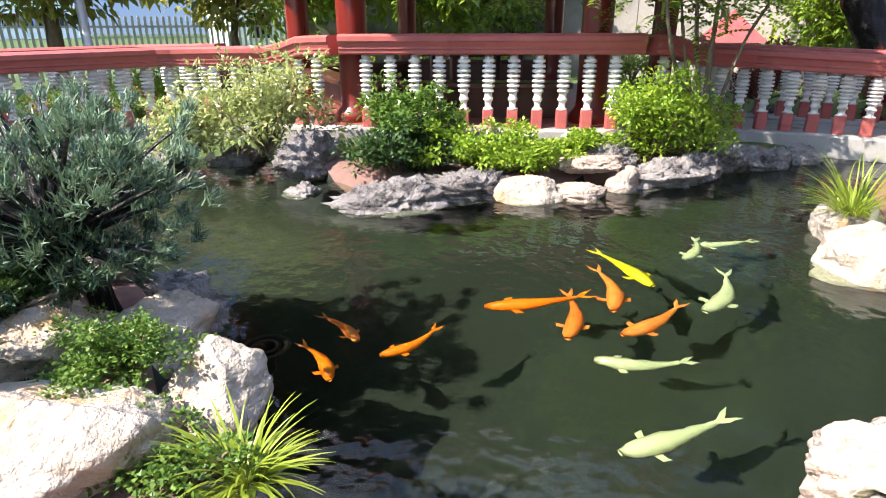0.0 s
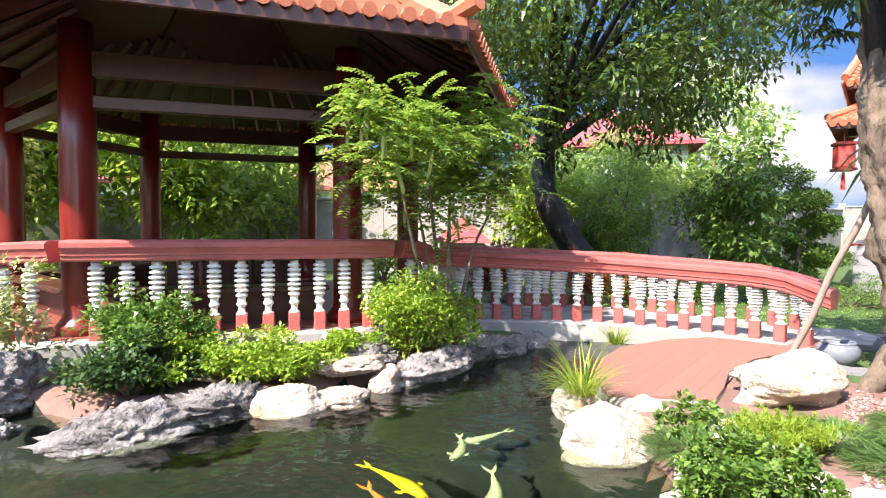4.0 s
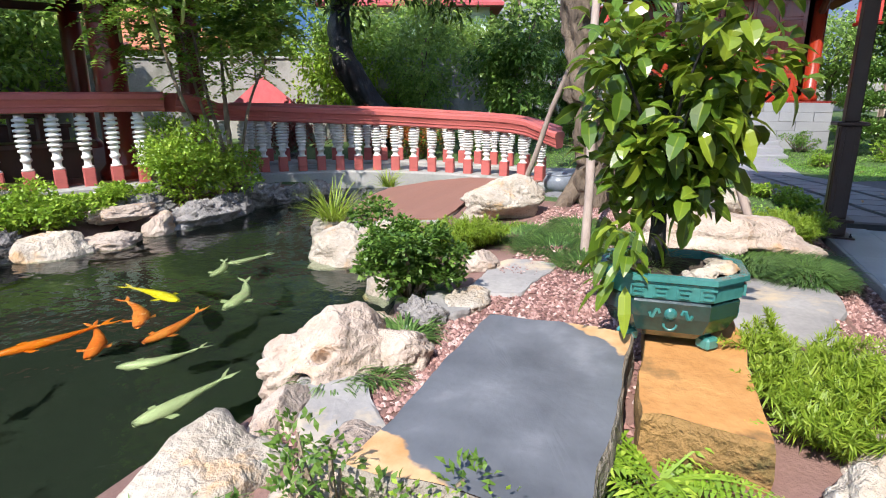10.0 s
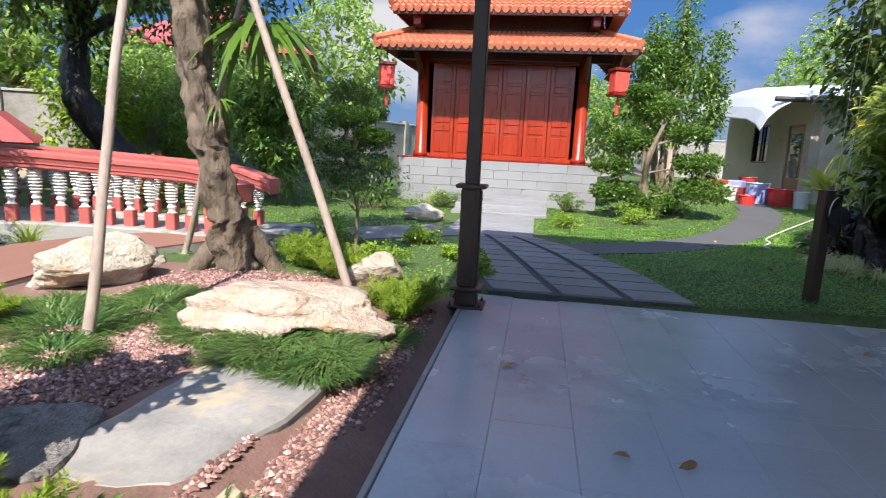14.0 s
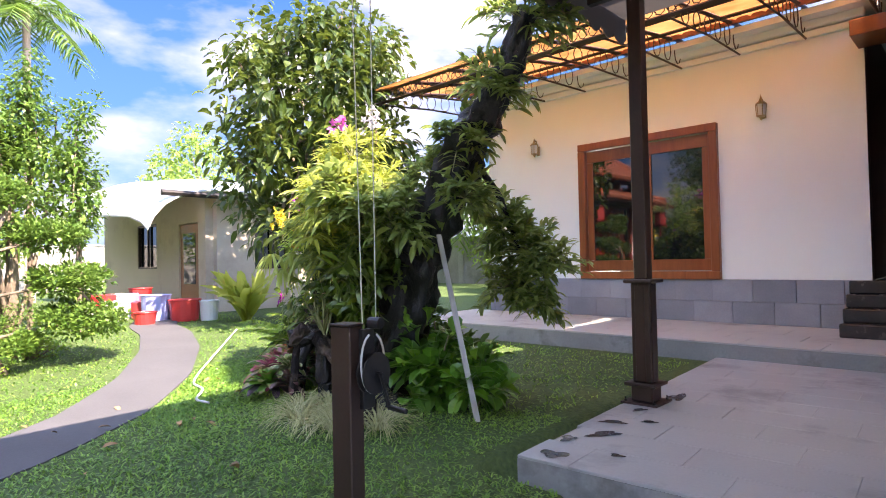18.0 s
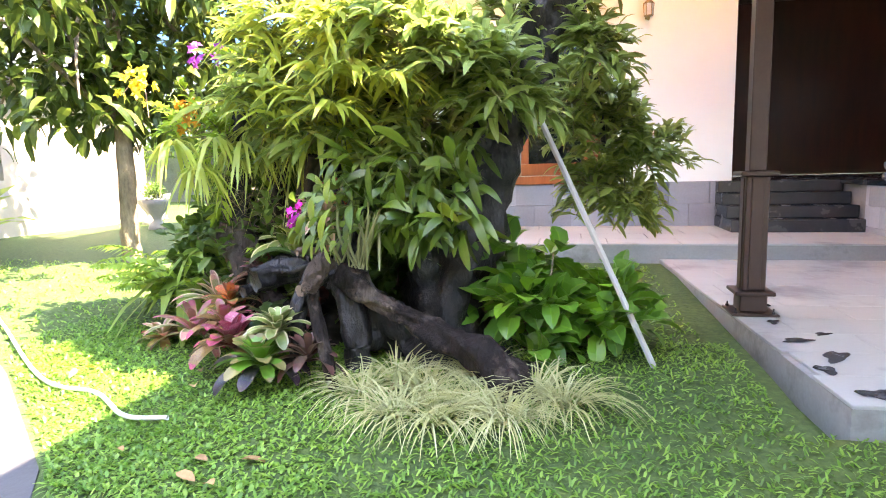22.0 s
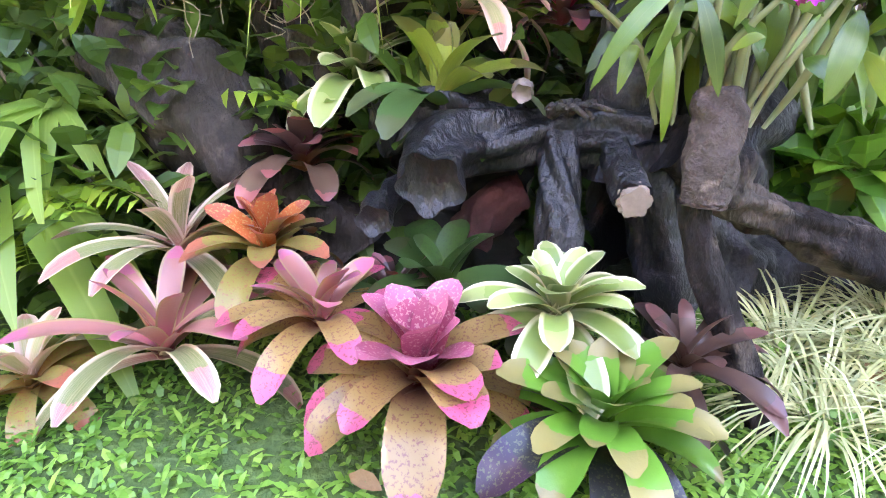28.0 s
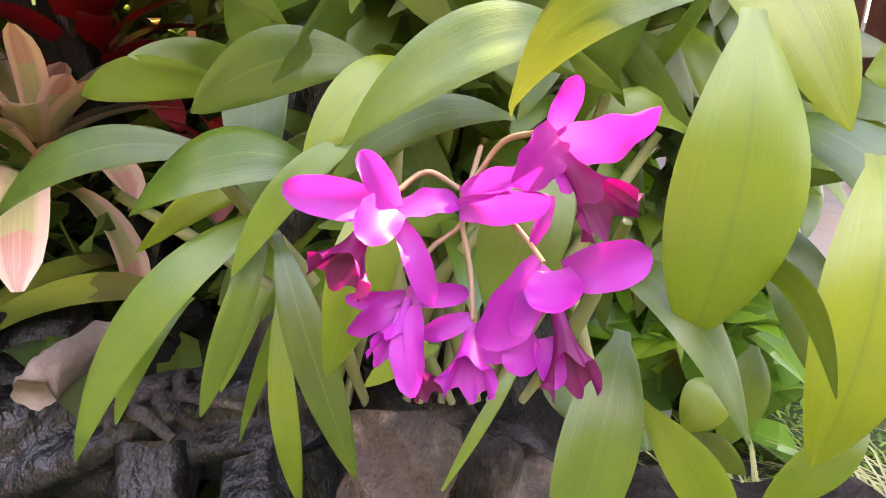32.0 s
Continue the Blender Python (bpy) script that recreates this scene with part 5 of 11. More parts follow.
# ---- the outbuilding ----
def outbuilding():
    s = thing("outbuilding", "cream outbuilding with a curved metal roof", "outbuilding", (19.13, -10.63, 0.3))
    part("front_wall", pierced([0, 0.4, 1.55, 3.05, 4.5, 7.5], [-0.4, 1.15, 2.3, 2.42, 3.0], {(1, 0), (1, 1), (3, 1), (3, 2)}, 0.2), WALL_CREAM, s)
    part("side_wall", pierced([0.2, 1.2, 2.4, 6.0], [-0.4, 1.1, 2.35, 3.0], {(1, 1)}, 0.2), WALL_CREAM, s).matrix_basis = pose(0, 0, 0, 0, 0, -90)
    part("rear_wall", Geo().box(3.8, -6.0, -0.4, 7.5, 0.2, 3.4), WALL_CREAM, s)
    for name, x, z, w, h in (("window", 3.78, 1.15, 1.45, 1.27),):
        win = part("window", Geo().box(x, -0.05, z, w, 0.06, 0.06).box(x, -0.05, z + h - 0.06, w, 0.06, 0.06).box(x - w / 2 + 0.03, -0.05, z + 0.06, 0.06, 0.06, h - 0.12).box(x + w / 2 - 0.03, -0.05, z + 0.06, 0.06, 0.06, h - 0.12).box(x, -0.05, z + 0.06, 0.05, 0.06, h - 0.12), STEEL_BROWN, s)
        part("pane", Geo().box(x, -0.1, z + 0.03, w - 0.06, 0.01, h - 0.06), GLASS, win)
    door = part("door", Geo().box(0.975, -0.06, -0.3, 1.13, 0.05, 2.58, 0, 0.01), DOOR_WOOD, s, "brown timber door with a glazed upper half")
    part("pane", Geo().box(0.975, -0.028, 0.75, 0.7, 0.012, 1.3), GLASS, door)
    win = part("window", Geo().box(0.05, -1.8, 1.1, 0.06, 1.2, 0.06).box(0.05, -1.8, 2.29, 0.06, 1.2, 0.06).box(0.05, -2.37, 1.16, 0.06, 0.06, 1.13).box(0.05, -1.23, 1.16, 0.06, 0.06, 1.13).box(0.05, -1.8, 1.16, 0.06, 0.05, 1.13), STEEL_BROWN, s)
    part("pane", Geo().box(0.1, -1.8, 1.13, 0.01, 1.14, 1.2), GLASS, win)
    # curved sheet roof reaching out over the door front
    prof = [(-0.75, 2.86), (-0.35, 3.05), (0.4, 3.22), (3.6, 3.5), (7.6, 3.5)]
    drops = [(1.6, 0.98), (1.45, 0.66), (1.2, 0.38), (0.85, 0.16), (0.4, 0.04), (-0.1, 0.0), (-2.0, 0.0), (-6.2, 0.0)]
    rows_ = [[(x, y, z + 0.15 - d - k) for x, z in prof] for k in (0.0, 0.04) for y, d in drops]
    n, m = len(prof), len(drops)
    f = []
    for i in range(n - 1):
        for j in range(m - 1):
            f += [[j * n + i, j * n + i + 1, (j + 1) * n + i + 1, (j + 1) * n + i], [(m + j + 1) * n + i, (m + j + 1) * n + i + 1, (m + j) * n + i + 1, (m + j) * n + i]]
        f += [[i + 1, i, m * n + i, m * n + i + 1], [(m - 1) * n + i, (m - 1) * n + i + 1, (2 * m - 1) * n + i + 1, (2 * m - 1) * n + i]]
    for j in range(m - 1):
        f += [[j * n, (j + 1) * n, (m + j + 1) * n, (m + j) * n], [(j + 1) * n + n - 1, j * n + n - 1, (m + j) * n + n - 1, (m + j + 1) * n + n - 1]]
    g = Geo().add([q for r in rows_ for q in r], f)
    part("roof_sheet", g, METAL_ROOF, s, "pale metal roof sheet with a drooping edge")
    part("gutter", Geo().tube([(-0.72, 1.3, 2.85), (-0.72, -6.0, 2.85)], 0.07, 8), STEEL_DARK, s)
    for y in (-0.3, -2.0, -3.6, -5.2):
        part("rafter", Geo().box(-0.3, y, 2.9, 0.9, 0.06, 0.1), STEEL_DARK, s)


outbuilding()


def tub(kind_, x, y, r, h, material, label):
    z = float(ground_z(x, y))
    t = thing(kind_, label, "tub" if kind_ != "water_jug" else "jug", (x, y, z))
    part("body", Geo().lathe([(0, 0), (r * 0.85, 0), (r, h), (r * 0.93, h), (r * 0.8, 0.03), (0, 0.03)], 18), material, t)
    part("rim", Geo().tube([(r * math.cos(a), r * math.sin(a), h) for a in np.linspace(0, 2 * math.pi, 19)], 0.018, 6, cap=False), material, t)


tub("plastic_tub", 17.9, -9.6, 0.33, 0.45, PLASTIC_RED, "large red plastic tub on the path")
tub("plastic_tub", 18.3, -9.15, 0.3, 0.55, PLASTIC_BLUE, "lilac blue plastic tub beside the outbuilding")
tub("plastic_tub", 17.8, -8.75, 0.22, 0.25, PLASTIC_RED, "small red plastic basin on the ground")
tub("plastic_tub", 18.9, -8.55, 0.28, 0.4, PLASTIC_WHITE, "white plastic tub among stored things")
tub("plastic_tub", 19.6, -8.9, 0.3, 0.5, PLASTIC_WHITE, "white plastic tub by the outbuilding wall")
tub("plastic_tub", 17.6, -10.0, 0.2, 0.42, PLASTIC_WHITE, "clear white plastic bucket beside the red tub")
tub("plastic_tub", 19.9, -9.4, 0.25, 0.6, PLASTIC_RED, "tall red plastic bin by the wall")
for i in range(10):
    x, y = 18.6 + rng.random() * 2.2, -8.2 - rng.random() * 1.6
    single("storage_box", Geo().box(0, 0, 0, 0.25 + 0.25 * rng.random(), 0.2 + 0.2 * rng.random(), 0.15 + 0.4 * rng.random(), 0, 0.03), (PLASTIC_WHITE, GREY_SLIP, PLASTIC_BLUE, CONCRETE, PLASTIC_RED)[i % 5],
           "small box of stored household things", "box", (x, y, float(ground_z(x, y))), rng.random() * 180, group="stored boxes")
cab = thing("meter_cabinet", "grey metal cabinet on a stand by the outbuilding", "cabinet", (22.2, -8.9, 0.45))
part("body", Geo().box(0, 0, 0.5, 0.6, 0.35, 1.1, 0, 0.01), CONCRETE, cab)
part("stand", Geo().box(0, 0, 0, 0.5, 0.3, 0.5), STEEL_DARK, cab)


# ---- the garden wall all round ----
def garden_wall(line, name, h=2.25):
    w = thing(name, "weathered grey rendered garden wall with piers and a coping", "wall", (0, 0, 0), kind="structure")
    for (x0, y0), (x1, y1) in zip(line, line[1:]):
        n = max(1, round(math.hypot(x1 - x0, y1 - y0) / 3.0))
        a = math.degrees(math.atan2(y1 - y0, x1 - x0))
        L = math.hypot(x1 - x0, y1 - y0) / n
        for k in range(n):
            cx, cy = x0 + (x1 - x0) * (k + 0.5) / n, y0 + (y1 - y0) * (k + 0.5) / n
            part("wall_bay", Geo().box(0, 0, -0.3, L, 0.14, h + 0.3), WALL_GARDEN, w).matrix_basis = pose(cx, cy, 0.1, 0, 0, a)
            part("coping", Geo().box(0, 0, h, L, 0.24, 0.08, 0, 0.015), CONCRETE, w).matrix_basis = pose(cx, cy, 0.1, 0, 0, a)
            part("pier", Geo().box(-L / 2, 0, -0.3, 0.3, 0.3, h + 0.5, 0, 0.01), WALL_GARDEN, w).matrix_basis = pose(cx, cy, 0.1, 0, 0, a)


garden_wall([(34, 1.5), (24, 3.5), (18, 5.5), (15.5, 8.5), (14, 13), (10, 18.5), (6, 19.2)], "wall_north", 2.25)
garden_wall([(34, 1.5), (36, -8), (34, -24), (14, -24)], "wall_east", 2.4)
garden_wall([(-8, 19), (-16, 12), (-17, -4), (-16, -24), (14, -24)], "wall_west", 2.6)


# ---- plant and stone builders ----
def unit(v):
    return v / (np.linalg.norm(v, axis=-1, keepdims=True) + 1e-9)


LEAF_SHAPES = {  # rows of (along, half width, lift)
    "oval": [(0.0, 0.02, 0.0), (0.3, 0.42, 0.05), (0.65, 0.46, 0.03), (0.88, 0.25, -0.03), (1.0, 0.01, -0.08)],
    "small": [(0.0, 0.03, 0.0), (0.45, 0.5, 0.04), (1.0, 0.02, -0.04)],
    "needle": [(0.0, 0.5, 0.0), (0.6, 0.42, 0.0), (1.0, 0.02, 0.0)],
    "strap": [(0.0, 0.35, 0.0), (0.2, 0.48, 0.04), (0.5, 0.5, 0.05), (0.8, 0.38, 0.0), (1.0, 0.02, -0.05)],
}


def leaves(g, pos, way, length, width, shape="small", droop=0.15, fold=0.25, mi=0, up=(0, 0, 1), seed_=None):
    """Many leaves at once: pos and way are arrays of places and headings; each leaf bends down and folds along its middle."""
    r = rng if seed_ is None else np.random.default_rng(seed_)
    pos, way = np.asarray(pos, float), unit(np.asarray(way, float))
    n = len(pos)
    length, width = np.broadcast_to(length, n), np.broadcast_to(width, n)
    side = np.cross(way, np.asarray(up, float) + 0.35 * r.normal(size=(n, 3)))
    side = unit(side)
    nrm = np.cross(side, way)
    rows_ = LEAF_SHAPES[shape]
    cols = (-1, 1) if shape in ("small", "needle") else (-1, 0, 1)
    m = len(cols)
    v, uv = [], []
    for a, w, lift in rows_:
        c = pos + way * (length * a)[:, None] + nrm * (length * lift)[:, None]
        c[:, 2] -= droop * length * a * a
        for s in cols:
            v.append(c + side * (s * w * width)[:, None] + nrm * (abs(s) * fold * w * width)[:, None])
            uv.append(np.tile(((s + 1) / 2, a), (n, 1)))
    v, uv = np.stack(v, 1), np.stack(uv, 1)
    k = len(rows_) * m
    cells = []
    for i in range(len(rows_) - 1):
        for j in range(m - 1):
            cells.append((i * m + j, i * m + j + 1, i * m + j + 1 + m, i * m + j + m))
    f = (np.arange(n) * k)[:, None, None] + np.array(cells)[None]
    g.add(v.reshape(-1, 3), f.reshape(-1, 4), uv.reshape(-1, 2), mi)
    return g


def on_ball(n, r=None):
    v = (r or rng).normal(size=(n, 3))
    return unit(v)


def clumps(g, centres, radius, per, length, width, shape="small", droop=0.2, lift=0.3, squash=0.8):
    """Leaves spread over small uneven balls round the given centres, heading outwards."""
    centres = np.asarray(centres, float)
    radius = np.broadcast_to(radius, len(centres))
    d = on_ball(len(centres) * per)
    c, r = np.repeat(centres, per, 0), np.repeat(radius, per)
    depth = 0.35 + 0.65 * rng.random(len(d)) ** 0.5
    pos = c + d * (r * depth)[:, None] * (1, 1, squash)
    way = d + (0, 0, lift) + 0.45 * rng.normal(size=d.shape)
    k = len(d)
    leaves(g, pos, way, length * (0.7 + 0.6 * rng.random(k)), width * (0.75 + 0.5 * rng.random(k)), shape, droop)
    return g


def crown_points(n, rx, ry, rz, hollow=0.45, seed_=0, bumps=0.25):
    """Clump centres in an uneven egg, thinner inside."""
    d = on_ball(n)
    r = hollow + (1 - hollow) * rng.random(n) ** 0.6
    r *= 1 + bumps * fbm(d, 2.3, seed_ + 1, 2)
    return d * r[:, None] * (rx, ry, rz)


def stems_to(g, root, ends, r0, r1=0.006, bend=0.15, seg=5):
    for e in ends:
        e, s = np.asarray(e, float), np.asarray(root, float)
        mid = (s + e) / 2 + np.array((*(rng.normal(size=2) * bend * np.linalg.norm(e - s) * 0.5), bend * np.linalg.norm(e - s) * 0.6))
        t = np.linspace(0, 1, 6)[:, None]
        p = (1 - t) ** 2 * s + 2 * t * (1 - t) * mid + t * t * e
        g.tube(p, np.linspace(r0, r1, 6), seg, cap=False)
    return g


def shrub(name, x, y, rx, ry, h, foliage, label, n=40, per=26, leaf=(0.045, 0.022), shape="small", z=None, clump=None, group="", low=0.0, cat="shrub", stem=BARK):
    z = float(ground_z(x, y)) - 0.02 if z is None else z
    s = thing(name, label, cat, (x, y, z), group=group)
    c = crown_points(n, rx * 0.86, ry * 0.86, h * 0.44, 0.3, x + y, 0.75) + (0, 0, h * 0.5 + low)
    c[:, 2] = np.maximum(c[:, 2], 0.06)
    part("stem", stems_to(Geo(), (0, 0, -0.03), c[:: max(1, n // 14)], 0.022, 0.005), stem, s)
    size = (clump or min(rx, h) * 0.33) * (0.6 + 0.7 * rng.random(len(c)))
    g = clumps(Geo(), c, size, int(per * 1.6), leaf[0] * 1.15, leaf[1] * 1.45, shape, lift=0.6, squash=0.5)
    far = c[np.argsort(-np.linalg.norm((c - (0, 0, h * 0.4)) / (rx, ry, h), axis=1))][: max(4, n // 4)]
    clumps(g, far * (1.12, 1.12, 1.08), size.mean() * 0.55, int(per * 0.5), leaf[0] * 1.2, leaf[1] * 1.4, shape, lift=1.0)
    part("foliage", g, foliage, s)
    return s


def tuft(name, x, y, n, length, width, spread, material, label, z=None, group="", droop=0.9, cat="grass clump", seg=6, upright=0.9):
    """A clump of arching blades."""
    z = float(ground_z(x, y)) - 0.01 if z is None else z
    a = rng.random(n) * 2 * math.pi
    lean = upright * (0.25 + 0.75 * rng.random(n))
    L = length * (0.6 + 0.5 * rng.random(n))
    root = np.stack([spread * np.sqrt(rng.random(n)) * np.cos(a + 0.5 * rng.normal(size=n)), spread * np.sqrt(rng.random(n)) * np.sin(a), np.zeros(n)], -1)
    out = np.stack([np.cos(a), np.sin(a), np.zeros(n)], -1)
    side = np.stack([-np.sin(a), np.cos(a), np.zeros(n)], -1)
    v = []
    for t in np.linspace(0, 1, seg):
        bend = lean + droop * t
        c = root + out * (L * t * np.sin(np.minimum(bend, 2.3)))[:, None] + np.array((0, 0, 1)) * (L * t * np.cos(np.minimum(bend, 2.3) * 0.85))[:, None]
        c[:, 2] = np.maximum(c[:, 2], 0.012)
        w = width * (1 - 0.85 * t ** 2) * 0.5
        v += [c - side * w, c + side * w]
    v = np.stack(v, 1)
    k = 2 * seg
    cells = np.array([(2 * i, 2 * i + 1, 2 * i + 3, 2 * i + 2) for i in range(seg - 1)])
    f = (np.arange(n) * k)[:, None, None] + cells[None]
    g = Geo().add(v.reshape(-1, 3), f.reshape(-1, 4))
    return single(name, g, material, label, cat, (x, y, z), group=group)


def blade_tuft(x, y, n, length, width, spread, material, label, z):
    """A clump whose arching blades are parts; six shapes of blade are shared."""
    s = thing("grass_tuft", label, "grass clump", (x, y, z))
    shapes = []
    for k in range(6):
        t = np.linspace(0, 1, 7)
        bend = 0.12 + 0.16 * k + 1.0 * t
        c = np.stack([np.r_[0, np.cumsum(np.sin(bend[1:]))] / 6, 0 * t, np.r_[0, np.cumsum(np.cos(bend[1:]))] / 6], -1) * length * (1.05 - 0.06 * k)
        w = width * 0.5 * (1 - 0.9 * t ** 2)
        v = np.concatenate([c - np.stack([0 * w, w, 0 * w], -1), c + np.stack([0 * w, w, 0 * w], -1)])
        me = Geo().add(v, [[i, i + 1, 8 + i, 7 + i] for i in range(6)]).mesh("blade", True)
        me.materials.append(material)
        shapes.append(me)
    for i in range(n):
        a, r = 360 * rng.random(), spread * math.sqrt(rng.random())
        ob = part("blade", shapes[int(rng.random() * 6)], material, s)
        ob.matrix_basis = pose(r * math.cos(radians(a)), r * math.sin(radians(a)), 0, 8 * rng.normal(), 8 * rng.normal(), a + 25 * rng.normal()) @ Matrix.Diagonal((*([0.65 + 0.45 * rng.random()] * 3), 1))


def fern(name, x, y, fronds, length, leaflet, material, label, z=None, pairs=16, cat="fern", rise=0.7, group=""):
    """Arching fronds set with pairs of leaflets."""
    z = float(ground_z(x, y)) if z is None else z
    plant = thing(name, label, cat, (x, y, z), group=group)
    for _ in range(fronds):
        g = Geo()
        a, L, up = rng.random() * 2 * math.pi, length * (0.6 + 0.5 * rng.random()), rise * (0.6 + 0.7 * rng.random())
        t = np.linspace(0, 1, pairs)
        rr = 0.05 * rng.random()
        p = np.stack([np.cos(a) * (rr + L * t * 0.85), np.sin(a) * (rr + L * t * 0.85), 0.02 + L * (up * t - 0.55 * up * t ** 2.2)], -1)
        way = unit(np.gradient(p, axis=0))
        side = unit(np.cross(way, (0, 0, 1.0)))
        ll = leaflet * (0.35 + 0.75 * np.sin(math.pi * np.clip(t * 0.92 + 0.08, 0, 1)))
        for s in (-1, 1):
            leaves(g, p[1:], (side * s + 0.45 * way)[1:], ll[1:], ll[1:] * 0.32, "small", 0.25)
        g.tube(p, np.linspace(0.006, 0.0015, pairs), 3, cap=False)
        part("frond", g, material, plant)
    return plant


def feather(name, x, y, n, length, material, label, z=None, group="", spread=0.11, cat="fern"):
    """Fine feathery fern: soft plumes with needle leaves."""
    z = float(ground_z(x, y)) if z is None else z
    s = thing(name, label, cat, (x, y, z), group=group)
    for _ in range(n):
        g = Geo()
        a, L = rng.random() * 2 * math.pi, length * (0.6 + 0.5 * rng.random())
        lean = 0.25 + 0.75 * rng.random()
        t = np.linspace(0.12, 1, 20)
        r0 = spread * math.sqrt(rng.random())
        p = np.stack([np.cos(a) * (r0 + L * lean * t ** 1.3), np.sin(a) * (r0 + L * lean * t ** 1.3), L * (t - 0.35 * lean * t ** 2.5)], -1)
        way = unit(np.gradient(p, axis=0))
        q = np.repeat(p, 7, 0) + 0.004 * rng.normal(size=(len(p) * 7, 3))
        w = on_ball(len(q)) + 0.5 * np.repeat(way, 7, 0)
        ll = 0.052 * np.repeat(0.4 + np.sin(math.pi * t * 0.95), 7)
        leaves(g, q, w, ll, 0.006, "needle", 0.05, 0.0)
        part("plume", g, material, s)
    return s


def rock(x, y, z, sx, sy, sz, rz, material, label, seed_, dents=(), strata=0.0, name="rock", group="rocks round the pond", planes=15, rough_=0.06, flat_top=None):
    """A stone cut by random planes, then roughened, hollowed or layered."""
    r = np.random.default_rng(seed_)
    na, nb = (76, 42) if max(sx, sy) > 0.3 else (24, 14)
    th = np.linspace(0, 2 * math.pi, na, endpoint=False)
    ph = np.linspace(0.02, math.pi - 0.02, nb)
    d = np.stack([np.outer(np.sin(ph), np.cos(th)), np.outer(np.sin(ph), np.sin(th)), np.repeat(np.cos(ph)[:, None], na, 1)], -1).reshape(-1, 3)
    nn = unit(r.normal(size=(planes + 9, 3)))
    hh = 0.58 + 0.36 * r.random(planes + 9)
    if flat_top is not None:
        nn = np.concatenate([nn, [(0.03, 0.02, 1.0)]])
        hh = np.r_[hh, flat_top]
    bend = d + 0.10 * np.stack([fbm(d, 2.2, seed_ + q, 2) for q in (1, 2, 3)], -1)
    cut = hh / np.maximum(bend @ nn.T, 1e-3)
    rad = -np.log(np.exp(-170 * np.minimum(cut, 1.0)).sum(1)) / 170
    rad = np.clip(rad, 0.3, 1.0)
    rad += 0.7 * rough_ * fbm(d, 3.0, seed_, 3) + 0.6 * rough_ * fbm(d, 11.0, seed_ + 3, 3)
    rad -= 0.045 * np.clip(1 - np.abs(fbm(d, 2.0, seed_ + 9, 2)) / 0.06, 0, 1) + 0.03 * np.clip(1 - np.abs(fbm(d, 4.1, seed_ + 19, 2)) / 0.06, 0, 1)
    for (a, b, c), w, deep in dents:
        rad -= deep * np.exp(-((1 - d @ unit(np.array((a, b, c), float))) / w) ** 2)
    if strata:
        lay = d[:, 2] * 11 + 0.8 * d[:, 0] + 1.2 * fbm(d, 1.6, seed_, 2)
        rad += 1.5 * strata * ((lay - np.floor(lay)) ** 2.0 - 0.4 + 0.3 * np.sin(np.floor(lay) * 2.7))
    v = d * rad[:, None] * (sx / 2, sy / 2, sz / 2)
    i, j = np.meshgrid(np.arange(nb - 1), np.arange(na), indexing="ij")
    k = (j + 1) % na
    f = np.stack([i * na + j, (i + 1) * na + j, (i + 1) * na + k, i * na + k], -1).reshape(-1, 4)
    g = Geo().add(v, f)
    g.f += [np.arange(na)[None], (np.arange(na)[::-1] + (nb - 1) * na)[None]]
    g.mi += [np.zeros(1, int), np.zeros(1, int)]
    return single(name, g, material, label, "rock", (x, y, z + sz * 0.42), rz, group, smooth=True)


# ---- leaf materials ----
L_BRIGHT = leafy("bright_green_leaf", (0.07, 0.175, 0.012), (0.21, 0.37, 0.026), (0.42, 0.55, 0.07))
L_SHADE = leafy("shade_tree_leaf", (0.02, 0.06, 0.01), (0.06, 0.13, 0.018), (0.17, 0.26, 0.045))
L_MID = leafy("mid_green_leaf", (0.04, 0.11, 0.015), (0.095, 0.20, 0.025), (0.2, 0.32, 0.06))
L_DARK = leafy("dark_green_leaf", (0.012, 0.04, 0.01), (0.03, 0.085, 0.018), (0.08, 0.15, 0.04))
L_YELLOW = leafy("variegated_yellow_green_leaf", (0.17, 0.26, 0.05), (0.38, 0.45, 0.13), (0.62, 0.64, 0.32))
L_PINE = leafy("blue_green_needle", (0.035, 0.085, 0.055), (0.10, 0.19, 0.12), (0.26, 0.38, 0.22), 0.5, 0.2)
L_CITRUS = leafy("broad_glossy_leaf", (0.018, 0.06, 0.008), (0.075, 0.165, 0.016), (0.31, 0.39, 0.035), 0.30, 0.3, vein=0.5)
L_OLIVE = leafy("olive_green_leaf", (0.07, 0.10, 0.02), (0.24, 0.27, 0.05), (0.52, 0.49, 0.11), 0.45, 0.4)
L_GRASS = leafy("bright_grass_blade", (0.10, 0.2, 0.015), (0.26, 0.36, 0.03), (0.45, 0.5, 0.09))
L_MONDO = leafy("dark_mondo_grass_blade", (0.012, 0.04, 0.008), (0.055, 0.13, 0.022), (0.20, 0.33, 0.08), 0.45, 0.2)
L_BROAD = leafy("broad_tree_leaf", (0.012, 0.038, 0.008), (0.035, 0.08, 0.014), (0.16, 0.21, 0.032), 0.4, 0.35, vein=0.3)
L_FERN = leafy("feathery_fern_green", (0.12, 0.22, 0.015), (0.24, 0.36, 0.03), (0.42, 0.52, 0.07), 0.5, 0.4)
L_RED = leafy("dark_red_leaf", (0.10, 0.02, 0.02), (0.25, 0.05, 0.05), (0.42, 0.14, 0.09))
L_POD = leafy("pale_green_pod", (0.35, 0.42, 0.1), (0.45, 0.5, 0.14), (0.55, 0.57, 0.2), 0.5, 0.2)


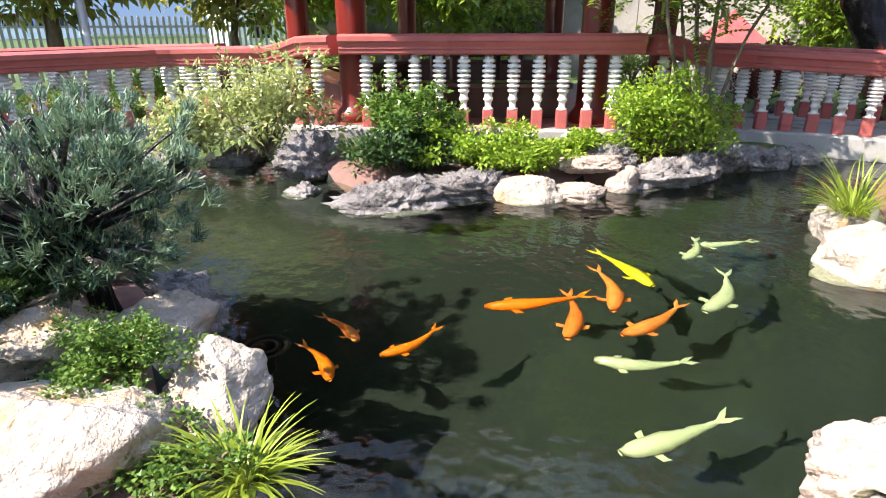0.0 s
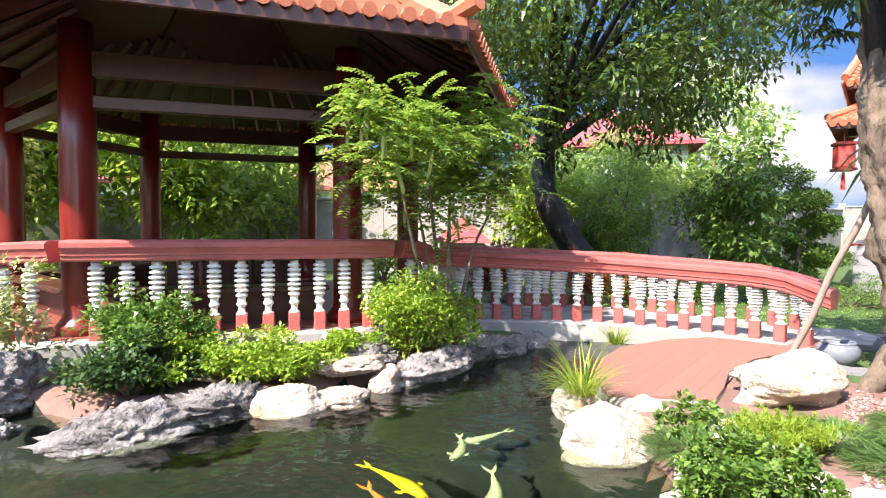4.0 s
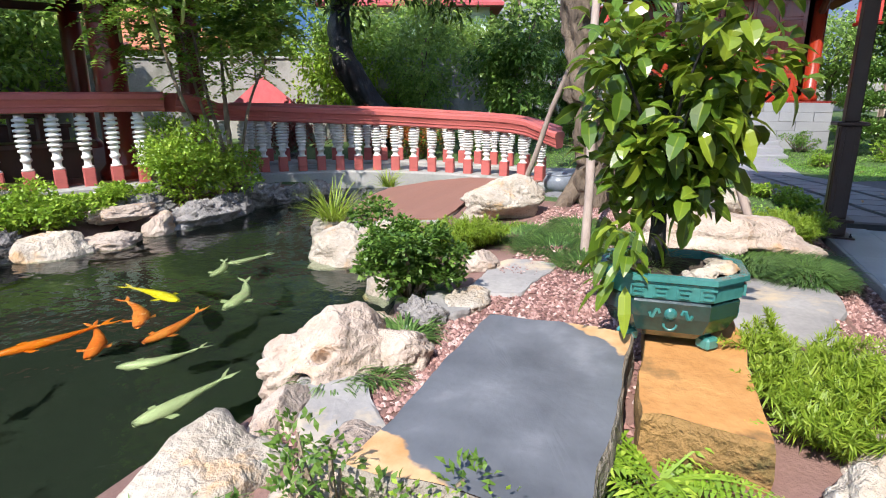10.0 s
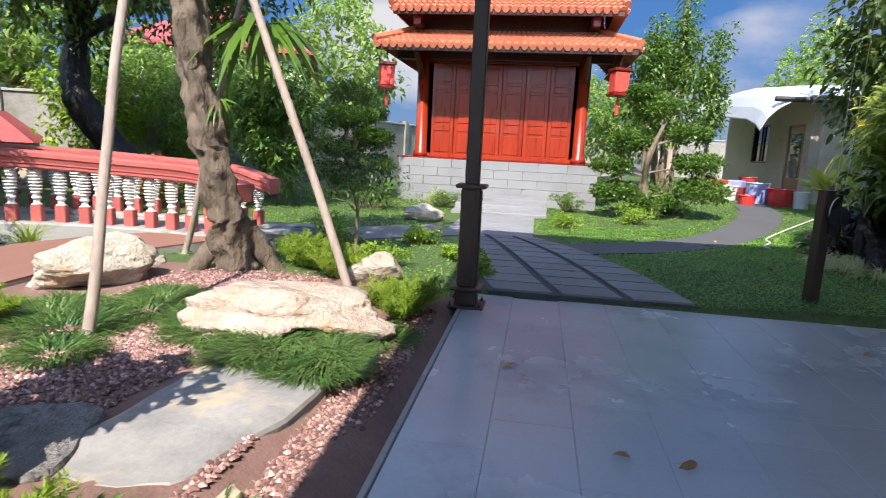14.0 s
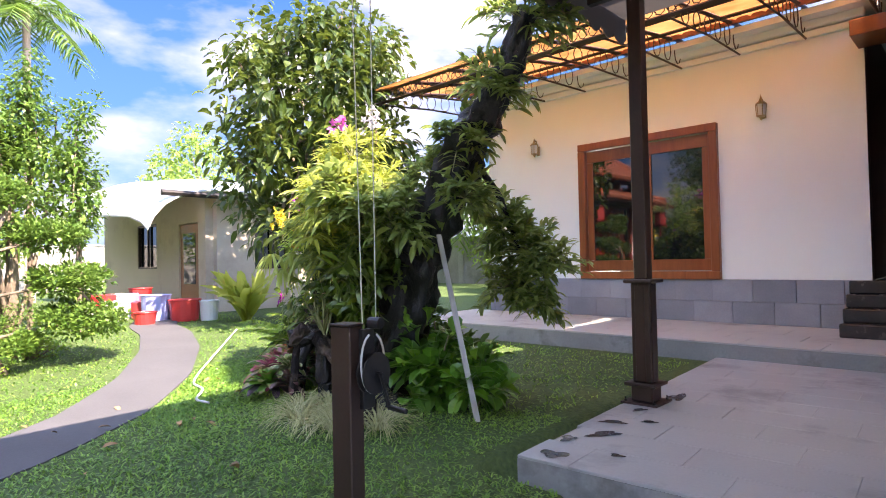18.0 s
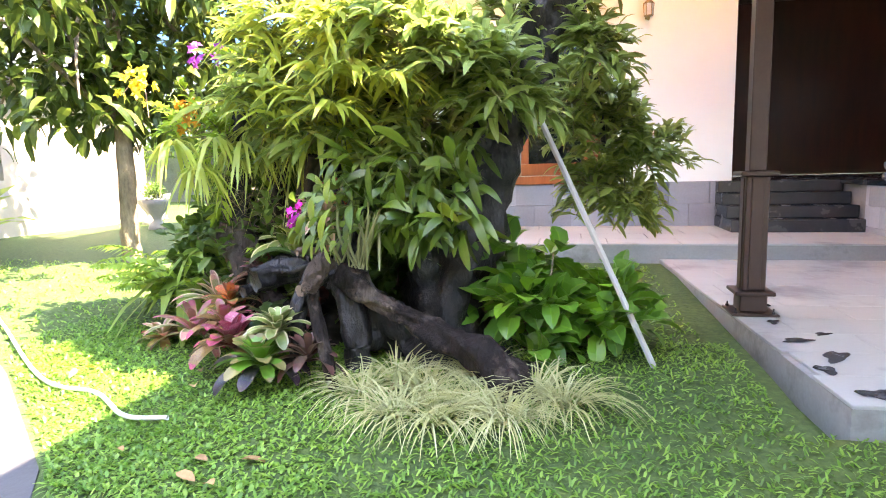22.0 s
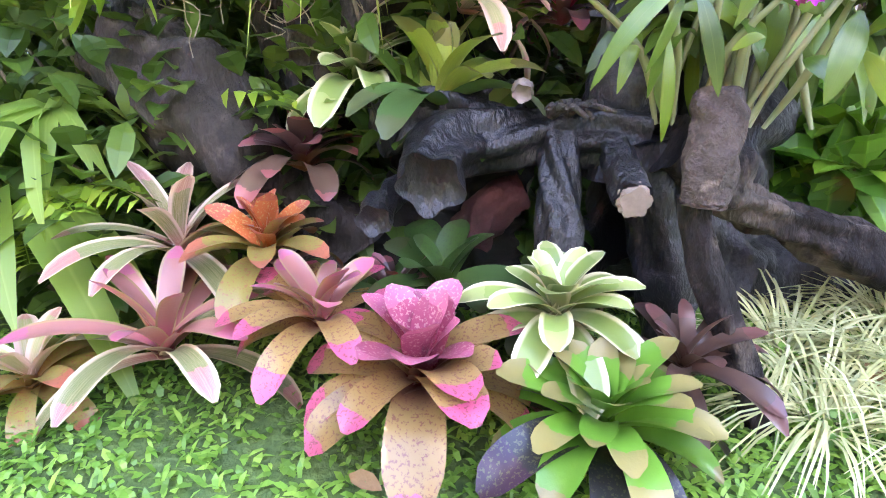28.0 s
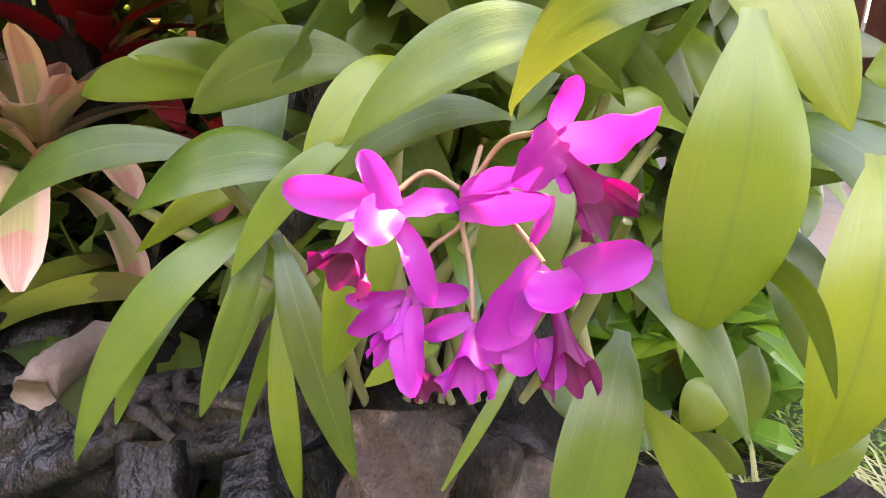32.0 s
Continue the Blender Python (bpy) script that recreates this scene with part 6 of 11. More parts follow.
# ---- stones of the pond bank ----
KINDS = ((ROCK_CREAM, "pale cream limestone rock at the pond bank"), (ROCK_GREY, "dark grey craggy limestone rock at the water's edge"), (ROCK_PINK, "tan and pinkish limestone rock beside the pond"))


def bank_of(first, rows_):
    """Stones of one stretch of bank: place, size, turn, kind of stone and layering."""
    for i, (x, y, z, sx, sy, sz, a, kind_, lay) in enumerate(rows_):
        rock(x, y, z, sx * 1.12, sy * 1.12, sz * (0.9 if kind_ == 1 else 1.0), a, KINDS[kind_][0], KINDS[kind_][1], first + i, strata=max(lay, 0.06) if kind_ == 1 else lay, rough_=0.12 if kind_ == 1 else 0.05)


bank_of(100, [
    (1.75, 5.9, -0.15, 0.85, 0.6, 0.75, 20, 1, 0.05), (1.5, 5.25, -0.2, 0.4, 0.35, 0.4, 60, 1, 0.0), (2.0, 4.45, -0.25, 1.05, 0.6, 0.62, -25, 1, 0.04),
    (2.75, 4.35, -0.2, 1.05, 0.55, 0.6, -30, 1, 0.10), (3.25, 3.98, -0.2, 0.68, 0.45, 0.5, -20, 0, 0.0), (3.95, 4.0, 0.12, 0.75, 0.45, 0.25, -25, 2, 0.04),
    (3.62, 3.78, -0.12, 0.66, 0.4, 0.3, -25, 2, 0.04), (4.25, 3.78, -0.15, 0.45, 0.35, 0.42, 10, 2, 0.0), (4.75, 3.75, -0.2, 1.0, 0.6, 0.6, -10, 1, 0.05),
    (5.3, 3.8, -0.15, 0.75, 0.5, 0.55, 25, 1, 0.03)])
bank_of(110, [
    (5.85, 3.75, -0.15, 0.8, 0.55, 0.6, -15, 1, 0.06), (6.35, 3.65, -0.2, 0.7, 0.5, 0.55, 15, 1, 0.05), (6.85, 3.6, -0.2, 0.6, 0.45, 0.5, -30, 1, 0.04),
    (7.3, 3.75, -0.2, 0.6, 0.45, 0.42, 10, 1, 0.0), (4.45, 4.25, 0.05, 0.7, 0.4, 0.35, -20, 1, 0.0), (3.45, 5.45, 0.2, 0.75, 0.4, 0.3, -35, 0, 0.03),
    (1.2, 6.9, -0.2, 0.7, 0.5, 0.5, 0, 1, 0.03), (0.5, 7.3, -0.2, 0.7, 0.5, 0.45, 20, 1, 0.0), (-0.5, 7.6, -0.2, 0.8, 0.5, 0.5, 10, 1, 0.0),
    (4.05, 4.75, 0.15, 0.6, 0.35, 0.25, -30, 0, 0.0)])
bank_of(120, [
    (5.0, 4.55, 0.12, 0.6, 0.4, 0.35, 0, 1, 0.04), (-0.52, 2.55, 0.05, 0.8, 0.55, 0.46, 15, 0, 0.0), (0.0, 2.72, -0.15, 0.62, 0.45, 0.55, 30, 0, 0.0),
    (0.14, 2.1, -0.15, 0.5, 0.5, 0.52, -20, 0, 0.0), (0.1, 2.95, -0.25, 0.5, 0.6, 0.6, 60, 1, 0.04), (-0.85, 3.5, 0.0, 0.95, 0.6, 0.62, 25, 2, 0.08),
    (-0.4, 3.7, -0.1, 0.8, 0.6, 0.6, -10, 2, 0.04), (0.1, 3.5, -0.25, 0.5, 0.5, 0.5, 0, 1, 0.0), (-0.42, 1.86, 0.0, 1.05, 0.7, 0.46, -15, 0, 0.0),
    (-0.05, 1.45, -0.22, 0.5, 0.4, 0.36, 5, 2, 0.0)])
bank_of(130, [
    (-1.3, 2.7, 0.0, 0.8, 0.6, 0.5, 40, 0, 0.0), (4.14, 1.46, -0.22, 0.98, 0.66, 0.58, -45, 0, 0.0), (4.55, 1.95, -0.05, 0.5, 0.4, 0.38, 10, 0, 0.0),
    (4.75, 1.45, -0.05, 0.65, 0.32, 0.3, -35, 0, 0.0), (3.42, 0.70, -0.2, 0.66, 0.42, 0.44, 0, 0, 0.0), (2.62, 0.44, -0.2, 0.46, 0.34, 0.40, 22, 2, 0.0),
    (1.5, 0.3, -0.12, 0.62, 0.34, 0.4, 14, 2, 0.0), (1.02, 0.28, -0.2, 0.85, 0.5, 0.56, 12, 0, 0.0), (0.62, 0.36, -0.2, 0.55, 0.42, 0.42, 0, 0, 0.0),
    (2.2, 0.12, 0.02, 0.42, 0.34, 0.3, 20, 2, 0.0)])
bank_of(140, [
    (3.0, 0.05, 0.04, 0.55, 0.3, 0.2, -20, 0, 0.0), (3.25, 0.42, 0.05, 0.5, 0.3, 0.22, -30, 0, 0.0), (2.72, 0.22, 0.04, 0.4, 0.25, 0.25, 50, 1, 0.0),
    (3.55, 0.75, 0.04, 0.35, 0.3, 0.28, 0, 0, 0.0), (4.35, 0.75, 0.03, 0.4, 0.3, 0.25, 0, 0, 0.0), (3.75, 0.18, 0.05, 0.35, 0.28, 0.24, 30, 2, 0.0),
    (6.6, 0.62, 0.02, 0.6, 0.35, 0.2, 10, 0, 0.0), (1.15, -0.15, 0.0, 0.7, 0.4, 0.3, 25, 2, 0.0), (1.15, -1.45, -0.02, 0.65, 0.4, 0.36, 10, 0, 0.0),
    (1.85, -1.85, -0.02, 0.38, 0.3, 0.32, 30, 2, 0.0)])
bank_of(150, [
    (1.62, -1.72, -0.02, 0.36, 0.3, 0.34, 0, 0, 0.0), (2.1, -2.12, -0.02, 0.35, 0.25, 0.22, 15, 0, 0.0), (2.45, -2.05, 0.0, 0.3, 0.22, 0.2, 40, 2, 0.0),
    (6.75, -1.75, 0.0, 0.75, 0.4, 0.42, -40, 0, 0.0), (0.6, -1.2, -0.02, 0.6, 0.4, 0.3, 0, 0, 0.0), (0.5, -0.55, 0.0, 0.55, 0.4, 0.28, 30, 2, 0.0),
    (12.4, -1.1, 0.0, 0.95, 0.5, 0.42, 80, 0, 0.0), (8.7, 5.2, 0.0, 0.6, 0.5, 0.5, 0, 1, 0.0)])
rock(1.96, 0.38, -0.1, 0.98, 0.52, 0.56, -32, ROCK_PINK, "cream limestone rock pierced by two dark hollows", 41, dents=(((-0.3, -0.75, 0.62), 0.012, 0.42), ((-0.65, -0.74, 0.08), 0.02, 0.42)), rough_=0.06)
rock(5.75, 0.55, 0.0, 1.45, 0.85, 0.62, -40, ROCK_CREAM, "large yellowish limestone boulder with an undercut", 42, dents=(((-0.8, 0.5, -0.2), 0.06, 0.45),))
rock(5.08, -1.5, -0.08, 1.72, 1.05, 0.62, -80, ROCK_PINK, "long pale boulder with a hollow underside", 43, dents=(((0.42, -0.86, -0.5), 0.09, 0.5), ((-0.45, -0.8, -0.3), 0.03, 0.22)), flat_top=0.72)


def flagstone(x, y, w, d, rz, top, thick, material, label, seed_, name="flagstone"):
    """A flat stone with a broken outline, chipped rim and gently uneven top."""
    r = np.random.default_rng(seed_)
    n = 72
    a = np.linspace(0, 2 * math.pi, n, endpoint=False)
    ring = np.stack([np.cos(a), np.sin(a), np.zeros(n)], -1)
    rad = (np.abs(np.cos(a)) ** 5 + np.abs(np.sin(a)) ** 5) ** -0.2 * (1 + 0.07 * np.sin(3 * a + r.random() * 6) + 0.10 * fbm(ring, 1.6, seed_, 2) + 0.05 * fbm(ring, 6.0, seed_ + 4, 2))
    p = np.stack([np.cos(a) * rad * w / 2, np.sin(a) * rad * d / 2], -1)
    chip = 0.012 * np.abs(fbm(ring, 4.0, seed_ + 7, 2))
    levels = [(0.97, top - thick, 0.0), (1.015, top - thick * 0.6, 0.5), (0.99, top - thick * 0.35, 0.3), (1.0, top - 0.02, 1.0), (0.975, top, 1.0)]
    v = [np.c_[p * s, z - k * chip] for s, z, k in levels]
    for s in (0.88, 0.72, 0.52, 0.28):
        q = p * s
        v.append(np.c_[q, top + 0.012 * fbm(np.c_[q * 3, np.zeros(n)], 1.5, seed_, 3)])
    m = len(v)
    f = [[k * n + i, k * n + (i + 1) % n, (k + 1) * n + (i + 1) % n, (k + 1) * n + i] for k in range(m - 1) for i in range(n)] + [list(range((m - 1) * n, m * n)), list(range(n - 1, -1, -1))]
    return single(name, Geo().add(np.concatenate(v), f), material, label, "stone slab", (x, y, 0), rz)


flagstone(3.68, -1.74, 1.34, 0.74, -4, 0.125, 0.15, FLAT_STONE, "broad pale grey flagstone lying on the gravel", 5)
flagstone(2.98, -1.93, 0.62, 0.42, -20, 0.075, 0.12, FLAT_CREAM, "pale yellowish flat stone against the flagstone", 15)
flagstone(3.22, -1.2, 0.62, 0.5, 20, 0.15, 0.14, ROCK_GREY, "dark grey flat stone beside the glazed pot", 6)
flagstone(3.6, -0.12, 0.85, 0.42, -5, 0.16, 0.12, FLAT_STONE, "grey flat stepping stone in the gravel", 7)
flagstone(1.55, 0.08, 0.95, 0.32, 38, 0.15, 0.14, FLAT_STONE, "long grey flat stone by the slate slab", 8)
flagstone(2.9, 0.12, 0.4, 0.3, 20, 0.17, 0.12, FLAT_STONE, "small grey stepping stone", 9)
flagstone(7.2, 0.0, 0.9, 0.6, 20, 0.1, 0.1, PATH_STONE, "grey flat stone beside the tree", 10)


def stone_bench(x0, x1, y0, y1, top, foot, face, edge_, label, seed_, skew=0.0):
    """A thick squared slab: rough side faces below a smooth top."""
    r = np.random.default_rng(seed_)
    s = thing("stone_slab", label, "stone slab", ((x0 + x1) / 2, (y0 + y1) / 2, foot), skew)
    w, d, h = x1 - x0, y1 - y0, top - foot
    nx, ny, nz = 22, 12, 6
    edge_pts = [(-w / 2 + w * i / nx, -d / 2) for i in range(nx)] + [(w / 2, -d / 2 + d * i / ny) for i in range(ny)] + [(w / 2 - w * i / nx, d / 2) for i in range(nx)] + [(-w / 2, d / 2 - d * i / ny) for i in range(ny)]
    e = np.array(edge_pts)
    m = len(e)
    lvl = np.linspace(0, h - 0.02, nz)
    v = []
    for z in lvl:
        out = 1 + 0.085 * fbm(np.c_[e * 4, np.full(m, z * 6)], 1.2, seed_, 3) / max(w, d)
        v.append(np.c_[e * out[:, None], np.full(m, z)])
    v.append(np.c_[v[-1][:, :2] * 0.975, np.full(m, h)])
    g = Geo().add(np.concatenate(v), [[k * m + i, k * m + (i + 1) % m, (k + 1) * m + (i + 1) % m, (k + 1) * m + i] for k in range(nz) for i in range(m)] + [list(range(m - 1, -1, -1))])
    part("block", g, edge_, s, "rough broken stone sides")
    ring = v[-1][:, :2]
    g = Geo()
    vv = np.concatenate([np.c_[ring * k, np.full(m, h) + 0.004 * fbm(np.c_[ring * k, np.zeros(m)], 5, seed_)] for k in (1.0, 0.8, 0.5, 0.2)])
    g.add(vv, [[k * m + i, k * m + (i + 1) % m, (k + 1) * m + (i + 1) % m, (k + 1) * m + i] for k in range(3) for i in range(m)] + [list(range(3 * m, 4 * m))])
    part("top_face", g, face, s)
    return s


def slate_top():
    """Dark slate with an ochre broken rim at its ends."""
    m, n, l, p = nodes_of("slate_with_ochre_rim")
    c = n.new("ShaderNodeTexCoord")
    sep = n.new("ShaderNodeSeparateXYZ")
    l.new(c.outputs["Object"], sep.inputs[0])
    wob = noise_of(n, l, 4, 4)

    def lean(kx, ky):
        a = n.new("ShaderNodeMath")
        a.operation = "MULTIPLY"
        a.inputs[1].default_value = kx
        b = n.new("ShaderNodeMath")
        b.operation = "MULTIPLY_ADD"
        b.inputs[1].default_value = ky
        l.new(sep.outputs[0], a.inputs[0])
        l.new(sep.outputs[1], b.inputs[0])
        l.new(a.outputs[0], b.inputs[2])
        return b.outputs[0]

    top = n.new("ShaderNodeMath")
    top.operation = "MAXIMUM"
    l.new(lean(1.0, -0.75), top.inputs[0])
    l.new(lean(-1.0, 0.5), top.inputs[1])
    add = n.new("ShaderNodeMath")
    add.operation = "MULTIPLY_ADD"
    add.inputs[1].default_value = 0.3
    l.new(wob, add.inputs[0])
    l.new(top.outputs[0], add.inputs[2])
    slate = ramp_of(n, l, noise_of(n, l, 3, 5), [(0.3, (0.075, 0.082, 0.095)), (0.58, (0.13, 0.14, 0.158)), (0.74, (0.21, 0.22, 0.24))])
    ochre = ramp_of(n, l, noise_of(n, l, 9, 5), [(0.3, (0.42, 0.22, 0.08)), (0.7, (0.62, 0.42, 0.24))])
    mask = ramp_of(n, l, add.outputs[0], [(0.80, (0, 0, 0)), (0.815, (1, 1, 1))])
    l.new(blend(n, l, mask, slate, ochre), p.inputs["Base Color"])
    p.inputs["Roughness"].default_value = 0.5
    bump_of(n, l, p, noise_of(n, l, 25, 4), 0.2, 0.01)
    return m


stone_bench(1.02, 2.38, -0.97, -0.26, 0.345, 0.05, slate_top(), SLATE_SIDE, "thick slab of dark slate with ochre broken edges", 3, -2)
stone_bench(1.66, 2.85, -1.44, -1.02, 0.306, 0.05, OCHRE_STONE, OCHRE_SIDE, "thick ochre sandstone block under the glazed pot", 4, 1)


# ---- the glazed pot with its broad-leaved tree ----
def glazed_pot():
    p = thing("glazed_pot", "turquoise and dark green glazed stoneware planter with relief", "planter", (2.5, -1.11, 0.308), 3)
    p.scale = (0.88, 0.88, 0.93)
    w, d, c = 0.56, 0.66, 0.15

    def ring(s, z, cc=1.0):
        a, b, k = w / 2 * s, d / 2 * s, c * s * cc
        return [(-a + k, -b, z), (a - k, -b, z), (a, -b + k, z), (a, b - k, z), (a - k, b, z), (-a + k, b, z), (-a, b - k, z), (-a, -b + k, z)]

    def rings(levels):
        v = [q for s, z in levels for q in ring(s, z)]
        f = [[k * 8 + i, k * 8 + (i + 1) % 8, (k + 1) * 8 + (i + 1) % 8, (k + 1) * 8 + i] for k in range(len(levels) - 1) for i in range(8)]
        return v, f

    part("body", Geo().add(*rings([(0.68, 0.05), (0.84, 0.09), (0.96, 0.17), (0.97, 0.24), (0.94, 0.255)])), GLAZE, p, "dark green brown glazed body")
    part("rim", Geo().add(*rings([(0.94, 0.255), (0.985, 0.26), (0.985, 0.335), (1.05, 0.345), (1.05, 0.37), (0.93, 0.372), (0.90, 0.31)])), GLAZE_EDGE, p, "turquoise rim")
    for k, (x, y) in enumerate(((-1, -1), (1, -1), (1, 1), (-1, 1))):
        part("foot", Geo().box(x * 0.15, y * 0.19, 0, 0.085, 0.085, 0.06, 45, 0.012), GLAZE_EDGE, p)
    for side_ in range(4):
        ang = side_ * 90
        span = (d if side_ % 2 else w) - 2 * c + 0.06
        out = (w if side_ % 2 else d) / 2
        n = int(span / 0.09)
        for i in range(n):
            x = -span / 2 + (i + 0.5) * span / n
            for bx, bz, bw, bh in ((0, 0.062, 0.07, 0.008), (0, 0.018, 0.045, 0.008), (-0.034, 0.04, 0.008, 0.05), (0.022, 0.03, 0.008, 0.03), (0, 0.04, 0.04, 0.008)):
                part("key_fret", Geo().box(x + bx, -out * 0.99 - 0.004, 0.258 + bz - bh / 2, bw, 0.012, bh), GLAZE_EDGE, p).matrix_basis = pose(0, 0, 0, 0, 0, ang)
        boss = Geo().lathe([(0, 0.016), (0.016, 0.015), (0.026, 0.008), (0.032, 0)], 12)
        part("boss", boss, GLAZE_EDGE, p, "raised mask boss").matrix_basis = pose(0, 0, 0, 0, 0, ang) @ pose(0, -out * 0.955, 0.19, 90)
        for s in (-1, 1):
            part("boss_scroll", Geo().tube([(s * (0.05 + 0.03 * t), -out * 0.965, 0.19 + 0.022 * math.sin(4 * t)) for t in np.linspace(0, 1.6, 7)], 0.009, 5), GLAZE_EDGE, p).matrix_basis = pose(0, 0, 0, 0, 0, ang)
        part("ring_handle", Geo().tube([(0.03 * math.cos(t), -out * 0.965 - 0.012, 0.145 + 0.028 * math.sin(t)) for t in np.linspace(math.pi, 2 * math.pi, 8)], 0.006, 5), GLAZE_EDGE, p).matrix_basis = pose(0, 0, 0, 0, 0, ang)
    g = Geo().add(ring(0.905, 0.33), [list(range(8))])
    part("soil", g, SOIL, p)


glazed_pot()
for i, (x, y, w, h, a) in enumerate(((2.46, -1.32, 0.24, 0.06, 10), (2.40, -1.25, 0.16, 0.06, 60), (2.60, -1.32, 0.18, 0.05, 30), (2.35, -1.18, 0.1, 0.05, 0))):
    rock(x, y, 0.612 + 0.02 * (i == 0), w, w * 0.7, h, a, ROCK_CREAM, "flat white stone lying in the planter", 300 + i, name="planter_stone", group="stones in the planter")
pt = thing("potted_tree", "broad-leaved potted tree with glossy yellow-green leaves", "potted tree", (2.54, -1.04, 0.61))
g = Geo().tube([(0, 0, 0), (0.01, 0.0, 0.2), (-0.02, 0.02, 0.5), (0.02, 0.0, 0.9), (0.0, 0.0, 1.2)], [0.045, 0.036, 0.03, 0.024, 0.01], 10)
ends = crown_points(84, 0.37, 0.38, 0.54, 0.4, 2.0, 0.45) + (0, 0, 0.74)
ends = ends[ends[:, 2] > 0.2]
stems_to(g, (0, 0, 0.3), ends[::4], 0.014, 0.004)
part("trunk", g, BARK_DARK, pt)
g = Geo()
clumps(g, ends, 0.12, 15, 0.105, 0.074, "oval", 0.35, 0.2)
low = np.array([(-0.22, 0.12, 0.1), (-0.2, 0.1, 0.22), (-0.24, 0.14, 0.02), (-0.15, 0.2, 0.25)])
clumps(g, low, 0.09, 12, 0.115, 0.055, "oval", 0.6, -0.3)
part("foliage", g, L_CITRUS, pt)
tuft("planter_grass", 2.55, -0.98, 260, 0.12, 0.006, 0.14, L_MONDO, "dark mondo grass growing in the planter", z=0.61)


# ---- pine bonsai on the left bank ----
def pine(x, y, z):
    p = thing("bonsai_pine", "spreading bonsai pine with blue-green needles", "pine", (x, y, z))
    g = Geo().tube([(0.1, 0, -0.1), (0.05, -0.02, 0.2), (-0.08, 0.03, 0.42), (0.0, 0.05, 0.7), (-0.05, 0.0, 1.0)], [0.075, 0.065, 0.055, 0.04, 0.02], 10)
    c = crown_points(330, 0.82, 0.7, 0.56, 0.3, 4.0, 0.4) + (-0.04, 0, 0.62)
    c = c[c[:, 2] > 0.12]
    stems_to(g, (-0.05, 0.03, 0.4), c[::3], 0.022, 0.006, 0.1)
    part("trunk", g, BARK_DARK, p)
    d = on_ball(len(c) * 64)
    d = unit(d + np.repeat(unit(c - (0, 0, 0.2)), 64, 0) * 1.0 + (0, 0, 0.35))
    pos = np.repeat(c, 64, 0) + 0.02 * rng.normal(size=d.shape)
    part("needles", leaves(Geo(), pos, d, 0.045 + 0.035 * rng.random(len(d)), 0.0075, "needle", 0.05, 0.0), L_PINE, p)


pine(-0.3, 3.02, 0.12)

# ---- shrubs, tufts and ground cover round the pond ----
shrub("variegated_shrub", 1.45, 6.35, 0.75, 0.55, 0.95, L_YELLOW, "pale variegated yellow-green shrub against the balustrade", 70, 34, (0.075, 0.022), "small", 0.2)
shrub("variegated_shrub", 0.75, 6.75, 0.55, 0.45, 0.7, L_YELLOW, "low pale variegated shrub by the far bank", 45, 30, (0.07, 0.022), "small", 0.15)
shrub("dark_shrub", 2.72, 5.45, 0.6, 0.45, 0.74, L_MID, "dense dark green shrub before the balustrade", 70, 34, (0.06, 0.028), "small", 0.25)
shrub("dark_shrub", 2.35, 5.0, 0.6, 0.4, 0.5, L_DARK, "low dark green shrub above the grey rocks", 60, 34, (0.055, 0.024), "small", 0.15)
for x, y, r, h in ((3.1, 4.65, 0.42, 0.34), (3.55, 4.35, 0.38, 0.32), (2.9, 5.1, 0.34, 0.36), (4.35, 4.45, 0.3, 0.3), (3.3, 4.45, 0.35, 0.3)):
    shrub("low_shrub", x, y, r, r * 0.75, h, L_BRIGHT, "low clipped bright green shrub among the rocks", 50, 34, (0.042, 0.022), "small", 0.16, group="low shrubs on the far bank")
shrub("azalea_bush", 5.08, 4.2, 0.56, 0.46, 0.84, L_BRIGHT, "full bright green bush at the pavilion corner", 95, 40, (0.05, 0.022), "small", 0.18)
shrub("azalea_bush", 5.75, 4.1, 0.36, 0.3, 0.45, L_BRIGHT, "small bright green bush on grey rocks", 45, 36, (0.045, 0.02), "small", 0.22)
L_BOX = leafy("dark_boxwood_leaf", (0.02, 0.07, 0.012), (0.06, 0.15, 0.02), (0.2, 0.32, 0.05))
shrub("boxwood_shrub", 2.95, 0.40, 0.25, 0.25, 0.54, L_BOX, "layered dark green shrub at the water's edge", 95, 44, (0.036, 0.02), "small", 0.13)
shrub("creeping_shrub", -0.16, 2.22, 0.34, 0.26, 0.22, L_MID, "creeping small-leaved plant between pale boulders", 60, 34, (0.022, 0.012), "small", 0.2)
shrub("creeping_shrub", -0.75, 2.45, 0.55, 0.45, 0.22, L_DARK, "dark creeping juniper under the pine", 60, 40, (0.03, 0.008), "needle", 0.1)
for x, y, r in ((-0.66, 2.62, 0.26), (-0.5, 2.9, 0.26), (-0.75, 3.12, 0.3), (-0.72, 2.2, 0.2)):
    shrub("creeping_shrub", x, y, r, r * 0.85, 0.2, L_DARK, "dark creeping juniper spread over the pale boulders", 44, 40, (0.03, 0.008), "needle", 0.36)
shrub("creeping_shrub", -0.05, 1.62, 0.26, 0.22, 0.22, L_MID, "small-leaved creeping plant by the water", 26, 30, (0.022, 0.012), "small", 0.08)
shrub("flowering_shrub", 9.6, 5.9, 0.7, 0.6, 0.75, L_RED, "dark red-leaved shrub behind the bridge", 50, 30, (0.06, 0.03), "small", 0.3)
shrub("flowering_shrub", 11.4, 4.2, 0.8, 0.7, 0.8, leafy("orange_red_flower_mix", (0.05, 0.12, 0.02), (0.3, 0.12, 0.02), (0.62, 0.1, 0.03)), "round shrub dotted with orange-red flowers", 60, 34, (0.04, 0.03), "small", 0.15)
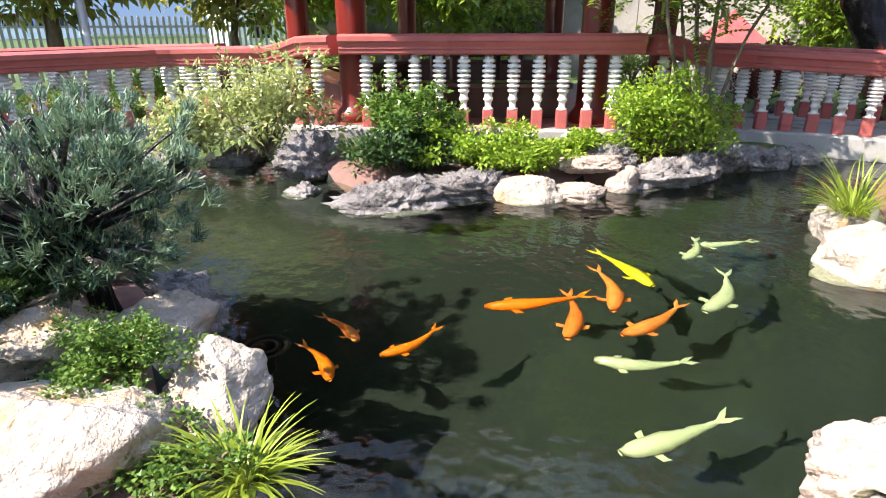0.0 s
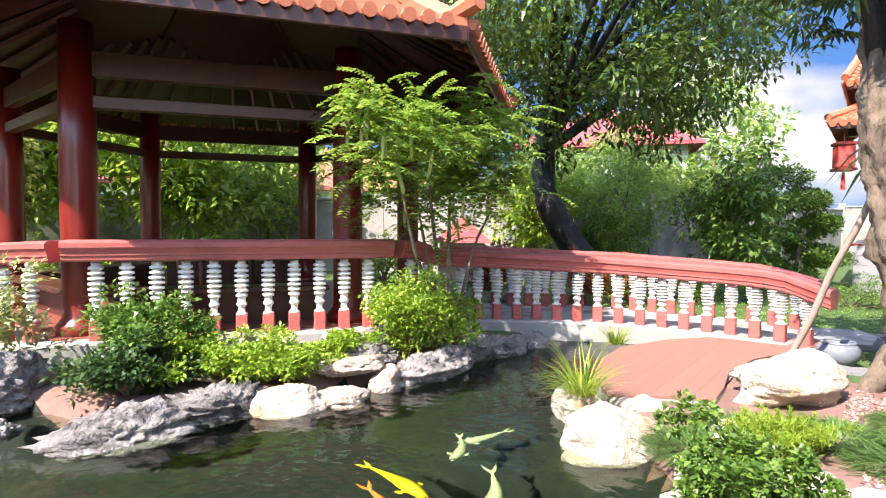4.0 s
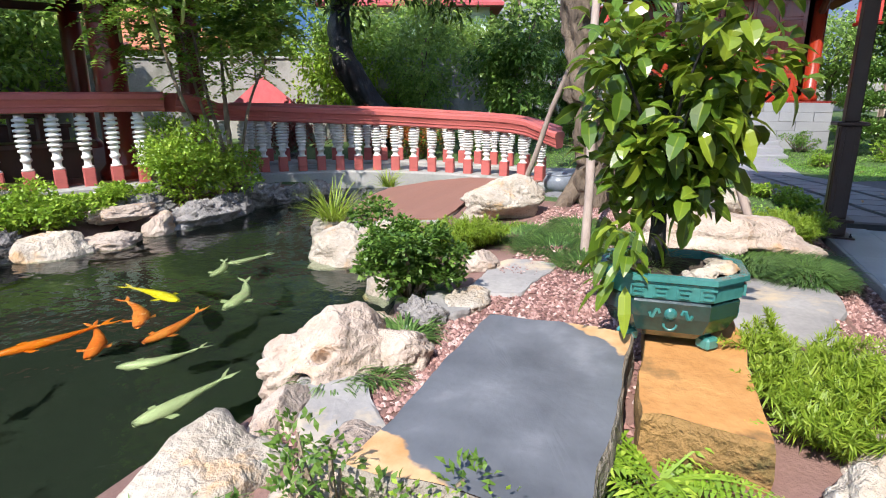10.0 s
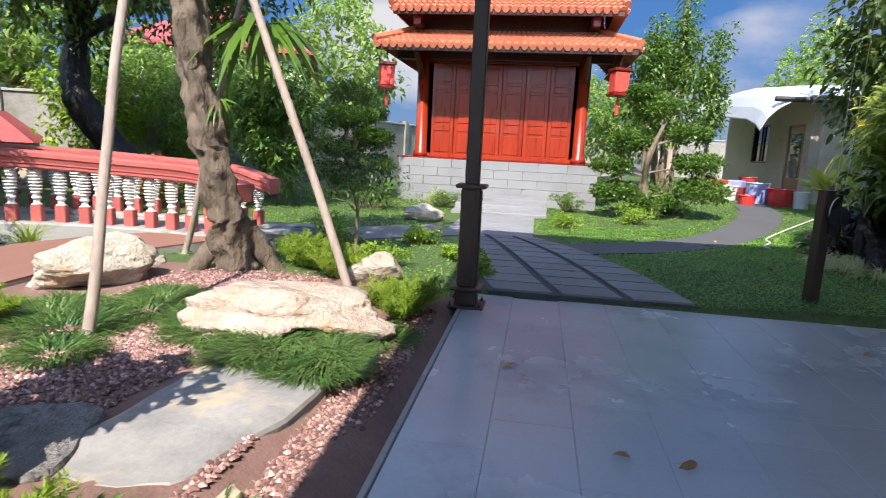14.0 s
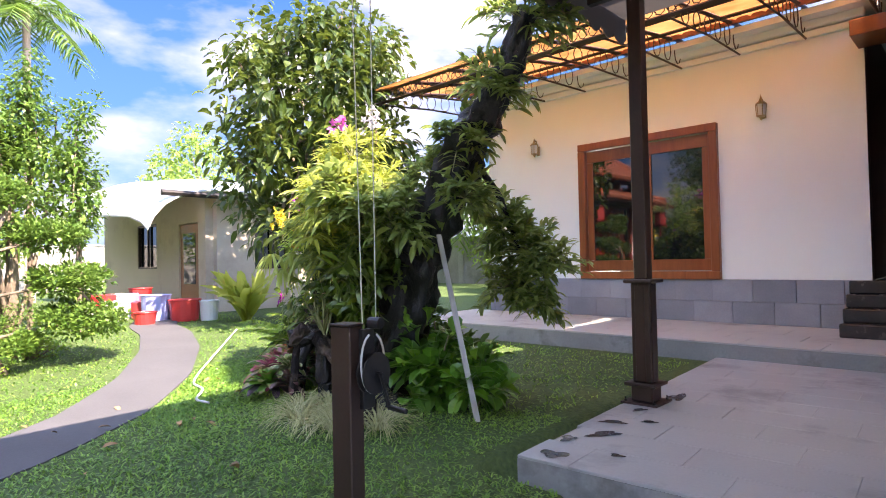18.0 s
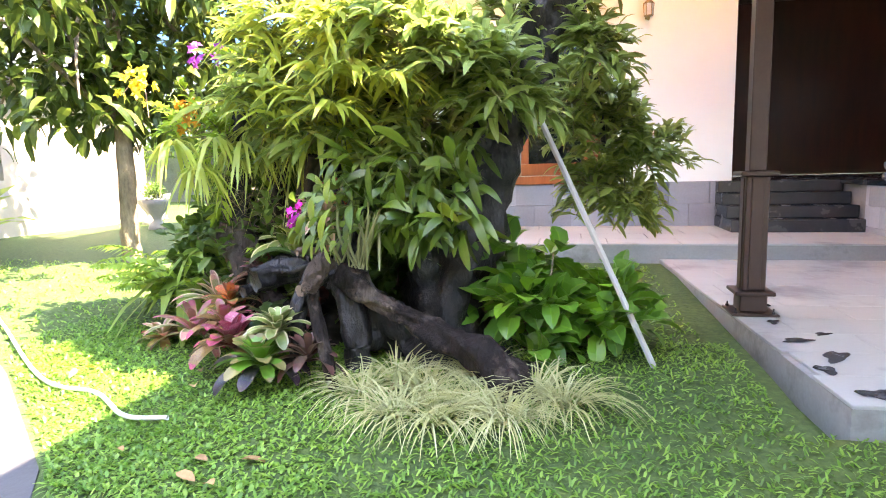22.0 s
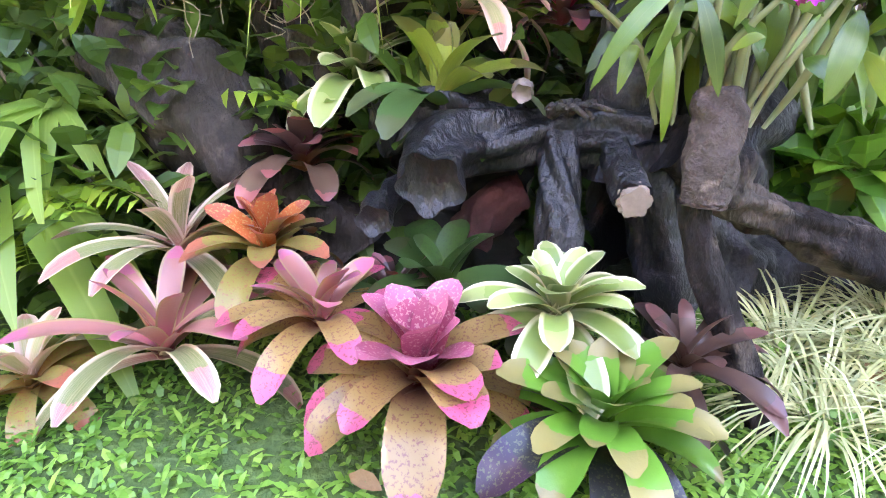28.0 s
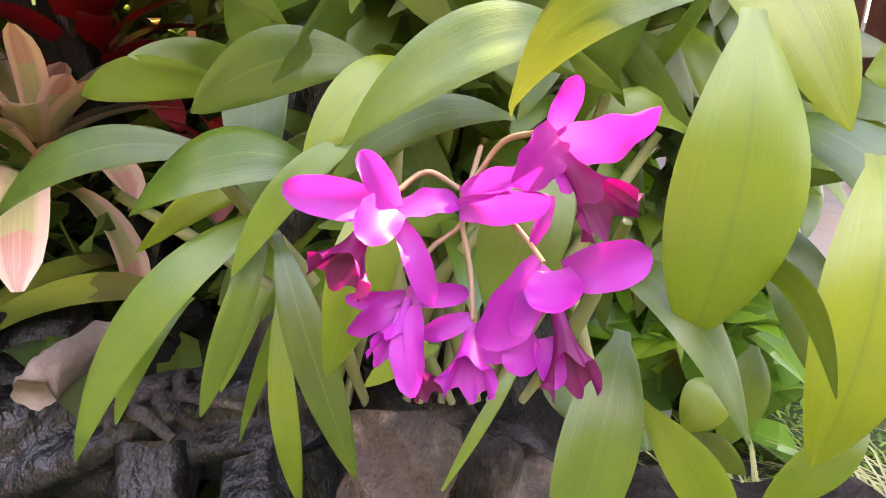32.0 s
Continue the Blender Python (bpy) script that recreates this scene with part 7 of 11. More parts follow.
blade_tuft(0.12, 1.50, 130, 0.31, 0.014, 0.06, L_GRASS, "arching bright yellow-green grass tuft by the water", z=0.1)
blade_tuft(4.47, 1.86, 170, 0.46, 0.012, 0.11, L_GRASS, "arching yellow-green grass tuft on a pale rock", z=0.22)
blade_tuft(7.1, 2.55, 110, 0.34, 0.012, 0.10, L_GRASS, "yellow-green grass tuft beside the bridge", z=0.12)
for x, y, r in ((4.75, -1.2, 0.3), (4.5, -1.62, 0.3), (4.5, -2.1, 0.25), (5.5, -0.3, 0.25), (5.0, -0.95, 0.25), (2.62, -1.9, 0.2), (4.55, -0.25, 0.34), (4.1, -0.55, 0.2), (4.9, 0.15, 0.35), (5.1, -0.45, 0.32), (4.7, -1.75, 0.42), (4.35, -2.05, 0.25), (5.2, -2.15, 0.3), (4.05, 0.85, 0.3), (4.6, 0.7, 0.3), (3.0, 0.32, 0.12), (2.45, 0.2, 0.13), (1.85, 0.3, 0.12), (1.95, 0.15, 0.1), (0.75, 0.2, 0.14), (2.45, -1.9, 0.2), (2.7, -2.12, 0.2), (2.95, -2.2, 0.14), (1.35, -0.95, 0.12), (1.3, -1.3, 0.14), (0.55, -0.9, 0.15)):
    tuft("mondo_grass", x, y, int(950 * (r / 0.3) ** 1.6) + 80, 0.16, 0.010, r, L_MONDO, "dark green mondo grass patch among the stones", group="mondo grass patches", droop=1.1, upright=0.7, seg=4)
for x, y, n, h in ((4.15, 0.5, 60, 0.3), (4.45, 0.4, 45, 0.28), (2.25, -1.68, 40, 0.3), (2.0, -1.76, 30, 0.26), (2.55, -1.66, 24, 0.3), (7.0, -1.0, 55, 0.42), (7.4, -0.75, 50, 0.4), (6.75, -1.35, 40, 0.36), (5.75, -2.2, 40, 0.36), (6.1, -2.25, 36, 0.34)):
    feather("feathery_fern", x, y, n, h, L_FERN, "bright feathery fern in the gravel bed", group="feathery ferns")
fern("sword_fern", 1.62, -1.12, 34, 0.42, 0.05, L_BRIGHT, "sword fern with green leaflets between the slabs", z=0.1)
fern("sword_fern", 1.25, -1.22, 26, 0.4, 0.05, L_BRIGHT, "sword fern with green leaflets between the slabs", z=0.08)
fern("sword_fern", 0.75, -0.25, 30, 0.42, 0.035, L_MID, "fine-leaved fern at the end of the slate slab", z=0.08)
shrub("wispy_shrub", 0.75, -0.62, 0.34, 0.3, 0.5, L_BRIGHT, "wispy light green shrub at the slab's end", 50, 24, (0.022, 0.009), "small", 0.06, 0.1)
shrub("wispy_shrub", 0.95, -0.3, 0.28, 0.3, 0.42, L_MID, "wispy light green shrub at the slab's end", 26, 20, (0.035, 0.012), "small", 0.06, 0.1)


# ---- loose reddish gravel ----
def gravel():
    spots = np.array([(3.2, -0.65, 1.5, 0.65), (4.6, -0.95, 0.9, 0.4), (2.2, -0.05, 0.7, 0.35), (6.1, -0.7, 0.7, 0.6), (3.6, -2.2, 1.8, 0.18), (1.6, 0.2, 0.5, 0.2), (4.9, -2.35, 1.2, 0.15), (5.6, -0.35, 0.8, 0.5)])
    n = 21000
    k = rng.choice(len(spots), n, p=np.array([0.32, 0.14, 0.1, 0.1, 0.12, 0.05, 0.07, 0.1]))
    x = spots[k, 0] + spots[k, 2] * (rng.random(n) - 0.5) * 2 * np.sqrt(rng.random(n))
    y = spots[k, 1] + spots[k, 3] * (rng.random(n) - 0.5) * 2
    z = ground_z(x, y)
    size = 0.009 + 0.011 * rng.random(n)
    base = np.array([(1, 0, 0), (0, 1, 0), (-1, 0, 0), (0, -1, 0), (0, 0, 1), (0, 0, -1)], float)
    v = base[None] * (0.7 + 0.6 * rng.random((n, 6, 1))) * size[:, None, None] * np.array((1, 1, 0.7))
    a = rng.random(n) * 6.28
    c, s = np.cos(a)[:, None], np.sin(a)[:, None]
    v = np.stack([v[..., 0] * c - v[..., 1] * s, v[..., 0] * s + v[..., 1] * c, v[..., 2]], -1) + np.stack([x, y, z + size * 0.4], -1)[:, None]
    tri = np.array([(0, 1, 4), (1, 2, 4), (2, 3, 4), (3, 0, 4), (1, 0, 5), (2, 1, 5), (3, 2, 5), (0, 3, 5)])
    f = (np.arange(n) * 6)[:, None, None] + tri[None]
    m, nn, l, p = nodes_of("reddish_lava_gravel")
    geo = nn.new("ShaderNodeNewGeometry")
    l.new(ramp_of(nn, l, geo.outputs["Random Per Island"], [(0.0, (0.11, 0.055, 0.05)), (0.5, (0.26, 0.14, 0.12)), (0.9, (0.42, 0.27, 0.24)), (1.0, (0.5, 0.4, 0.36))]), p.inputs["Base Color"])
    p.inputs["Roughness"].default_value = 0.9
    single("gravel", Geo().add(v.reshape(-1, 3), f.reshape(-1, 3)), m, "loose reddish lava gravel between the stones", "gravel", kind="stuff")


gravel()


# ---- koi ----
def koi(x, y, heading, length, material, label, bend=0.25, z=-0.105):
    k = thing("koi", label, "fish", (x, y, z), heading, group="koi in the pond")
    t = np.linspace(0, 1, 14)
    L = length
    cx = (t - 0.5) * L
    cy = bend * L * 0.3 * np.sin(t * 3.4)
    r = L * 0.098 * np.where(t < 0.6, 0.16 + 0.84 * (t / 0.6) ** 1.1, np.sqrt(np.clip(1 - ((t - 0.6) / 0.42) ** 2, 0, 1))) + 0.003
    part("body", Geo().tube(np.stack([cx, cy, 0 * t], -1), r, 10, squash=0.95), material, k, smooth=True)
    e, d = np.array((cx[0], cy[0], 0)), np.array((cx[0] - cx[2], cy[0] - cy[2], 0))
    d /= np.linalg.norm(d)
    s = np.array((-d[1], d[0], 0))
    g = Geo()
    for q in (-1, 1):
        tip = e + d * L * 0.24 + s * q * L * 0.085 + (0, 0, 0.01)
        g.add([e - d * 0.02 * L, e + d * 0.09 * L, tip, e + d * 0.1 * L + s * q * L * 0.065], [[0, 1, 2, 3]])
    part("tail_fin", g, material, k)
    for q in (-1, 1):
        i = 10
        a = np.array((cx[i], cy[i] + q * r[i] * 0.8, -0.01))
        part("side_fin", Geo().add([a, a + (-0.03 * L, q * 0.10 * L, 0), a + (-0.12 * L, q * 0.11 * L, 0), a + (-0.07 * L, 0, 0)], [[0, 1, 2, 3]]), material, k)


KOI = [surface("orange_koi", (0.85, 0.13, 0.005), (0.9, 0.24, 0.01), 6, 40, 0.35, bump=0.05, spread=0.05), surface("orange_white_koi", (0.85, 0.12, 0.01), (0.88, 0.32, 0.08), 7, 60, 0.35, bump=0.05, spread=0.05),
       surface("yellow_koi", (0.75, 0.55, 0.01), (0.9, 0.72, 0.03), 6, 40, 0.35, bump=0.05, spread=0.05), surface("pale_koi", (0.4, 0.42, 0.24), (0.6, 0.6, 0.4), 6, 40, 0.35, bump=0.05, spread=0.05)]
KOI_LABEL = ("deep orange koi below the water surface", "orange and white koi in the pond", "bright yellow koi in the pond", "pale cream koi in the pond")


def shoal(rows_):
    for x, y, a, L, kind_ in rows_:
        koi(x, y, a, L, KOI[kind_], KOI_LABEL[kind_], 0.08 + 0.22 * rng.random(), -0.05 - 0.07 * rng.random() - 0.10 * (kind_ == 3))


shoal([(1.92, 2.28, 163, 0.57, 0), (2.77, 2.35, -100, 0.55, 2), (2.02, 2.06, -132, 0.5, 1), (2.43, 2.18, -125, 0.55, 1), (2.35, 1.77, -172, 0.5, 1), (3.5, 2.41, -152, 0.43, 3), (3.07, 1.87, -154, 0.6, 3), (1.08, 2.23, -166, 0.35, 0)])
shoal([(0.63, 2.31, -89, 0.34, 0), (1.72, 1.1, 172, 0.5, 3), (0.85, 2.56, -80, 0.32, 1), (2.05, 1.58, 146, 0.42, 3), (3.83, 2.41, 159, 0.44, 3)])


# ---- the old stump with its orchids and bromeliads ----
def path_curve(points, n=24):
    """Smooth line through a few points."""
    p = np.asarray(points, float)
    q = np.concatenate([[2 * p[0] - p[1]], p, [2 * p[-1] - p[-2]]])
    out = []
    for i in range(len(p) - 1):
        a, b, c, d = q[i:i + 4]
        t = np.linspace(0, 1, max(2, n // (len(p) - 1)), endpoint=False)[:, None]
        out.append(0.5 * (2 * b + (c - a) * t + (2 * a - 5 * b + 4 * c - d) * t ** 2 + (3 * b - a - 3 * c + d) * t ** 3))
    return np.concatenate(out + [p[-1:]])


def gnarl(points, r0, r1, seed_, n=72, seg=40, lump=0.16, rough=1.0):
    """A knotty limb: a tube with ridges and swellings."""
    p = path_curve(points, n)
    g = Geo().tube(p, np.linspace(r0, r1, len(p)), seg)
    v = g.v[0]
    c = np.repeat(p, seg, 0)
    d = v - c
    a = np.tile(np.linspace(0, 2 * np.pi, seg, endpoint=False), len(p))
    s = np.repeat(np.linspace(0, 1, len(p)), seg)
    k = 1 + lump * fbm(v, 4.0, seed_, 3) + rough * (0.24 * fbm(v, 9.0, seed_ + 1, 2) + 0.14 * fbm(v, 24.0, seed_ + 2, 3)) + 0.13 * np.sin(a * 5 + 6 * fbm(np.stack([s * 4, s * 0, s * 0], -1), 1.0, seed_, 2))
    g.v[0] = c + d * k[:, None]
    return g


SCAR = surface("pale_cut_wood", (0.12, 0.085, 0.065), (0.30, 0.22, 0.18), 9, 40, 0.8, bump=0.4, spread=0.0)
BARK_BROWN = surface("brown_furrowed_wood", (0.012, 0.009, 0.008), (0.07, 0.05, 0.042), 4.2, 20, 0.85, bump=1.0, spread=0.1, stain=(0.18, 0.135, 0.11), stretch=(1.4, 1.4, 0.5), distance=0.03)
BARK_ROOT = surface("dark_brown_root", (0.006, 0.005, 0.005), (0.034, 0.026, 0.023), 4.2, 20, 0.75, bump=1.0, spread=0.1, stain=(0.15, 0.115, 0.095), stretch=(1.4, 1.4, 0.5), distance=0.03, spec=0.15)
BARK_SCAR = surface("peeled_brown_knot", (0.022, 0.014, 0.011), (0.10, 0.064, 0.048), 8, 26, 0.8, bump=1.0, spread=0.0, stain=(0.32, 0.23, 0.18), distance=0.03)
ROT = surface("reddish_rotten_wood", (0.03, 0.008, 0.006), (0.09, 0.02, 0.016), 6, 30, 0.9, bump=0.8, spread=0.0)
# near-black on purpose: the stump cavity's shade is put into this colour
CAVITY_DARK = surface("cavity_shade_tone", (0.008, 0.007, 0.006), (0.02, 0.016, 0.013), 6, 30, 0.9, bump=0.8, spread=0.0)

stump = thing("tree_stump", "dark gnarled old stump leaning over the lawn", "tree stump", (0, 0, 0))
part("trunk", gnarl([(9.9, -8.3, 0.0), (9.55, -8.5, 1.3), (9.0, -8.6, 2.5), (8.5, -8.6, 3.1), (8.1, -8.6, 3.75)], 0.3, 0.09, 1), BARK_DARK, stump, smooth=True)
part("log", gnarl([(10.33, -7.92, 0.74), (10.55, -8.0, 0.735), (10.74, -8.06, 0.725), (10.87, -8.0, 0.715), (10.95, -7.85, 0.685)], 0.085, 0.082, 2, lump=0.2, rough=0.4), BARK_DARK, stump, smooth=True)
part("stub", gnarl([(10.80, -8.08, 0.66), (10.94, -8.06, 0.62), (11.04, -7.97, 0.60), (11.07, -7.90, 0.59)], 0.05, 0.042, 17, 24, 20, 0.3, 0.5), BARK_DARK, stump, smooth=True)
part("log", gnarl([(10.98, -8.20, 0.74), (10.85, -8.22, 0.76), (10.6, -8.2, 0.78)], 0.07, 0.09, 18, lump=0.3, rough=0.5), BARK_DARK, stump, smooth=True)
part("root", gnarl([(10.34, -7.84, 0.72), (10.2, -7.82, 0.65), (10.02, -7.8, 0.55), (9.7, -7.72, 0.42), (9.42, -7.62, 0.34), (9.25, -7.55, 0.22), (9.15, -7.5, 0.02)], 0.085, 0.085, 3, lump=0.45, rough=1.1), BARK_ROOT, stump, smooth=True)
# added dark fill for the shaded gap below the main root
part("root", gnarl([(10.3, -8.1, 0.42), (9.9, -8.08, 0.26), (9.5, -8.0, 0.14), (9.1, -7.9, 0.0)], 0.17, 0.12, 23, lump=0.4, rough=0.9), BARK_DARK, stump, smooth=True)
part("root", gnarl([(10.42, -7.62, 0.68), (10.38, -7.57, 0.5), (10.30, -7.5, 0.3), (10.22, -7.44, 0.05)], 0.03, 0.034, 4, lump=0.3, rough=0.6), BARK_ROOT, stump, smooth=True)
part("root", gnarl([(10.56, -7.96, 0.74), (10.60, -7.88, 0.62), (10.62, -7.80, 0.45), (10.62, -7.76, 0.1)], 0.055, 0.055, 5, rough=0.5), BARK_DARK, stump, smooth=True)
part("root", gnarl([(10.34, -7.90, 0.74), (10.25, -7.86, 0.4), (10.2, -7.8, 0.02)], 0.085, 0.08, 19, lump=0.3, rough=0.5), BARK_DARK, stump, smooth=True)
part("limb", gnarl([(10.5, -8.5, 0.4), (10.58, -8.55, 1.0), (10.62, -8.6, 1.5), (10.6, -8.7, 2.2)], 0.11, 0.06, 6, lump=0.3), BARK_DARK, stump, smooth=True)
part("limb", gnarl([(11.1, -8.48, 0.25), (11.30, -8.56, 0.60), (11.47, -8.62, 0.78), (11.62, -8.67, 0.90), (11.68, -8.69, 0.93)], 0.20, 0.14, 7, lump=0.2, rough=0.5), BARK_BROWN, stump, "brown furrowed broken limb", smooth=True)
part("limb", gnarl([(11.45, -8.72, 0.3), (11.62, -8.78, 0.95), (11.6, -8.8, 1.4), (11.45, -8.85, 2.1)], 0.13, 0.09, 20, lump=0.3), BARK_DARK, stump, smooth=True)
part("limb", gnarl([(11.0, -8.6, 0.5), (11.15, -8.66, 0.95), (11.2, -8.7, 1.3), (11.1, -8.75, 1.9)], 0.09, 0.07, 21, lump=0.3), BARK_BROWN, stump, smooth=True)
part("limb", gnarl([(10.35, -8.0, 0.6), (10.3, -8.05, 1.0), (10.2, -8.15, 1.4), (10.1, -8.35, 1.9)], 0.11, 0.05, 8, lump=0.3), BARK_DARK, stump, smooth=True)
part("hollow", gnarl([(10.72, -8.35, 0.02), (10.7, -8.38, 0.4), (10.6, -8.4, 0.8)], 0.22, 0.16, 9, lump=0.35), CAVITY_DARK, stump, "near-black core in place of the shaded cavity", smooth=True)
part("rotten_core", gnarl([(10.74, -8.14, 0.42), (10.66, -8.12, 0.52), (10.58, -8.10, 0.56)], 0.07, 0.06, 22, 16, 20, 0.3), ROT, stump, "reddish rotten heartwood", smooth=True)
part("stub", gnarl([(10.45, -7.86, 0.72), (10.49, -7.76, 0.68), (10.52, -7.68, 0.655)], 0.05, 0.042, 10, 16, 22, 0.2, 0.4), BARK_DARK, stump, smooth=True)
part("cut_face", gnarl([(10.517, -7.685, 0.655), (10.525, -7.662, 0.652)], 0.043, 0.038, 11, 4, 26, 0.4, 0.5), SCAR, stump, "pale sawn face")
part("knot", gnarl([(10.34, -7.68, 0.86), (10.365, -7.645, 0.82), (10.395, -7.605, 0.76), (10.425, -7.575, 0.69), (10.43, -7.57, 0.665)], 0.05, 0.042, 12, 30, 34, 0.4, 0.9), BARK_SCAR, stump, "brown knot with bark peeled to pale wood", smooth=True)
part("stub", gnarl([(10.60, -8.1, 0.84), (10.66, -7.99, 0.86), (10.68, -7.95, 0.855)], 0.026, 0.022, 14, 12, 16, 0.2, 0.3), SCAR, stump, "short pale broken twig end", smooth=True)
for k in range(10):
    a = np.array((10.55 + 0.05 * math.sin(k * 2.1), -7.98 + 0.03 * math.cos(k * 1.7), 0.80))
    part("twig", gnarl([a, a + (0.02 * math.sin(k), 0.06, 0.03), a + (0.05 * math.sin(k * 1.3), 0.10, 0.02 + 0.02 * math.cos(k))], 0.012, 0.006, 80 + k, 8, 8, 0.1, 0.3), BARK_BROWN, stump, smooth=True)

lath = Geo()
lath.box(0, 0, 0, 0.05, 0.022, 1.86, bev=0.003)
ob = single("wooden_lath", lath, GREY_SLIP, "weathered grey lath leaning against the stump", "lath")
ob.matrix_basis = look((8.38, -8.08, 0.1), (9.14, -8.43, 1.78)) @ Matrix.Rotation(radians(180), 4, "X")

pts = path_curve([(10.94, -6.92, 0.125), (11.2, -6.91, 0.125), (11.6, -7.15, 0.125), (12.15, -7.3, 0.125), (13.5, -8.2, 0.12), (15.6, -9.6, 0.12)], 40)
pts[:, 2] = ground_z(pts[:, 0], pts[:, 1]) + 0.035
single("garden_hose", Geo().tube(pts, 0.013, 8), HOSE, "white garden hose lying across the grass", "hose", smooth=True)


def striped(name, base, mid, tip, edge_=None, edge_w=0.12, speck=None, rough=0.3, stripe=0.0, through_=0.18):
    """Strap leaf coloured from foot to tip, with a margin, lengthwise stripes and specks."""
    m, n, l, p = nodes_of(name)
    uv = n.new("ShaderNodeUVMap")
    sep = n.new("ShaderNodeSeparateXYZ")
    l.new(uv.outputs[0], sep.inputs[0])
    info = n.new("ShaderNodeObjectInfo")
    shift = n.new("ShaderNodeMath")
    shift.operation = "MULTIPLY_ADD"
    shift.inputs[1].default_value = 0.22
    l.new(info.outputs["Random"], shift.inputs[0])
    l.new(sep.outputs[1], shift.inputs[2])
    wob = n.new("ShaderNodeMath")
    wob.operation = "MULTIPLY_ADD"
    wob.inputs[1].default_value = 0.18
    l.new(noise_of(n, l, 22, 4), wob.inputs[0])
    l.new(shift.outputs[0], wob.inputs[2])
    tone = ramp_of(n, l, wob.outputs[0], [(0.2, base), (0.55, mid), (1.06, mid), (1.36, tip)])
    off = n.new("ShaderNodeMath")
    off.operation = "SUBTRACT"
    off.inputs[1].default_value = 0.5
    ab = n.new("ShaderNodeMath")
    ab.operation = "ABSOLUTE"
    l.new(sep.outputs[0], off.inputs[0])
    l.new(off.outputs[0], ab.inputs[0])
    if stripe:
        fine = noise_of(n, l, 6.0, 3, 0.7, (9.0, 0.25, 1.0), "UV")
        tone = blend(n, l, ramp_of(n, l, fine, [(0.45, (0, 0, 0)), (0.6, (stripe, stripe, stripe))]), tone, edge_ or tip)
    if edge_:
        tone = blend(n, l, ramp_of(n, l, ab.outputs[0], [(0.5 - edge_w, (0, 0, 0)), (0.5 - edge_w * 0.55, (1, 1, 1))]), tone, edge_)
    if speck:
        s = noise_of(n, l, 130, 3, 0.7)
        tone = blend(n, l, ramp_of(n, l, s, [(0.55, (0, 0, 0)), (0.60, (0.8, 0.8, 0.8))]), tone, speck)
    hsv = n.new("ShaderNodeHueSaturation")
    mr = n.new("ShaderNodeMapRange")
    mr.inputs[3].default_value, mr.inputs[4].default_value = 0.72, 1.2
    l.new(info.outputs["Random"], mr.inputs[0])
    l.new(mr.outputs[0], hsv.inputs["Value"])
    l.new(tone, hsv.inputs["Color"])
    l.new(hsv.outputs[0], p.inputs["Base Color"])
    p.inputs["Roughness"].default_value = rough
    bump_of(n, l, p, noise_of(n, l, 90, 3), 0.12, 0.004)
    thin = n.new("ShaderNodeBsdfTranslucent")
    l.new(hsv.outputs[0], thin.inputs[0])
    mix = n.new("ShaderNodeMixShader")
    mix.inputs[0].default_value = through_
    l.new(p.outputs[0], mix.inputs[1])
    l.new(thin.outputs[0], mix.inputs[2])
    l.new(mix.outputs[0], n["Material Output"].inputs[0])
    return m


def strap_mesh(name, length, width, rise, droop, channel=0.35, wave=0.0, taper=0.6, material=None, seed_=0):
    """One arching leaf that starts at the origin and heads along x."""
    na, nb = 12, 5
    t = np.linspace(0, 1, na)
    ang = rise - droop * t ** 1.3
    step = length / (na - 1)
    x = np.r_[0, np.cumsum(np.cos(ang[1:]) * step)]
    z = np.r_[0, np.cumsum(np.sin(ang[1:]) * step)]
    w = width * 0.5 * (taper + (1.02 - taper) * np.sin(np.clip(t * 1.45, 0, 1) * math.pi / 2)) * np.where(t > 0.72, np.sqrt(np.clip(1 - ((t - 0.72) / 0.285) ** 2, 0.0004, 1)), 1)
    v, uv = [], []
    for i in range(na):
        nx, nz = -math.sin(ang[i]), math.cos(ang[i])
        for j in range(nb):
            s = -1 + 2 * j / (nb - 1)
            lift = channel * w[i] * s * s * (1 - 0.6 * t[i]) + wave * w[i] * abs(s) * math.sin(t[i] * 17 + s + seed_)
            v.append((x[i] + nx * lift, s * w[i], z[i] + nz * lift))
            uv.append(((s + 1) / 2, t[i]))
    f = [[i * nb + j, i * nb + j + 1, (i + 1) * nb + j + 1, (i + 1) * nb + j] for i in range(na - 1) for j in range(nb - 1)]
    me = Geo().add(v, f, uv).mesh(name, True)
    me.materials.append(material)
    return me


def rosette(label, x, y, z, across, inner, outer, n=22, width=0.05, tilt=(0, 0), wave=0.0, rise=1.0, drop=0.0, split=0.4):
    """Bromeliad: rings of strap leaves round a cup, steep within and lying flatter without."""
    s = thing("bromeliad", label, "bromeliad", (x, y, z), group="bromeliads on and below the stump")
    s.matrix_basis = pose(x, y, z, tilt[0], tilt[1], 360 * rng.random())
    R = across * 0.64
    sets = []
    for k in range(5):
        f = k / 4
        sets.append(strap_mesh("leaf", R * (0.62 + 0.45 * f), width * (1.1 + 0.35 * f), rise * (1.25 - 0.62 * f), 0.55 + 0.95 * f, 0.4, wave, material=(inner if k < 5 * split - 0.01 else outer), seed_=k))
    n = int(n * 1.75)
    for i in range(n):
        f = i / (n - 1)
        me = sets[min(4, int(f * 5))]
        ob = part("leaf", me, inner if f < split else outer, s)
        ob.matrix_basis = pose(0, 0, 0.02 - 0.05 * f - drop * f, 7 * rng.normal(), 7 * rng.normal() + 10 * f, i * 137.5 + 9 * rng.normal()) @ Matrix.Diagonal((*([0.88 + 0.26 * rng.random()] * 3), 1))
    return s


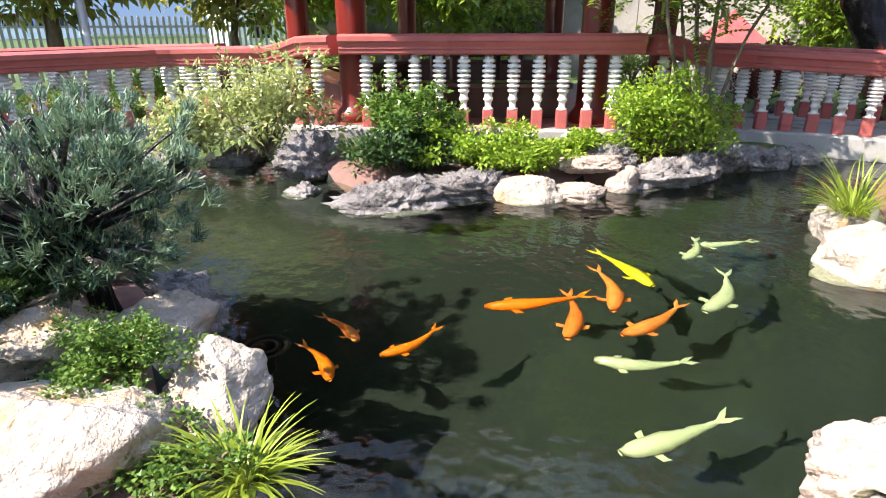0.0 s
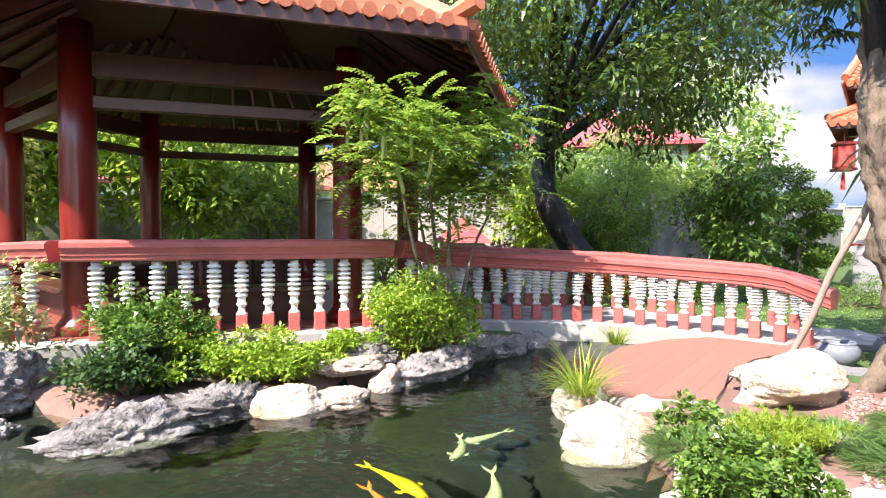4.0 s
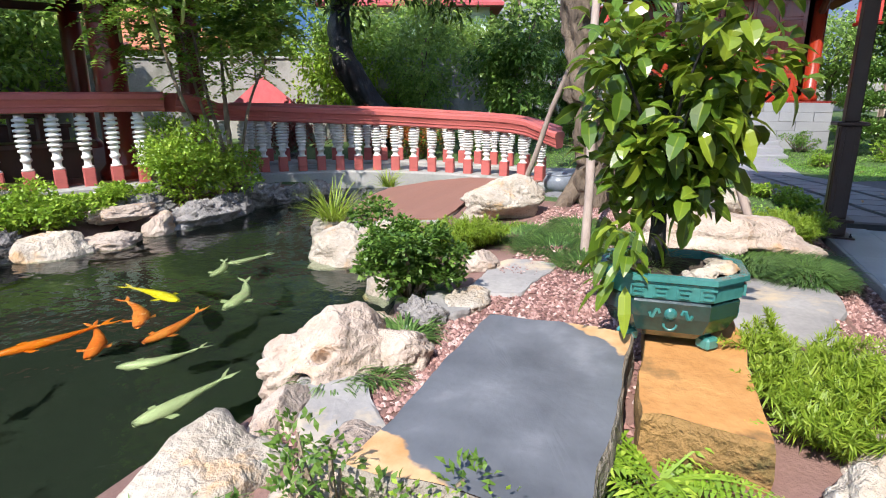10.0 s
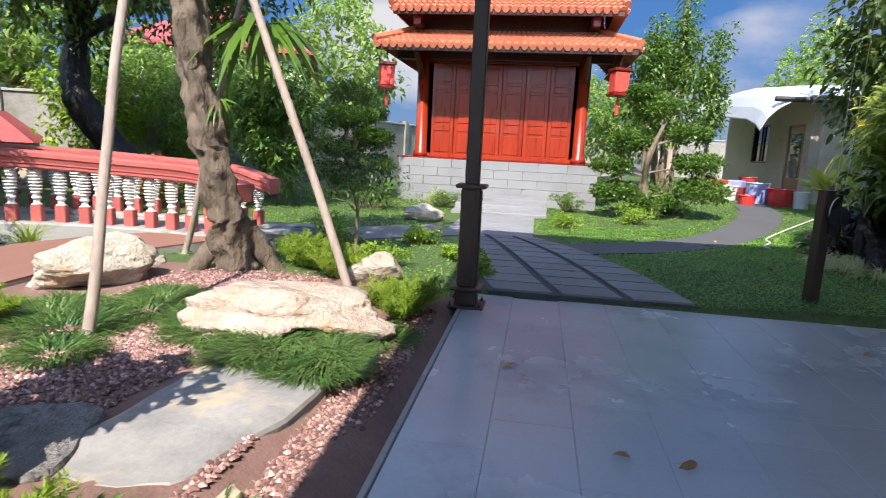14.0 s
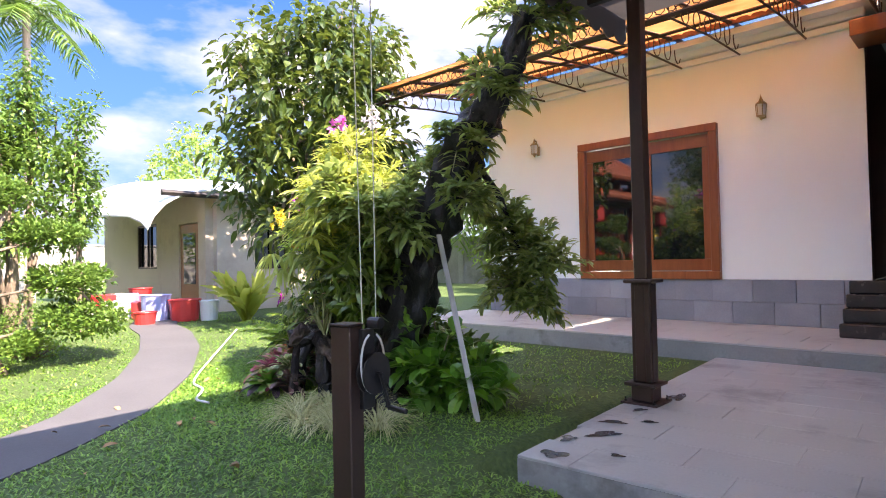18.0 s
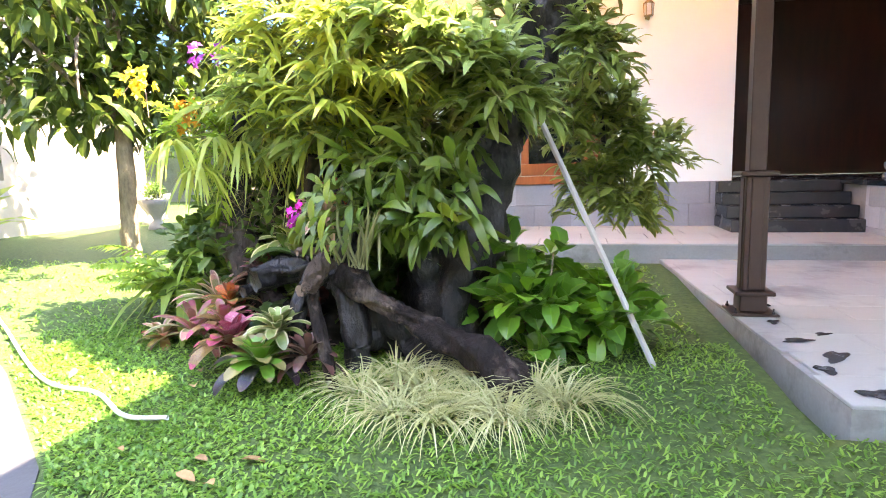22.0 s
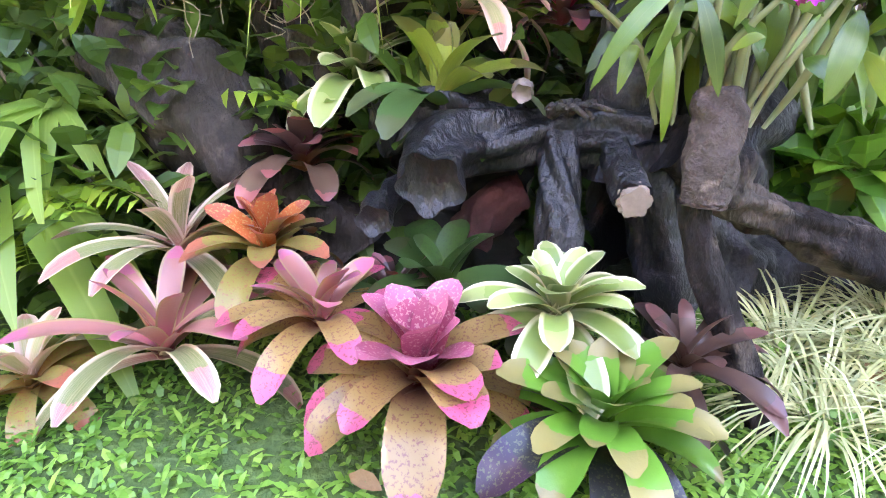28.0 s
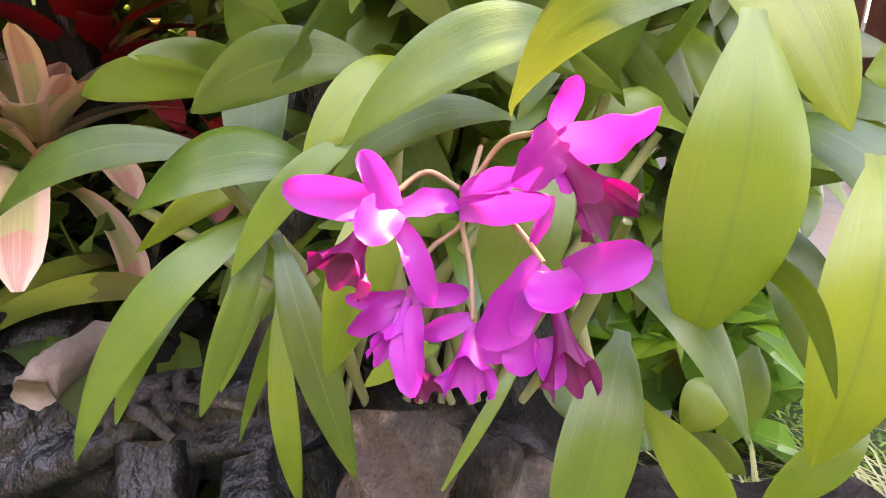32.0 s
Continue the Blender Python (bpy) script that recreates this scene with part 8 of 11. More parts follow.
B_PINKW = striped("pink_white_striped_leaf", (0.55, 0.20, 0.18), (0.20, 0.20, 0.06), (0.5, 0.2, 0.18), (0.72, 0.52, 0.42), 0.2, stripe=0.6)
B_PINKW2 = striped("pale_pink_cream_leaf", (0.48, 0.16, 0.15), (0.16, 0.19, 0.06), (0.45, 0.16, 0.15), (0.66, 0.5, 0.34), 0.16, stripe=0.35)
B_ORANGE = striped("orange_leaf", (0.55, 0.16, 0.03), (0.50, 0.13, 0.04), (0.42, 0.10, 0.06), None, speck=(0.5, 0.3, 0.12))
B_ORANGE2 = striped("olive_orange_leaf", (0.42, 0.20, 0.05), (0.26, 0.20, 0.05), (0.4, 0.12, 0.07), None, speck=(0.3, 0.1, 0.06))
B_PINKG = striped("pink_green_leaf", (0.55, 0.14, 0.18), (0.42, 0.17, 0.14), (0.5, 0.13, 0.2), (0.4, 0.25, 0.12), 0.12)
B_MAGENTA = striped("magenta_leaf", (0.36, 0.05, 0.10), (0.40, 0.07, 0.13), (0.55, 0.14, 0.22), None, speck=(0.62, 0.34, 0.30))
B_GOLD = striped("gold_leaf_with_pink_tip", (0.26, 0.06, 0.07), (0.33, 0.20, 0.07), (0.56, 0.10, 0.18), None, speck=(0.2, 0.06, 0.05))
B_CREAM = striped("cream_edged_green_leaf", (0.46, 0.44, 0.22), (0.22, 0.30, 0.075), (0.3, 0.35, 0.12), (0.66, 0.60, 0.36), 0.17)
B_GREEN = striped("bright_green_leaf_with_pink_tip", (0.22, 0.38, 0.05), (0.11, 0.27, 0.03), (0.24, 0.20, 0.07), None)
B_PURPLE = striped("dark_purple_green_leaf", (0.08, 0.11, 0.03), (0.022, 0.02, 0.02), (0.035, 0.016, 0.028), None, speck=(0.08, 0.08, 0.035))
B_BROWN = striped("brown_leaf", (0.16, 0.08, 0.05), (0.10, 0.055, 0.04), (0.14, 0.06, 0.05), None)
B_DARK = striped("dark_green_leaf_strap", (0.10, 0.17, 0.04), (0.055, 0.11, 0.03), (0.08, 0.10, 0.04), None)
B_GREENDARK = striped("mid_green_leaf_strap", (0.12, 0.2, 0.04), (0.06, 0.13, 0.03), (0.06, 0.10, 0.03), None, speck=(0.05, 0.09, 0.03))
B_DUSK = striped("dusky_pink_leaf", (0.3, 0.07, 0.1), (0.12, 0.06, 0.06), (0.3, 0.09, 0.1), None)
B_DUSK2 = striped("olive_orange_dusky_leaf", (0.42, 0.16, 0.06), (0.16, 0.09, 0.06), (0.40, 0.12, 0.11), None)
B_LIME = striped("yellow_green_leaf", (0.4, 0.44, 0.10), (0.26, 0.32, 0.05), (0.15, 0.14, 0.04), None, stripe=0.3)
B_RED = striped("deep_red_leaf", (0.46, 0.02, 0.035), (0.42, 0.016, 0.03), (0.45, 0.04, 0.05), None)
B_ROSE = striped("rose_and_green_leaf", (0.55, 0.30, 0.17), (0.42, 0.40, 0.16), (0.58, 0.26, 0.2), (0.78, 0.52, 0.40), 0.28, stripe=0.4)

rosette("bromeliad with pink and cream striped leaves", 11.53, -8.29, 0.42, 0.60, B_PINKW, B_PINKW2, 10, 0.05, (8, 0))
rosette("bromeliad with dark pink-striped leaves and cream edges", 11.58, -8.05, 0.25, 0.60, B_PINKG, B_PINKW2, 11, 0.05, split=0.5)
rosette("orange bromeliad with short upright leaves", 11.31, -8.12, 0.45, 0.37, B_ORANGE, B_ORANGE2, 14, 0.05, rise=1.15)
rosette("pink and olive green bromeliad beside the log", 11.21, -7.88, 0.36, 0.40, B_PINKG, B_GOLD, 14, 0.048)
rosette("magenta bromeliad with yellow pink-tipped outer leaves", 11.025, -7.68, 0.29, 0.46, B_MAGENTA, B_GOLD, 19, 0.074, rise=1.05)
rosette("green bromeliad with broad cream leaf edges", 10.70, -7.67, 0.40, 0.38, B_CREAM, B_CREAM, 17, 0.052)
rosette("glossy green bromeliad over dark purple lower leaves", 10.70, -7.45, 0.25, 0.46, B_GREEN, B_PURPLE, 24, 0.06, split=0.62)
rosette("brown bromeliad under the log", 10.43, -7.53, 0.28, 0.40, B_BROWN, B_BROWN, 12, 0.04)
rosette("dark green bromeliad in the shade of the log", 10.88, -7.95, 0.36, 0.40, B_GREENDARK, B_DARK, 9, 0.075)
rosette("dusky pink bromeliad on the end of the log", 11.17, -8.36, 0.62, 0.38, B_DUSK, B_DUSK2, 15, 0.055, split=0.6)
rosette("small green bromeliad with cream edges on the stump", 10.98, -8.44, 0.84, 0.46, B_CREAM, B_CREAM, 12, 0.055)
rosette("yellow-green bromeliad with dark outer leaves on the stump", 10.80, -8.2, 0.80, 0.5, B_LIME, B_DARK, 12, 0.056, rise=1.5, split=0.7)
rosette("rose and green striped bromeliad on the stump", 10.66, -8.40, 1.05, 0.52, B_ROSE, B_ROSE, 20, 0.046, (12, 0))
rosette("deep red bromeliad on the stump", 10.55, -8.56, 1.2, 0.46, B_RED, B_RED, 14, 0.046)
rosette("small deep red bromeliad behind the orchid", 10.37, -8.32, 1.02, 0.3, B_RED, B_DUSK, 14, 0.035)
rosette("bromeliad with dark pink leaves at the lawn edge", 11.9, -8.12, 0.18, 0.36, B_ROSE, B_ORANGE2, 12, 0.045)
for bx, by, bz, bd in ((11.28, -8.25, 0.3, 0.3), (11.0, -8.02, 0.3, 0.34), (10.62, -7.85, 0.28, 0.26)):
    rosette("small dark bromeliad filling the gap below the log", bx, by, bz, bd, B_DUSK, B_DARK, 14, 0.035)


# ---- the large orchid with its magenta spray ----
def orchid_leaf(name="orchid_green"):
    m, n, l, p = nodes_of(name)
    info = n.new("ShaderNodeObjectInfo")
    tone = ramp_of(n, l, info.outputs["Random"], [(0.0, (0.015, 0.052, 0.007)), (0.45, (0.042, 0.11, 0.010)), (0.85, (0.095, 0.178, 0.014)), (0.97, (0.14, 0.215, 0.016)), (1.0, (0.2, 0.25, 0.014))])
    tone = blend(n, l, 0.3, tone, ramp_of(n, l, noise_of(n, l, 8, 3), [(0.3, (0.03, 0.075, 0.012)), (0.7, (0.20, 0.26, 0.03))]))
    uv = n.new("ShaderNodeUVMap")
    sep = n.new("ShaderNodeSeparateXYZ")
    l.new(uv.outputs[0], sep.inputs[0])
    off = n.new("ShaderNodeMath")
    off.operation = "SUBTRACT"
    off.inputs[1].default_value = 0.5
    ab = n.new("ShaderNodeMath")
    ab.operation = "ABSOLUTE"
    l.new(sep.outputs[0], off.inputs[0])
    l.new(off.outputs[0], ab.inputs[0])
    tone = blend(n, l, ramp_of(n, l, ab.outputs[0], [(0.0, (0.55, 0.55, 0.55)), (0.035, (0, 0, 0))]), tone, (0.10, 0.15, 0.03))
    fine = noise_of(n, l, 5.0, 3, 0.6, (14.0, 0.3, 1.0), "UV")
    tone = blend(n, l, ramp_of(n, l, fine, [(0.5, (0, 0, 0)), (0.7, (0.10, 0.10, 0.10))]), tone, (0.32, 0.40, 0.10))
    brown = noise_of(n, l, 28, 4, 0.6)
    tone = blend(n, l, ramp_of(n, l, brown, [(0.70, (0, 0, 0)), (0.74, (0.6, 0.6, 0.6))]), tone, (0.2, 0.12, 0.04))
    l.new(tone, p.inputs["Base Color"])
    p.inputs["Roughness"].default_value = 0.3
    bump_of(n, l, p, fine, 0.15, 0.004)
    thin = n.new("ShaderNodeBsdfTranslucent")
    l.new(blend(n, l, 0.5, tone, (0.4, 0.46, 0.06)), thin.inputs[0])
    mix = n.new("ShaderNodeMixShader")
    mix.inputs[0].default_value = 0.1
    l.new(p.outputs[0], mix.inputs[1])
    l.new(thin.outputs[0], mix.inputs[2])
    l.new(mix.outputs[0], n["Material Output"].inputs[0])
    return m


ORCHID_LEAF = orchid_leaf()
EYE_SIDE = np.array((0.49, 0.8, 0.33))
UP = np.array((0.0, 0.0, 1.0))


def blade(base, tip, width, seed_, sway=0.35):
    """A thick oblong leaf between two places, arched and slightly folded, its face towards the open side."""
    r = np.random.default_rng(seed_)
    b, t = np.asarray(base, float), np.asarray(tip, float)
    b = b - 0.16 * (t - b) - 0.02 * EYE_SIDE
    d = t - b
    L = np.linalg.norm(d)
    d = d / L
    nrm = EYE_SIDE + sway * r.normal(size=3)
    nrm = nrm - d * (nrm @ d)
    nrm /= np.linalg.norm(nrm)
    side = np.cross(d, nrm)
    na, nb = 18, 5
    bow, fold, twist = L * (0.07 + 0.09 * r.random()), 0.10 + 0.25 * r.random(), 1.4 * sway * r.normal()
    rise = 0.14 * L * math.hypot(d[0], d[1])
    v, uv = [], []
    for i in range(na):
        s = i / (na - 1)
        w = 0.5 * width * max(0.10 * (1 - s), math.sin(math.pi * s ** 1.12)) ** 0.68 if s < 1 else 0.001
        a = twist * (s - 0.4)
        sd, nr = side * math.cos(a) + nrm * math.sin(a), nrm * math.cos(a) - side * math.sin(a)
        c = b + d * (L * s) + (nrm * bow + UP * rise) * (4 * s * (1 - s))
        for j in range(nb):
            k = -1 + 2 * j / (nb - 1)
            v.append(c + sd * (k * w) + nr * (w * ((-0.16, 0.05, -0.05, 0.05, -0.16)[j] + 0.7 * fold * abs(k))))
            uv.append(((k + 1) / 2, s))
    f = [[i * nb + j, i * nb + j + 1, (i + 1) * nb + j + 1, (i + 1) * nb + j] for i in range(na - 1) for j in range(nb - 1)]
    return Geo().add(v, f, uv)


LEAVES_A = [
    (10.499, -7.810, 1.132, 10.677, -7.924, 1.071, 0.060),
    (10.439, -7.908, 1.200, 10.580, -8.019, 1.188, 0.067),
    (10.401, -7.844, 1.222, 10.441, -7.860, 1.295, 0.078),
    (10.378, -7.703, 1.230, 10.501, -7.768, 1.187, 0.075),
    (10.341, -7.658, 1.220, 10.439, -7.654, 1.157, 0.062),
    (10.440, -7.674, 1.141, 10.564, -7.726, 1.110, 0.081),
    (10.334, -7.480, 1.246, 10.453, -7.534, 1.187, 0.053),
    (10.343, -7.533, 1.196, 10.440, -7.596, 1.149, 0.038),
    (10.352, -7.594, 1.328, 10.244, -7.473, 1.292, 0.067),
    (10.280, -7.483, 1.297, 10.351, -7.558, 1.248, 0.061),
    (10.409, -7.410, 1.226, 10.388, -7.341, 1.263, 0.053)]
LEAVES_B = [
    (10.279, -7.387, 1.246, 10.286, -7.395, 1.077, 0.098),
    (10.223, -7.475, 1.329, 10.188, -7.376, 1.200, 0.088),
    (10.125, -7.305, 1.243, 10.181, -7.379, 1.233, 0.086),
    (10.092, -7.456, 1.181, 10.042, -7.332, 1.057, 0.083),
    (10.178, -7.352, 1.164, 10.217, -7.340, 0.991, 0.094),
    (10.271, -7.373, 1.127, 10.281, -7.313, 1.078, 0.039),
    (10.299, -7.446, 1.100, 10.273, -7.354, 1.021, 0.053),
    (10.302, -7.430, 1.042, 10.367, -7.407, 0.904, 0.073),
    (10.252, -7.427, 0.981, 10.191, -7.386, 0.874, 0.054),
    (10.467, -7.691, 1.086, 10.635, -7.730, 0.894, 0.057),
    (10.473, -7.692, 1.080, 10.534, -7.688, 0.931, 0.034)]
LEAVES_C = [
    (10.465, -7.641, 1.074, 10.431, -7.586, 0.894, 0.050),
    (10.449, -7.734, 0.980, 10.445, -7.713, 0.774, 0.038),
    (10.424, -7.551, 1.142, 10.466, -7.546, 1.023, 0.067),
    (10.369, -7.455, 1.046, 10.425, -7.457, 0.976, 0.012),
    (10.407, -7.641, 1.166, 10.499, -7.672, 1.063, 0.037),
    (10.539, -7.902, 1.355, 10.392, -7.821, 1.265, 0.060),
    (10.490, -7.768, 1.335, 10.310, -7.640, 1.283, 0.046),
    (10.358, -7.681, 1.317, 10.315, -7.619, 1.250, 0.047),
    (10.160, -7.281, 1.055, 10.187, -7.264, 0.950, 0.056),
    (10.177, -7.462, 1.348, 10.120, -7.349, 1.304, 0.070),
    (10.009, -7.404, 1.177, 9.996, -7.339, 1.112, 0.073)]
LEAVES_D = [
    (10.200, -7.432, 0.939, 10.167, -7.403, 0.920, 0.035),
    (10.374, -7.562, 1.009, 10.420, -7.587, 0.981, 0.029),
    (10.306, -7.509, 1.168, 10.348, -7.511, 1.050, 0.084),
    (10.107, -7.452, 1.104, 10.097, -7.385, 0.980, 0.076),
    (10.144, -7.337, 0.987, 10.185, -7.379, 0.914, 0.047),
    (10.157, -7.312, 1.094, 10.174, -7.286, 1.029, 0.024),
    (10.538, -7.749, 1.005, 10.600, -7.756, 0.905, 0.027),
    (10.237, -7.552, 1.318, 10.220, -7.500, 1.351, 0.055),
    (10.186, -7.420, 0.991, 10.215, -7.434, 0.960, 0.051),
    (10.251, -7.548, 0.963, 10.237, -7.502, 0.923, 0.061),
    (10.117, -7.435, 0.993, 10.141, -7.440, 0.913, 0.064)]

orchid = thing("cattleya_orchid", "large orchid with thick green oblong leaves on the stump", "orchid", (0, 0, 0))
for i, row in enumerate(LEAVES_A + LEAVES_B + LEAVES_C + LEAVES_D):
    part("leaf", blade(row[:3], row[3:6], row[6] * 0.76, 300 + i, 0.3), ORCHID_LEAF, orchid, smooth=True)
r_ = np.random.default_rng(21)
for i in range(230):
    u = r_.random()
    c = np.array((9.62 + 0.76 * u, -7.66 - 0.12 * u, 1.24)) + r_.normal(size=3) * (0.08, 0.06, 0.22)
    c = c - EYE_SIDE * (0.12 + 0.2 * r_.random())
    c[2] = min(max(c[2], 0.98), 1.75)
    way = unit(np.array((0.55 * u - 0.25, 0.45, -0.25)) + r_.normal(size=3) * (0.7, 0.3, 0.6))
    L = 0.15 + 0.12 * r_.random()
    part("leaf", blade(c, c + way * L, 0.042 + 0.03 * r_.random(), 400 + i), ORCHID_LEAF, orchid, smooth=True)
CANE = leafy("green_cane", (0.10, 0.13, 0.04), (0.19, 0.2, 0.08), (0.32, 0.3, 0.15), 0.5, 0.0)
for i in range(16):
    u = r_.random()
    b = np.array((9.95 + 0.42 * u, -7.66 - 0.22 * u, 0.78))
    e = b + (0.10 * r_.normal(), 0.08 * r_.normal(), 0.28 + 0.14 * r_.random())
    part("cane", Geo().tube(path_curve([b, (b + e) / 2 + 0.02 * r_.normal(size=3), e], 8), np.r_[np.linspace(0.006, 0.011, 4), np.linspace(0.011, 0.005, 6)][:len(path_curve([b, (b + e) / 2, e], 8))], 8), CANE, orchid, smooth=True)


def petal_material(name, dark, light, vein):
    m, n, l, p = nodes_of(name)
    uv = n.new("ShaderNodeUVMap")
    sep = n.new("ShaderNodeSeparateXYZ")
    l.new(uv.outputs[0], sep.inputs[0])
    tone = ramp_of(n, l, sep.outputs[1], [(0.0, dark), (0.5, light), (1.0, light)])
    fine = noise_of(n, l, 5.0, 3, 0.6, (10.0, 0.4, 1.0), "UV")
    tone = blend(n, l, ramp_of(n, l, fine, [(0.48, (0, 0, 0)), (0.7, (0.5, 0.5, 0.5))]), tone, vein)
    l.new(tone, p.inputs["Base Color"])
    p.inputs["Roughness"].default_value = 0.5
    thin = n.new("ShaderNodeBsdfTranslucent")
    l.new(tone, thin.inputs[0])
    mix = n.new("ShaderNodeMixShader")
    mix.inputs[0].default_value = 0.4
    l.new(p.outputs[0], mix.inputs[1])
    l.new(thin.outputs[0], mix.inputs[2])
    l.new(mix.outputs[0], n["Material Output"].inputs[0])
    return m


PETAL = petal_material("magenta_petal", (0.446, 0.050, 0.360), (0.459, 0.022, 0.372), (0.384, 0.015, 0.312))
LIP = petal_material("crimson_ruffled_lip", (0.384, 0.015, 0.270), (0.186, 0.002, 0.084), (0.112, 0.002, 0.042))
STALK = leafy("reddish_flower_stalk", (0.2, 0.12, 0.08), (0.28, 0.17, 0.1), (0.34, 0.24, 0.12), 0.5, 0.1)


def bloom_petal(base, tip, width, seed_, ruffle=0.12):
    """A narrow waxy petal between two places, curling back at its tip, with a wavy edge."""
    r = np.random.default_rng(seed_)
    b, t = np.asarray(base, float), np.asarray(tip, float)
    d = t - b
    L = np.linalg.norm(d)
    d = d / L
    nrm = EYE_SIDE + 0.25 * r.normal(size=3)
    nrm = nrm - d * (nrm @ d)
    nrm /= np.linalg.norm(nrm)
    side = np.cross(d, nrm)
    na, nb = 16, 9
    ph, twist, curl = r.random() * 6, 0.5 * r.normal(), 0.16 * r.normal()
    v, uv = [], []
    for i in range(na):
        s = i / (na - 1)
        w = 0.5 * width * (0.34 + 0.66 * math.sin(math.pi * min(1, 0.12 + 0.8 * s) ** 1.1) ** 0.8) * (1 if s < 0.86 else math.sqrt(max(0.02, 1 - ((s - 0.86) / 0.15) ** 2)))
        a = twist * (s - 0.3)
        sd, nr = side * math.cos(a) + nrm * math.sin(a), nrm * math.cos(a) - side * math.sin(a)
        c = b + d * (L * s) + nrm * L * (0.10 * math.sin(math.pi * s) + curl * s * s)
        for j in range(nb):
            k = -1 + 2 * j / (nb - 1)
            v.append(c + sd * (k * w) + nr * (w * (0.38 * k * k - 0.1 + ruffle * abs(k) ** 3 * math.sin(s * 15 + 2.5 * k + ph))))
            uv.append(((k + 1) / 2, s))
    f = [[i * nb + j, i * nb + j + 1, (i + 1) * nb + j + 1, (i + 1) * nb + j] for i in range(na - 1) for j in range(nb - 1)]
    return Geo().add(v, f, uv)


def bloom_lip(base, tip, width, seed_):
    """A rolled tube that opens into a frilled trumpet between two places."""
    b, t = np.asarray(base, float), np.asarray(tip, float)
    d = t - b
    L = np.linalg.norm(d)
    d = d / L
    nrm = EYE_SIDE - d * (EYE_SIDE @ d)
    nrm /= np.linalg.norm(nrm)
    side = np.cross(d, nrm)
    na, nb = 14, 40
    v, uv = [], []
    for i in range(na):
        s = i / (na - 1)
        for j in range(nb):
            a = 2 * math.pi * j / nb
            fr = s ** 3 * (0.16 * math.sin(a * 7 + seed_) + 0.08 * math.sin(a * 13 + 2 * seed_))
            rr = width * 0.5 * (0.26 + 0.74 * s ** 2.0) * (1 + fr)
            front = max(0.0, math.cos(a))
            v.append(b + d * L * (s * (1 - 0.35 * front) + 0.10 * s ** 4 * math.sin(a * 5 + seed_)) + side * rr * math.sin(a) + nrm * rr * 0.62 * math.cos(a))
            uv.append((j / nb, s))
    f = [[i * nb + j, i * nb + (j + 1) % nb, (i + 1) * nb + (j + 1) % nb, (i + 1) * nb + j] for i in range(na - 1) for j in range(nb)]
    return Geo().add(v, f, uv)


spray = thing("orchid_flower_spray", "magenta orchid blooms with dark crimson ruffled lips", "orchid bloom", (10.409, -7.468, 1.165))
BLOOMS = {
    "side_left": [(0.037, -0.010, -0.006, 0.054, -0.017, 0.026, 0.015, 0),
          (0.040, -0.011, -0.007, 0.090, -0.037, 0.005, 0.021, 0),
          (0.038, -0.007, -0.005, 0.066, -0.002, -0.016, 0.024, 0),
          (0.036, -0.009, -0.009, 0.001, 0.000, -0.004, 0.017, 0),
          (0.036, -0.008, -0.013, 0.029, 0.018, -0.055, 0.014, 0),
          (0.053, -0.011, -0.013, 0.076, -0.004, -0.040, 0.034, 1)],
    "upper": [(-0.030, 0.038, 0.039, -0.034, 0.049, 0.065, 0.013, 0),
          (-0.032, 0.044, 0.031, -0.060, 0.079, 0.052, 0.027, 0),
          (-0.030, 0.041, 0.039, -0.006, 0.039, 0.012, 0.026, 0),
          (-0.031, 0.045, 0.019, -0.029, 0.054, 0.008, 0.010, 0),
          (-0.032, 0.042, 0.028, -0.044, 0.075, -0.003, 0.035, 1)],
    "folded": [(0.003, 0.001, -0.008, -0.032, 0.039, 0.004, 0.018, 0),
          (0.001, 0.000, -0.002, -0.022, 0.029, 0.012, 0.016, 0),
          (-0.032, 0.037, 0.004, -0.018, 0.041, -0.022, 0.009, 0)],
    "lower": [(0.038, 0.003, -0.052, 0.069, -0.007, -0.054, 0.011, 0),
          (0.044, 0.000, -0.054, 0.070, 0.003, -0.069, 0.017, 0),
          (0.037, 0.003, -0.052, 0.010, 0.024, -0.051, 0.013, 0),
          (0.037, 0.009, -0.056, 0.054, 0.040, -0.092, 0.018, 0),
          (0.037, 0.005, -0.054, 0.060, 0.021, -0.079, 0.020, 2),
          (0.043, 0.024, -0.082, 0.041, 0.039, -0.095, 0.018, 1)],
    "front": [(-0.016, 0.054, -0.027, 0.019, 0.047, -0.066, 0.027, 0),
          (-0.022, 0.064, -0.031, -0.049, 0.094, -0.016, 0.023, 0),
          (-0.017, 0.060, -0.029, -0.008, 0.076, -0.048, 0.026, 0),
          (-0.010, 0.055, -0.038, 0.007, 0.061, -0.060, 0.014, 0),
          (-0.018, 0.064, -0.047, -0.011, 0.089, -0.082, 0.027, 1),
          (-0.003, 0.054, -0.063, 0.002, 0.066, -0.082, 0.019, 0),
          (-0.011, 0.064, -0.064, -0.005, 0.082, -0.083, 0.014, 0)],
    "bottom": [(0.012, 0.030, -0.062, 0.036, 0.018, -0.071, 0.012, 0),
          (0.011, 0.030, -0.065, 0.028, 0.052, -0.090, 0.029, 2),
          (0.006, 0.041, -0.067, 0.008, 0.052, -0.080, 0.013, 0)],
}
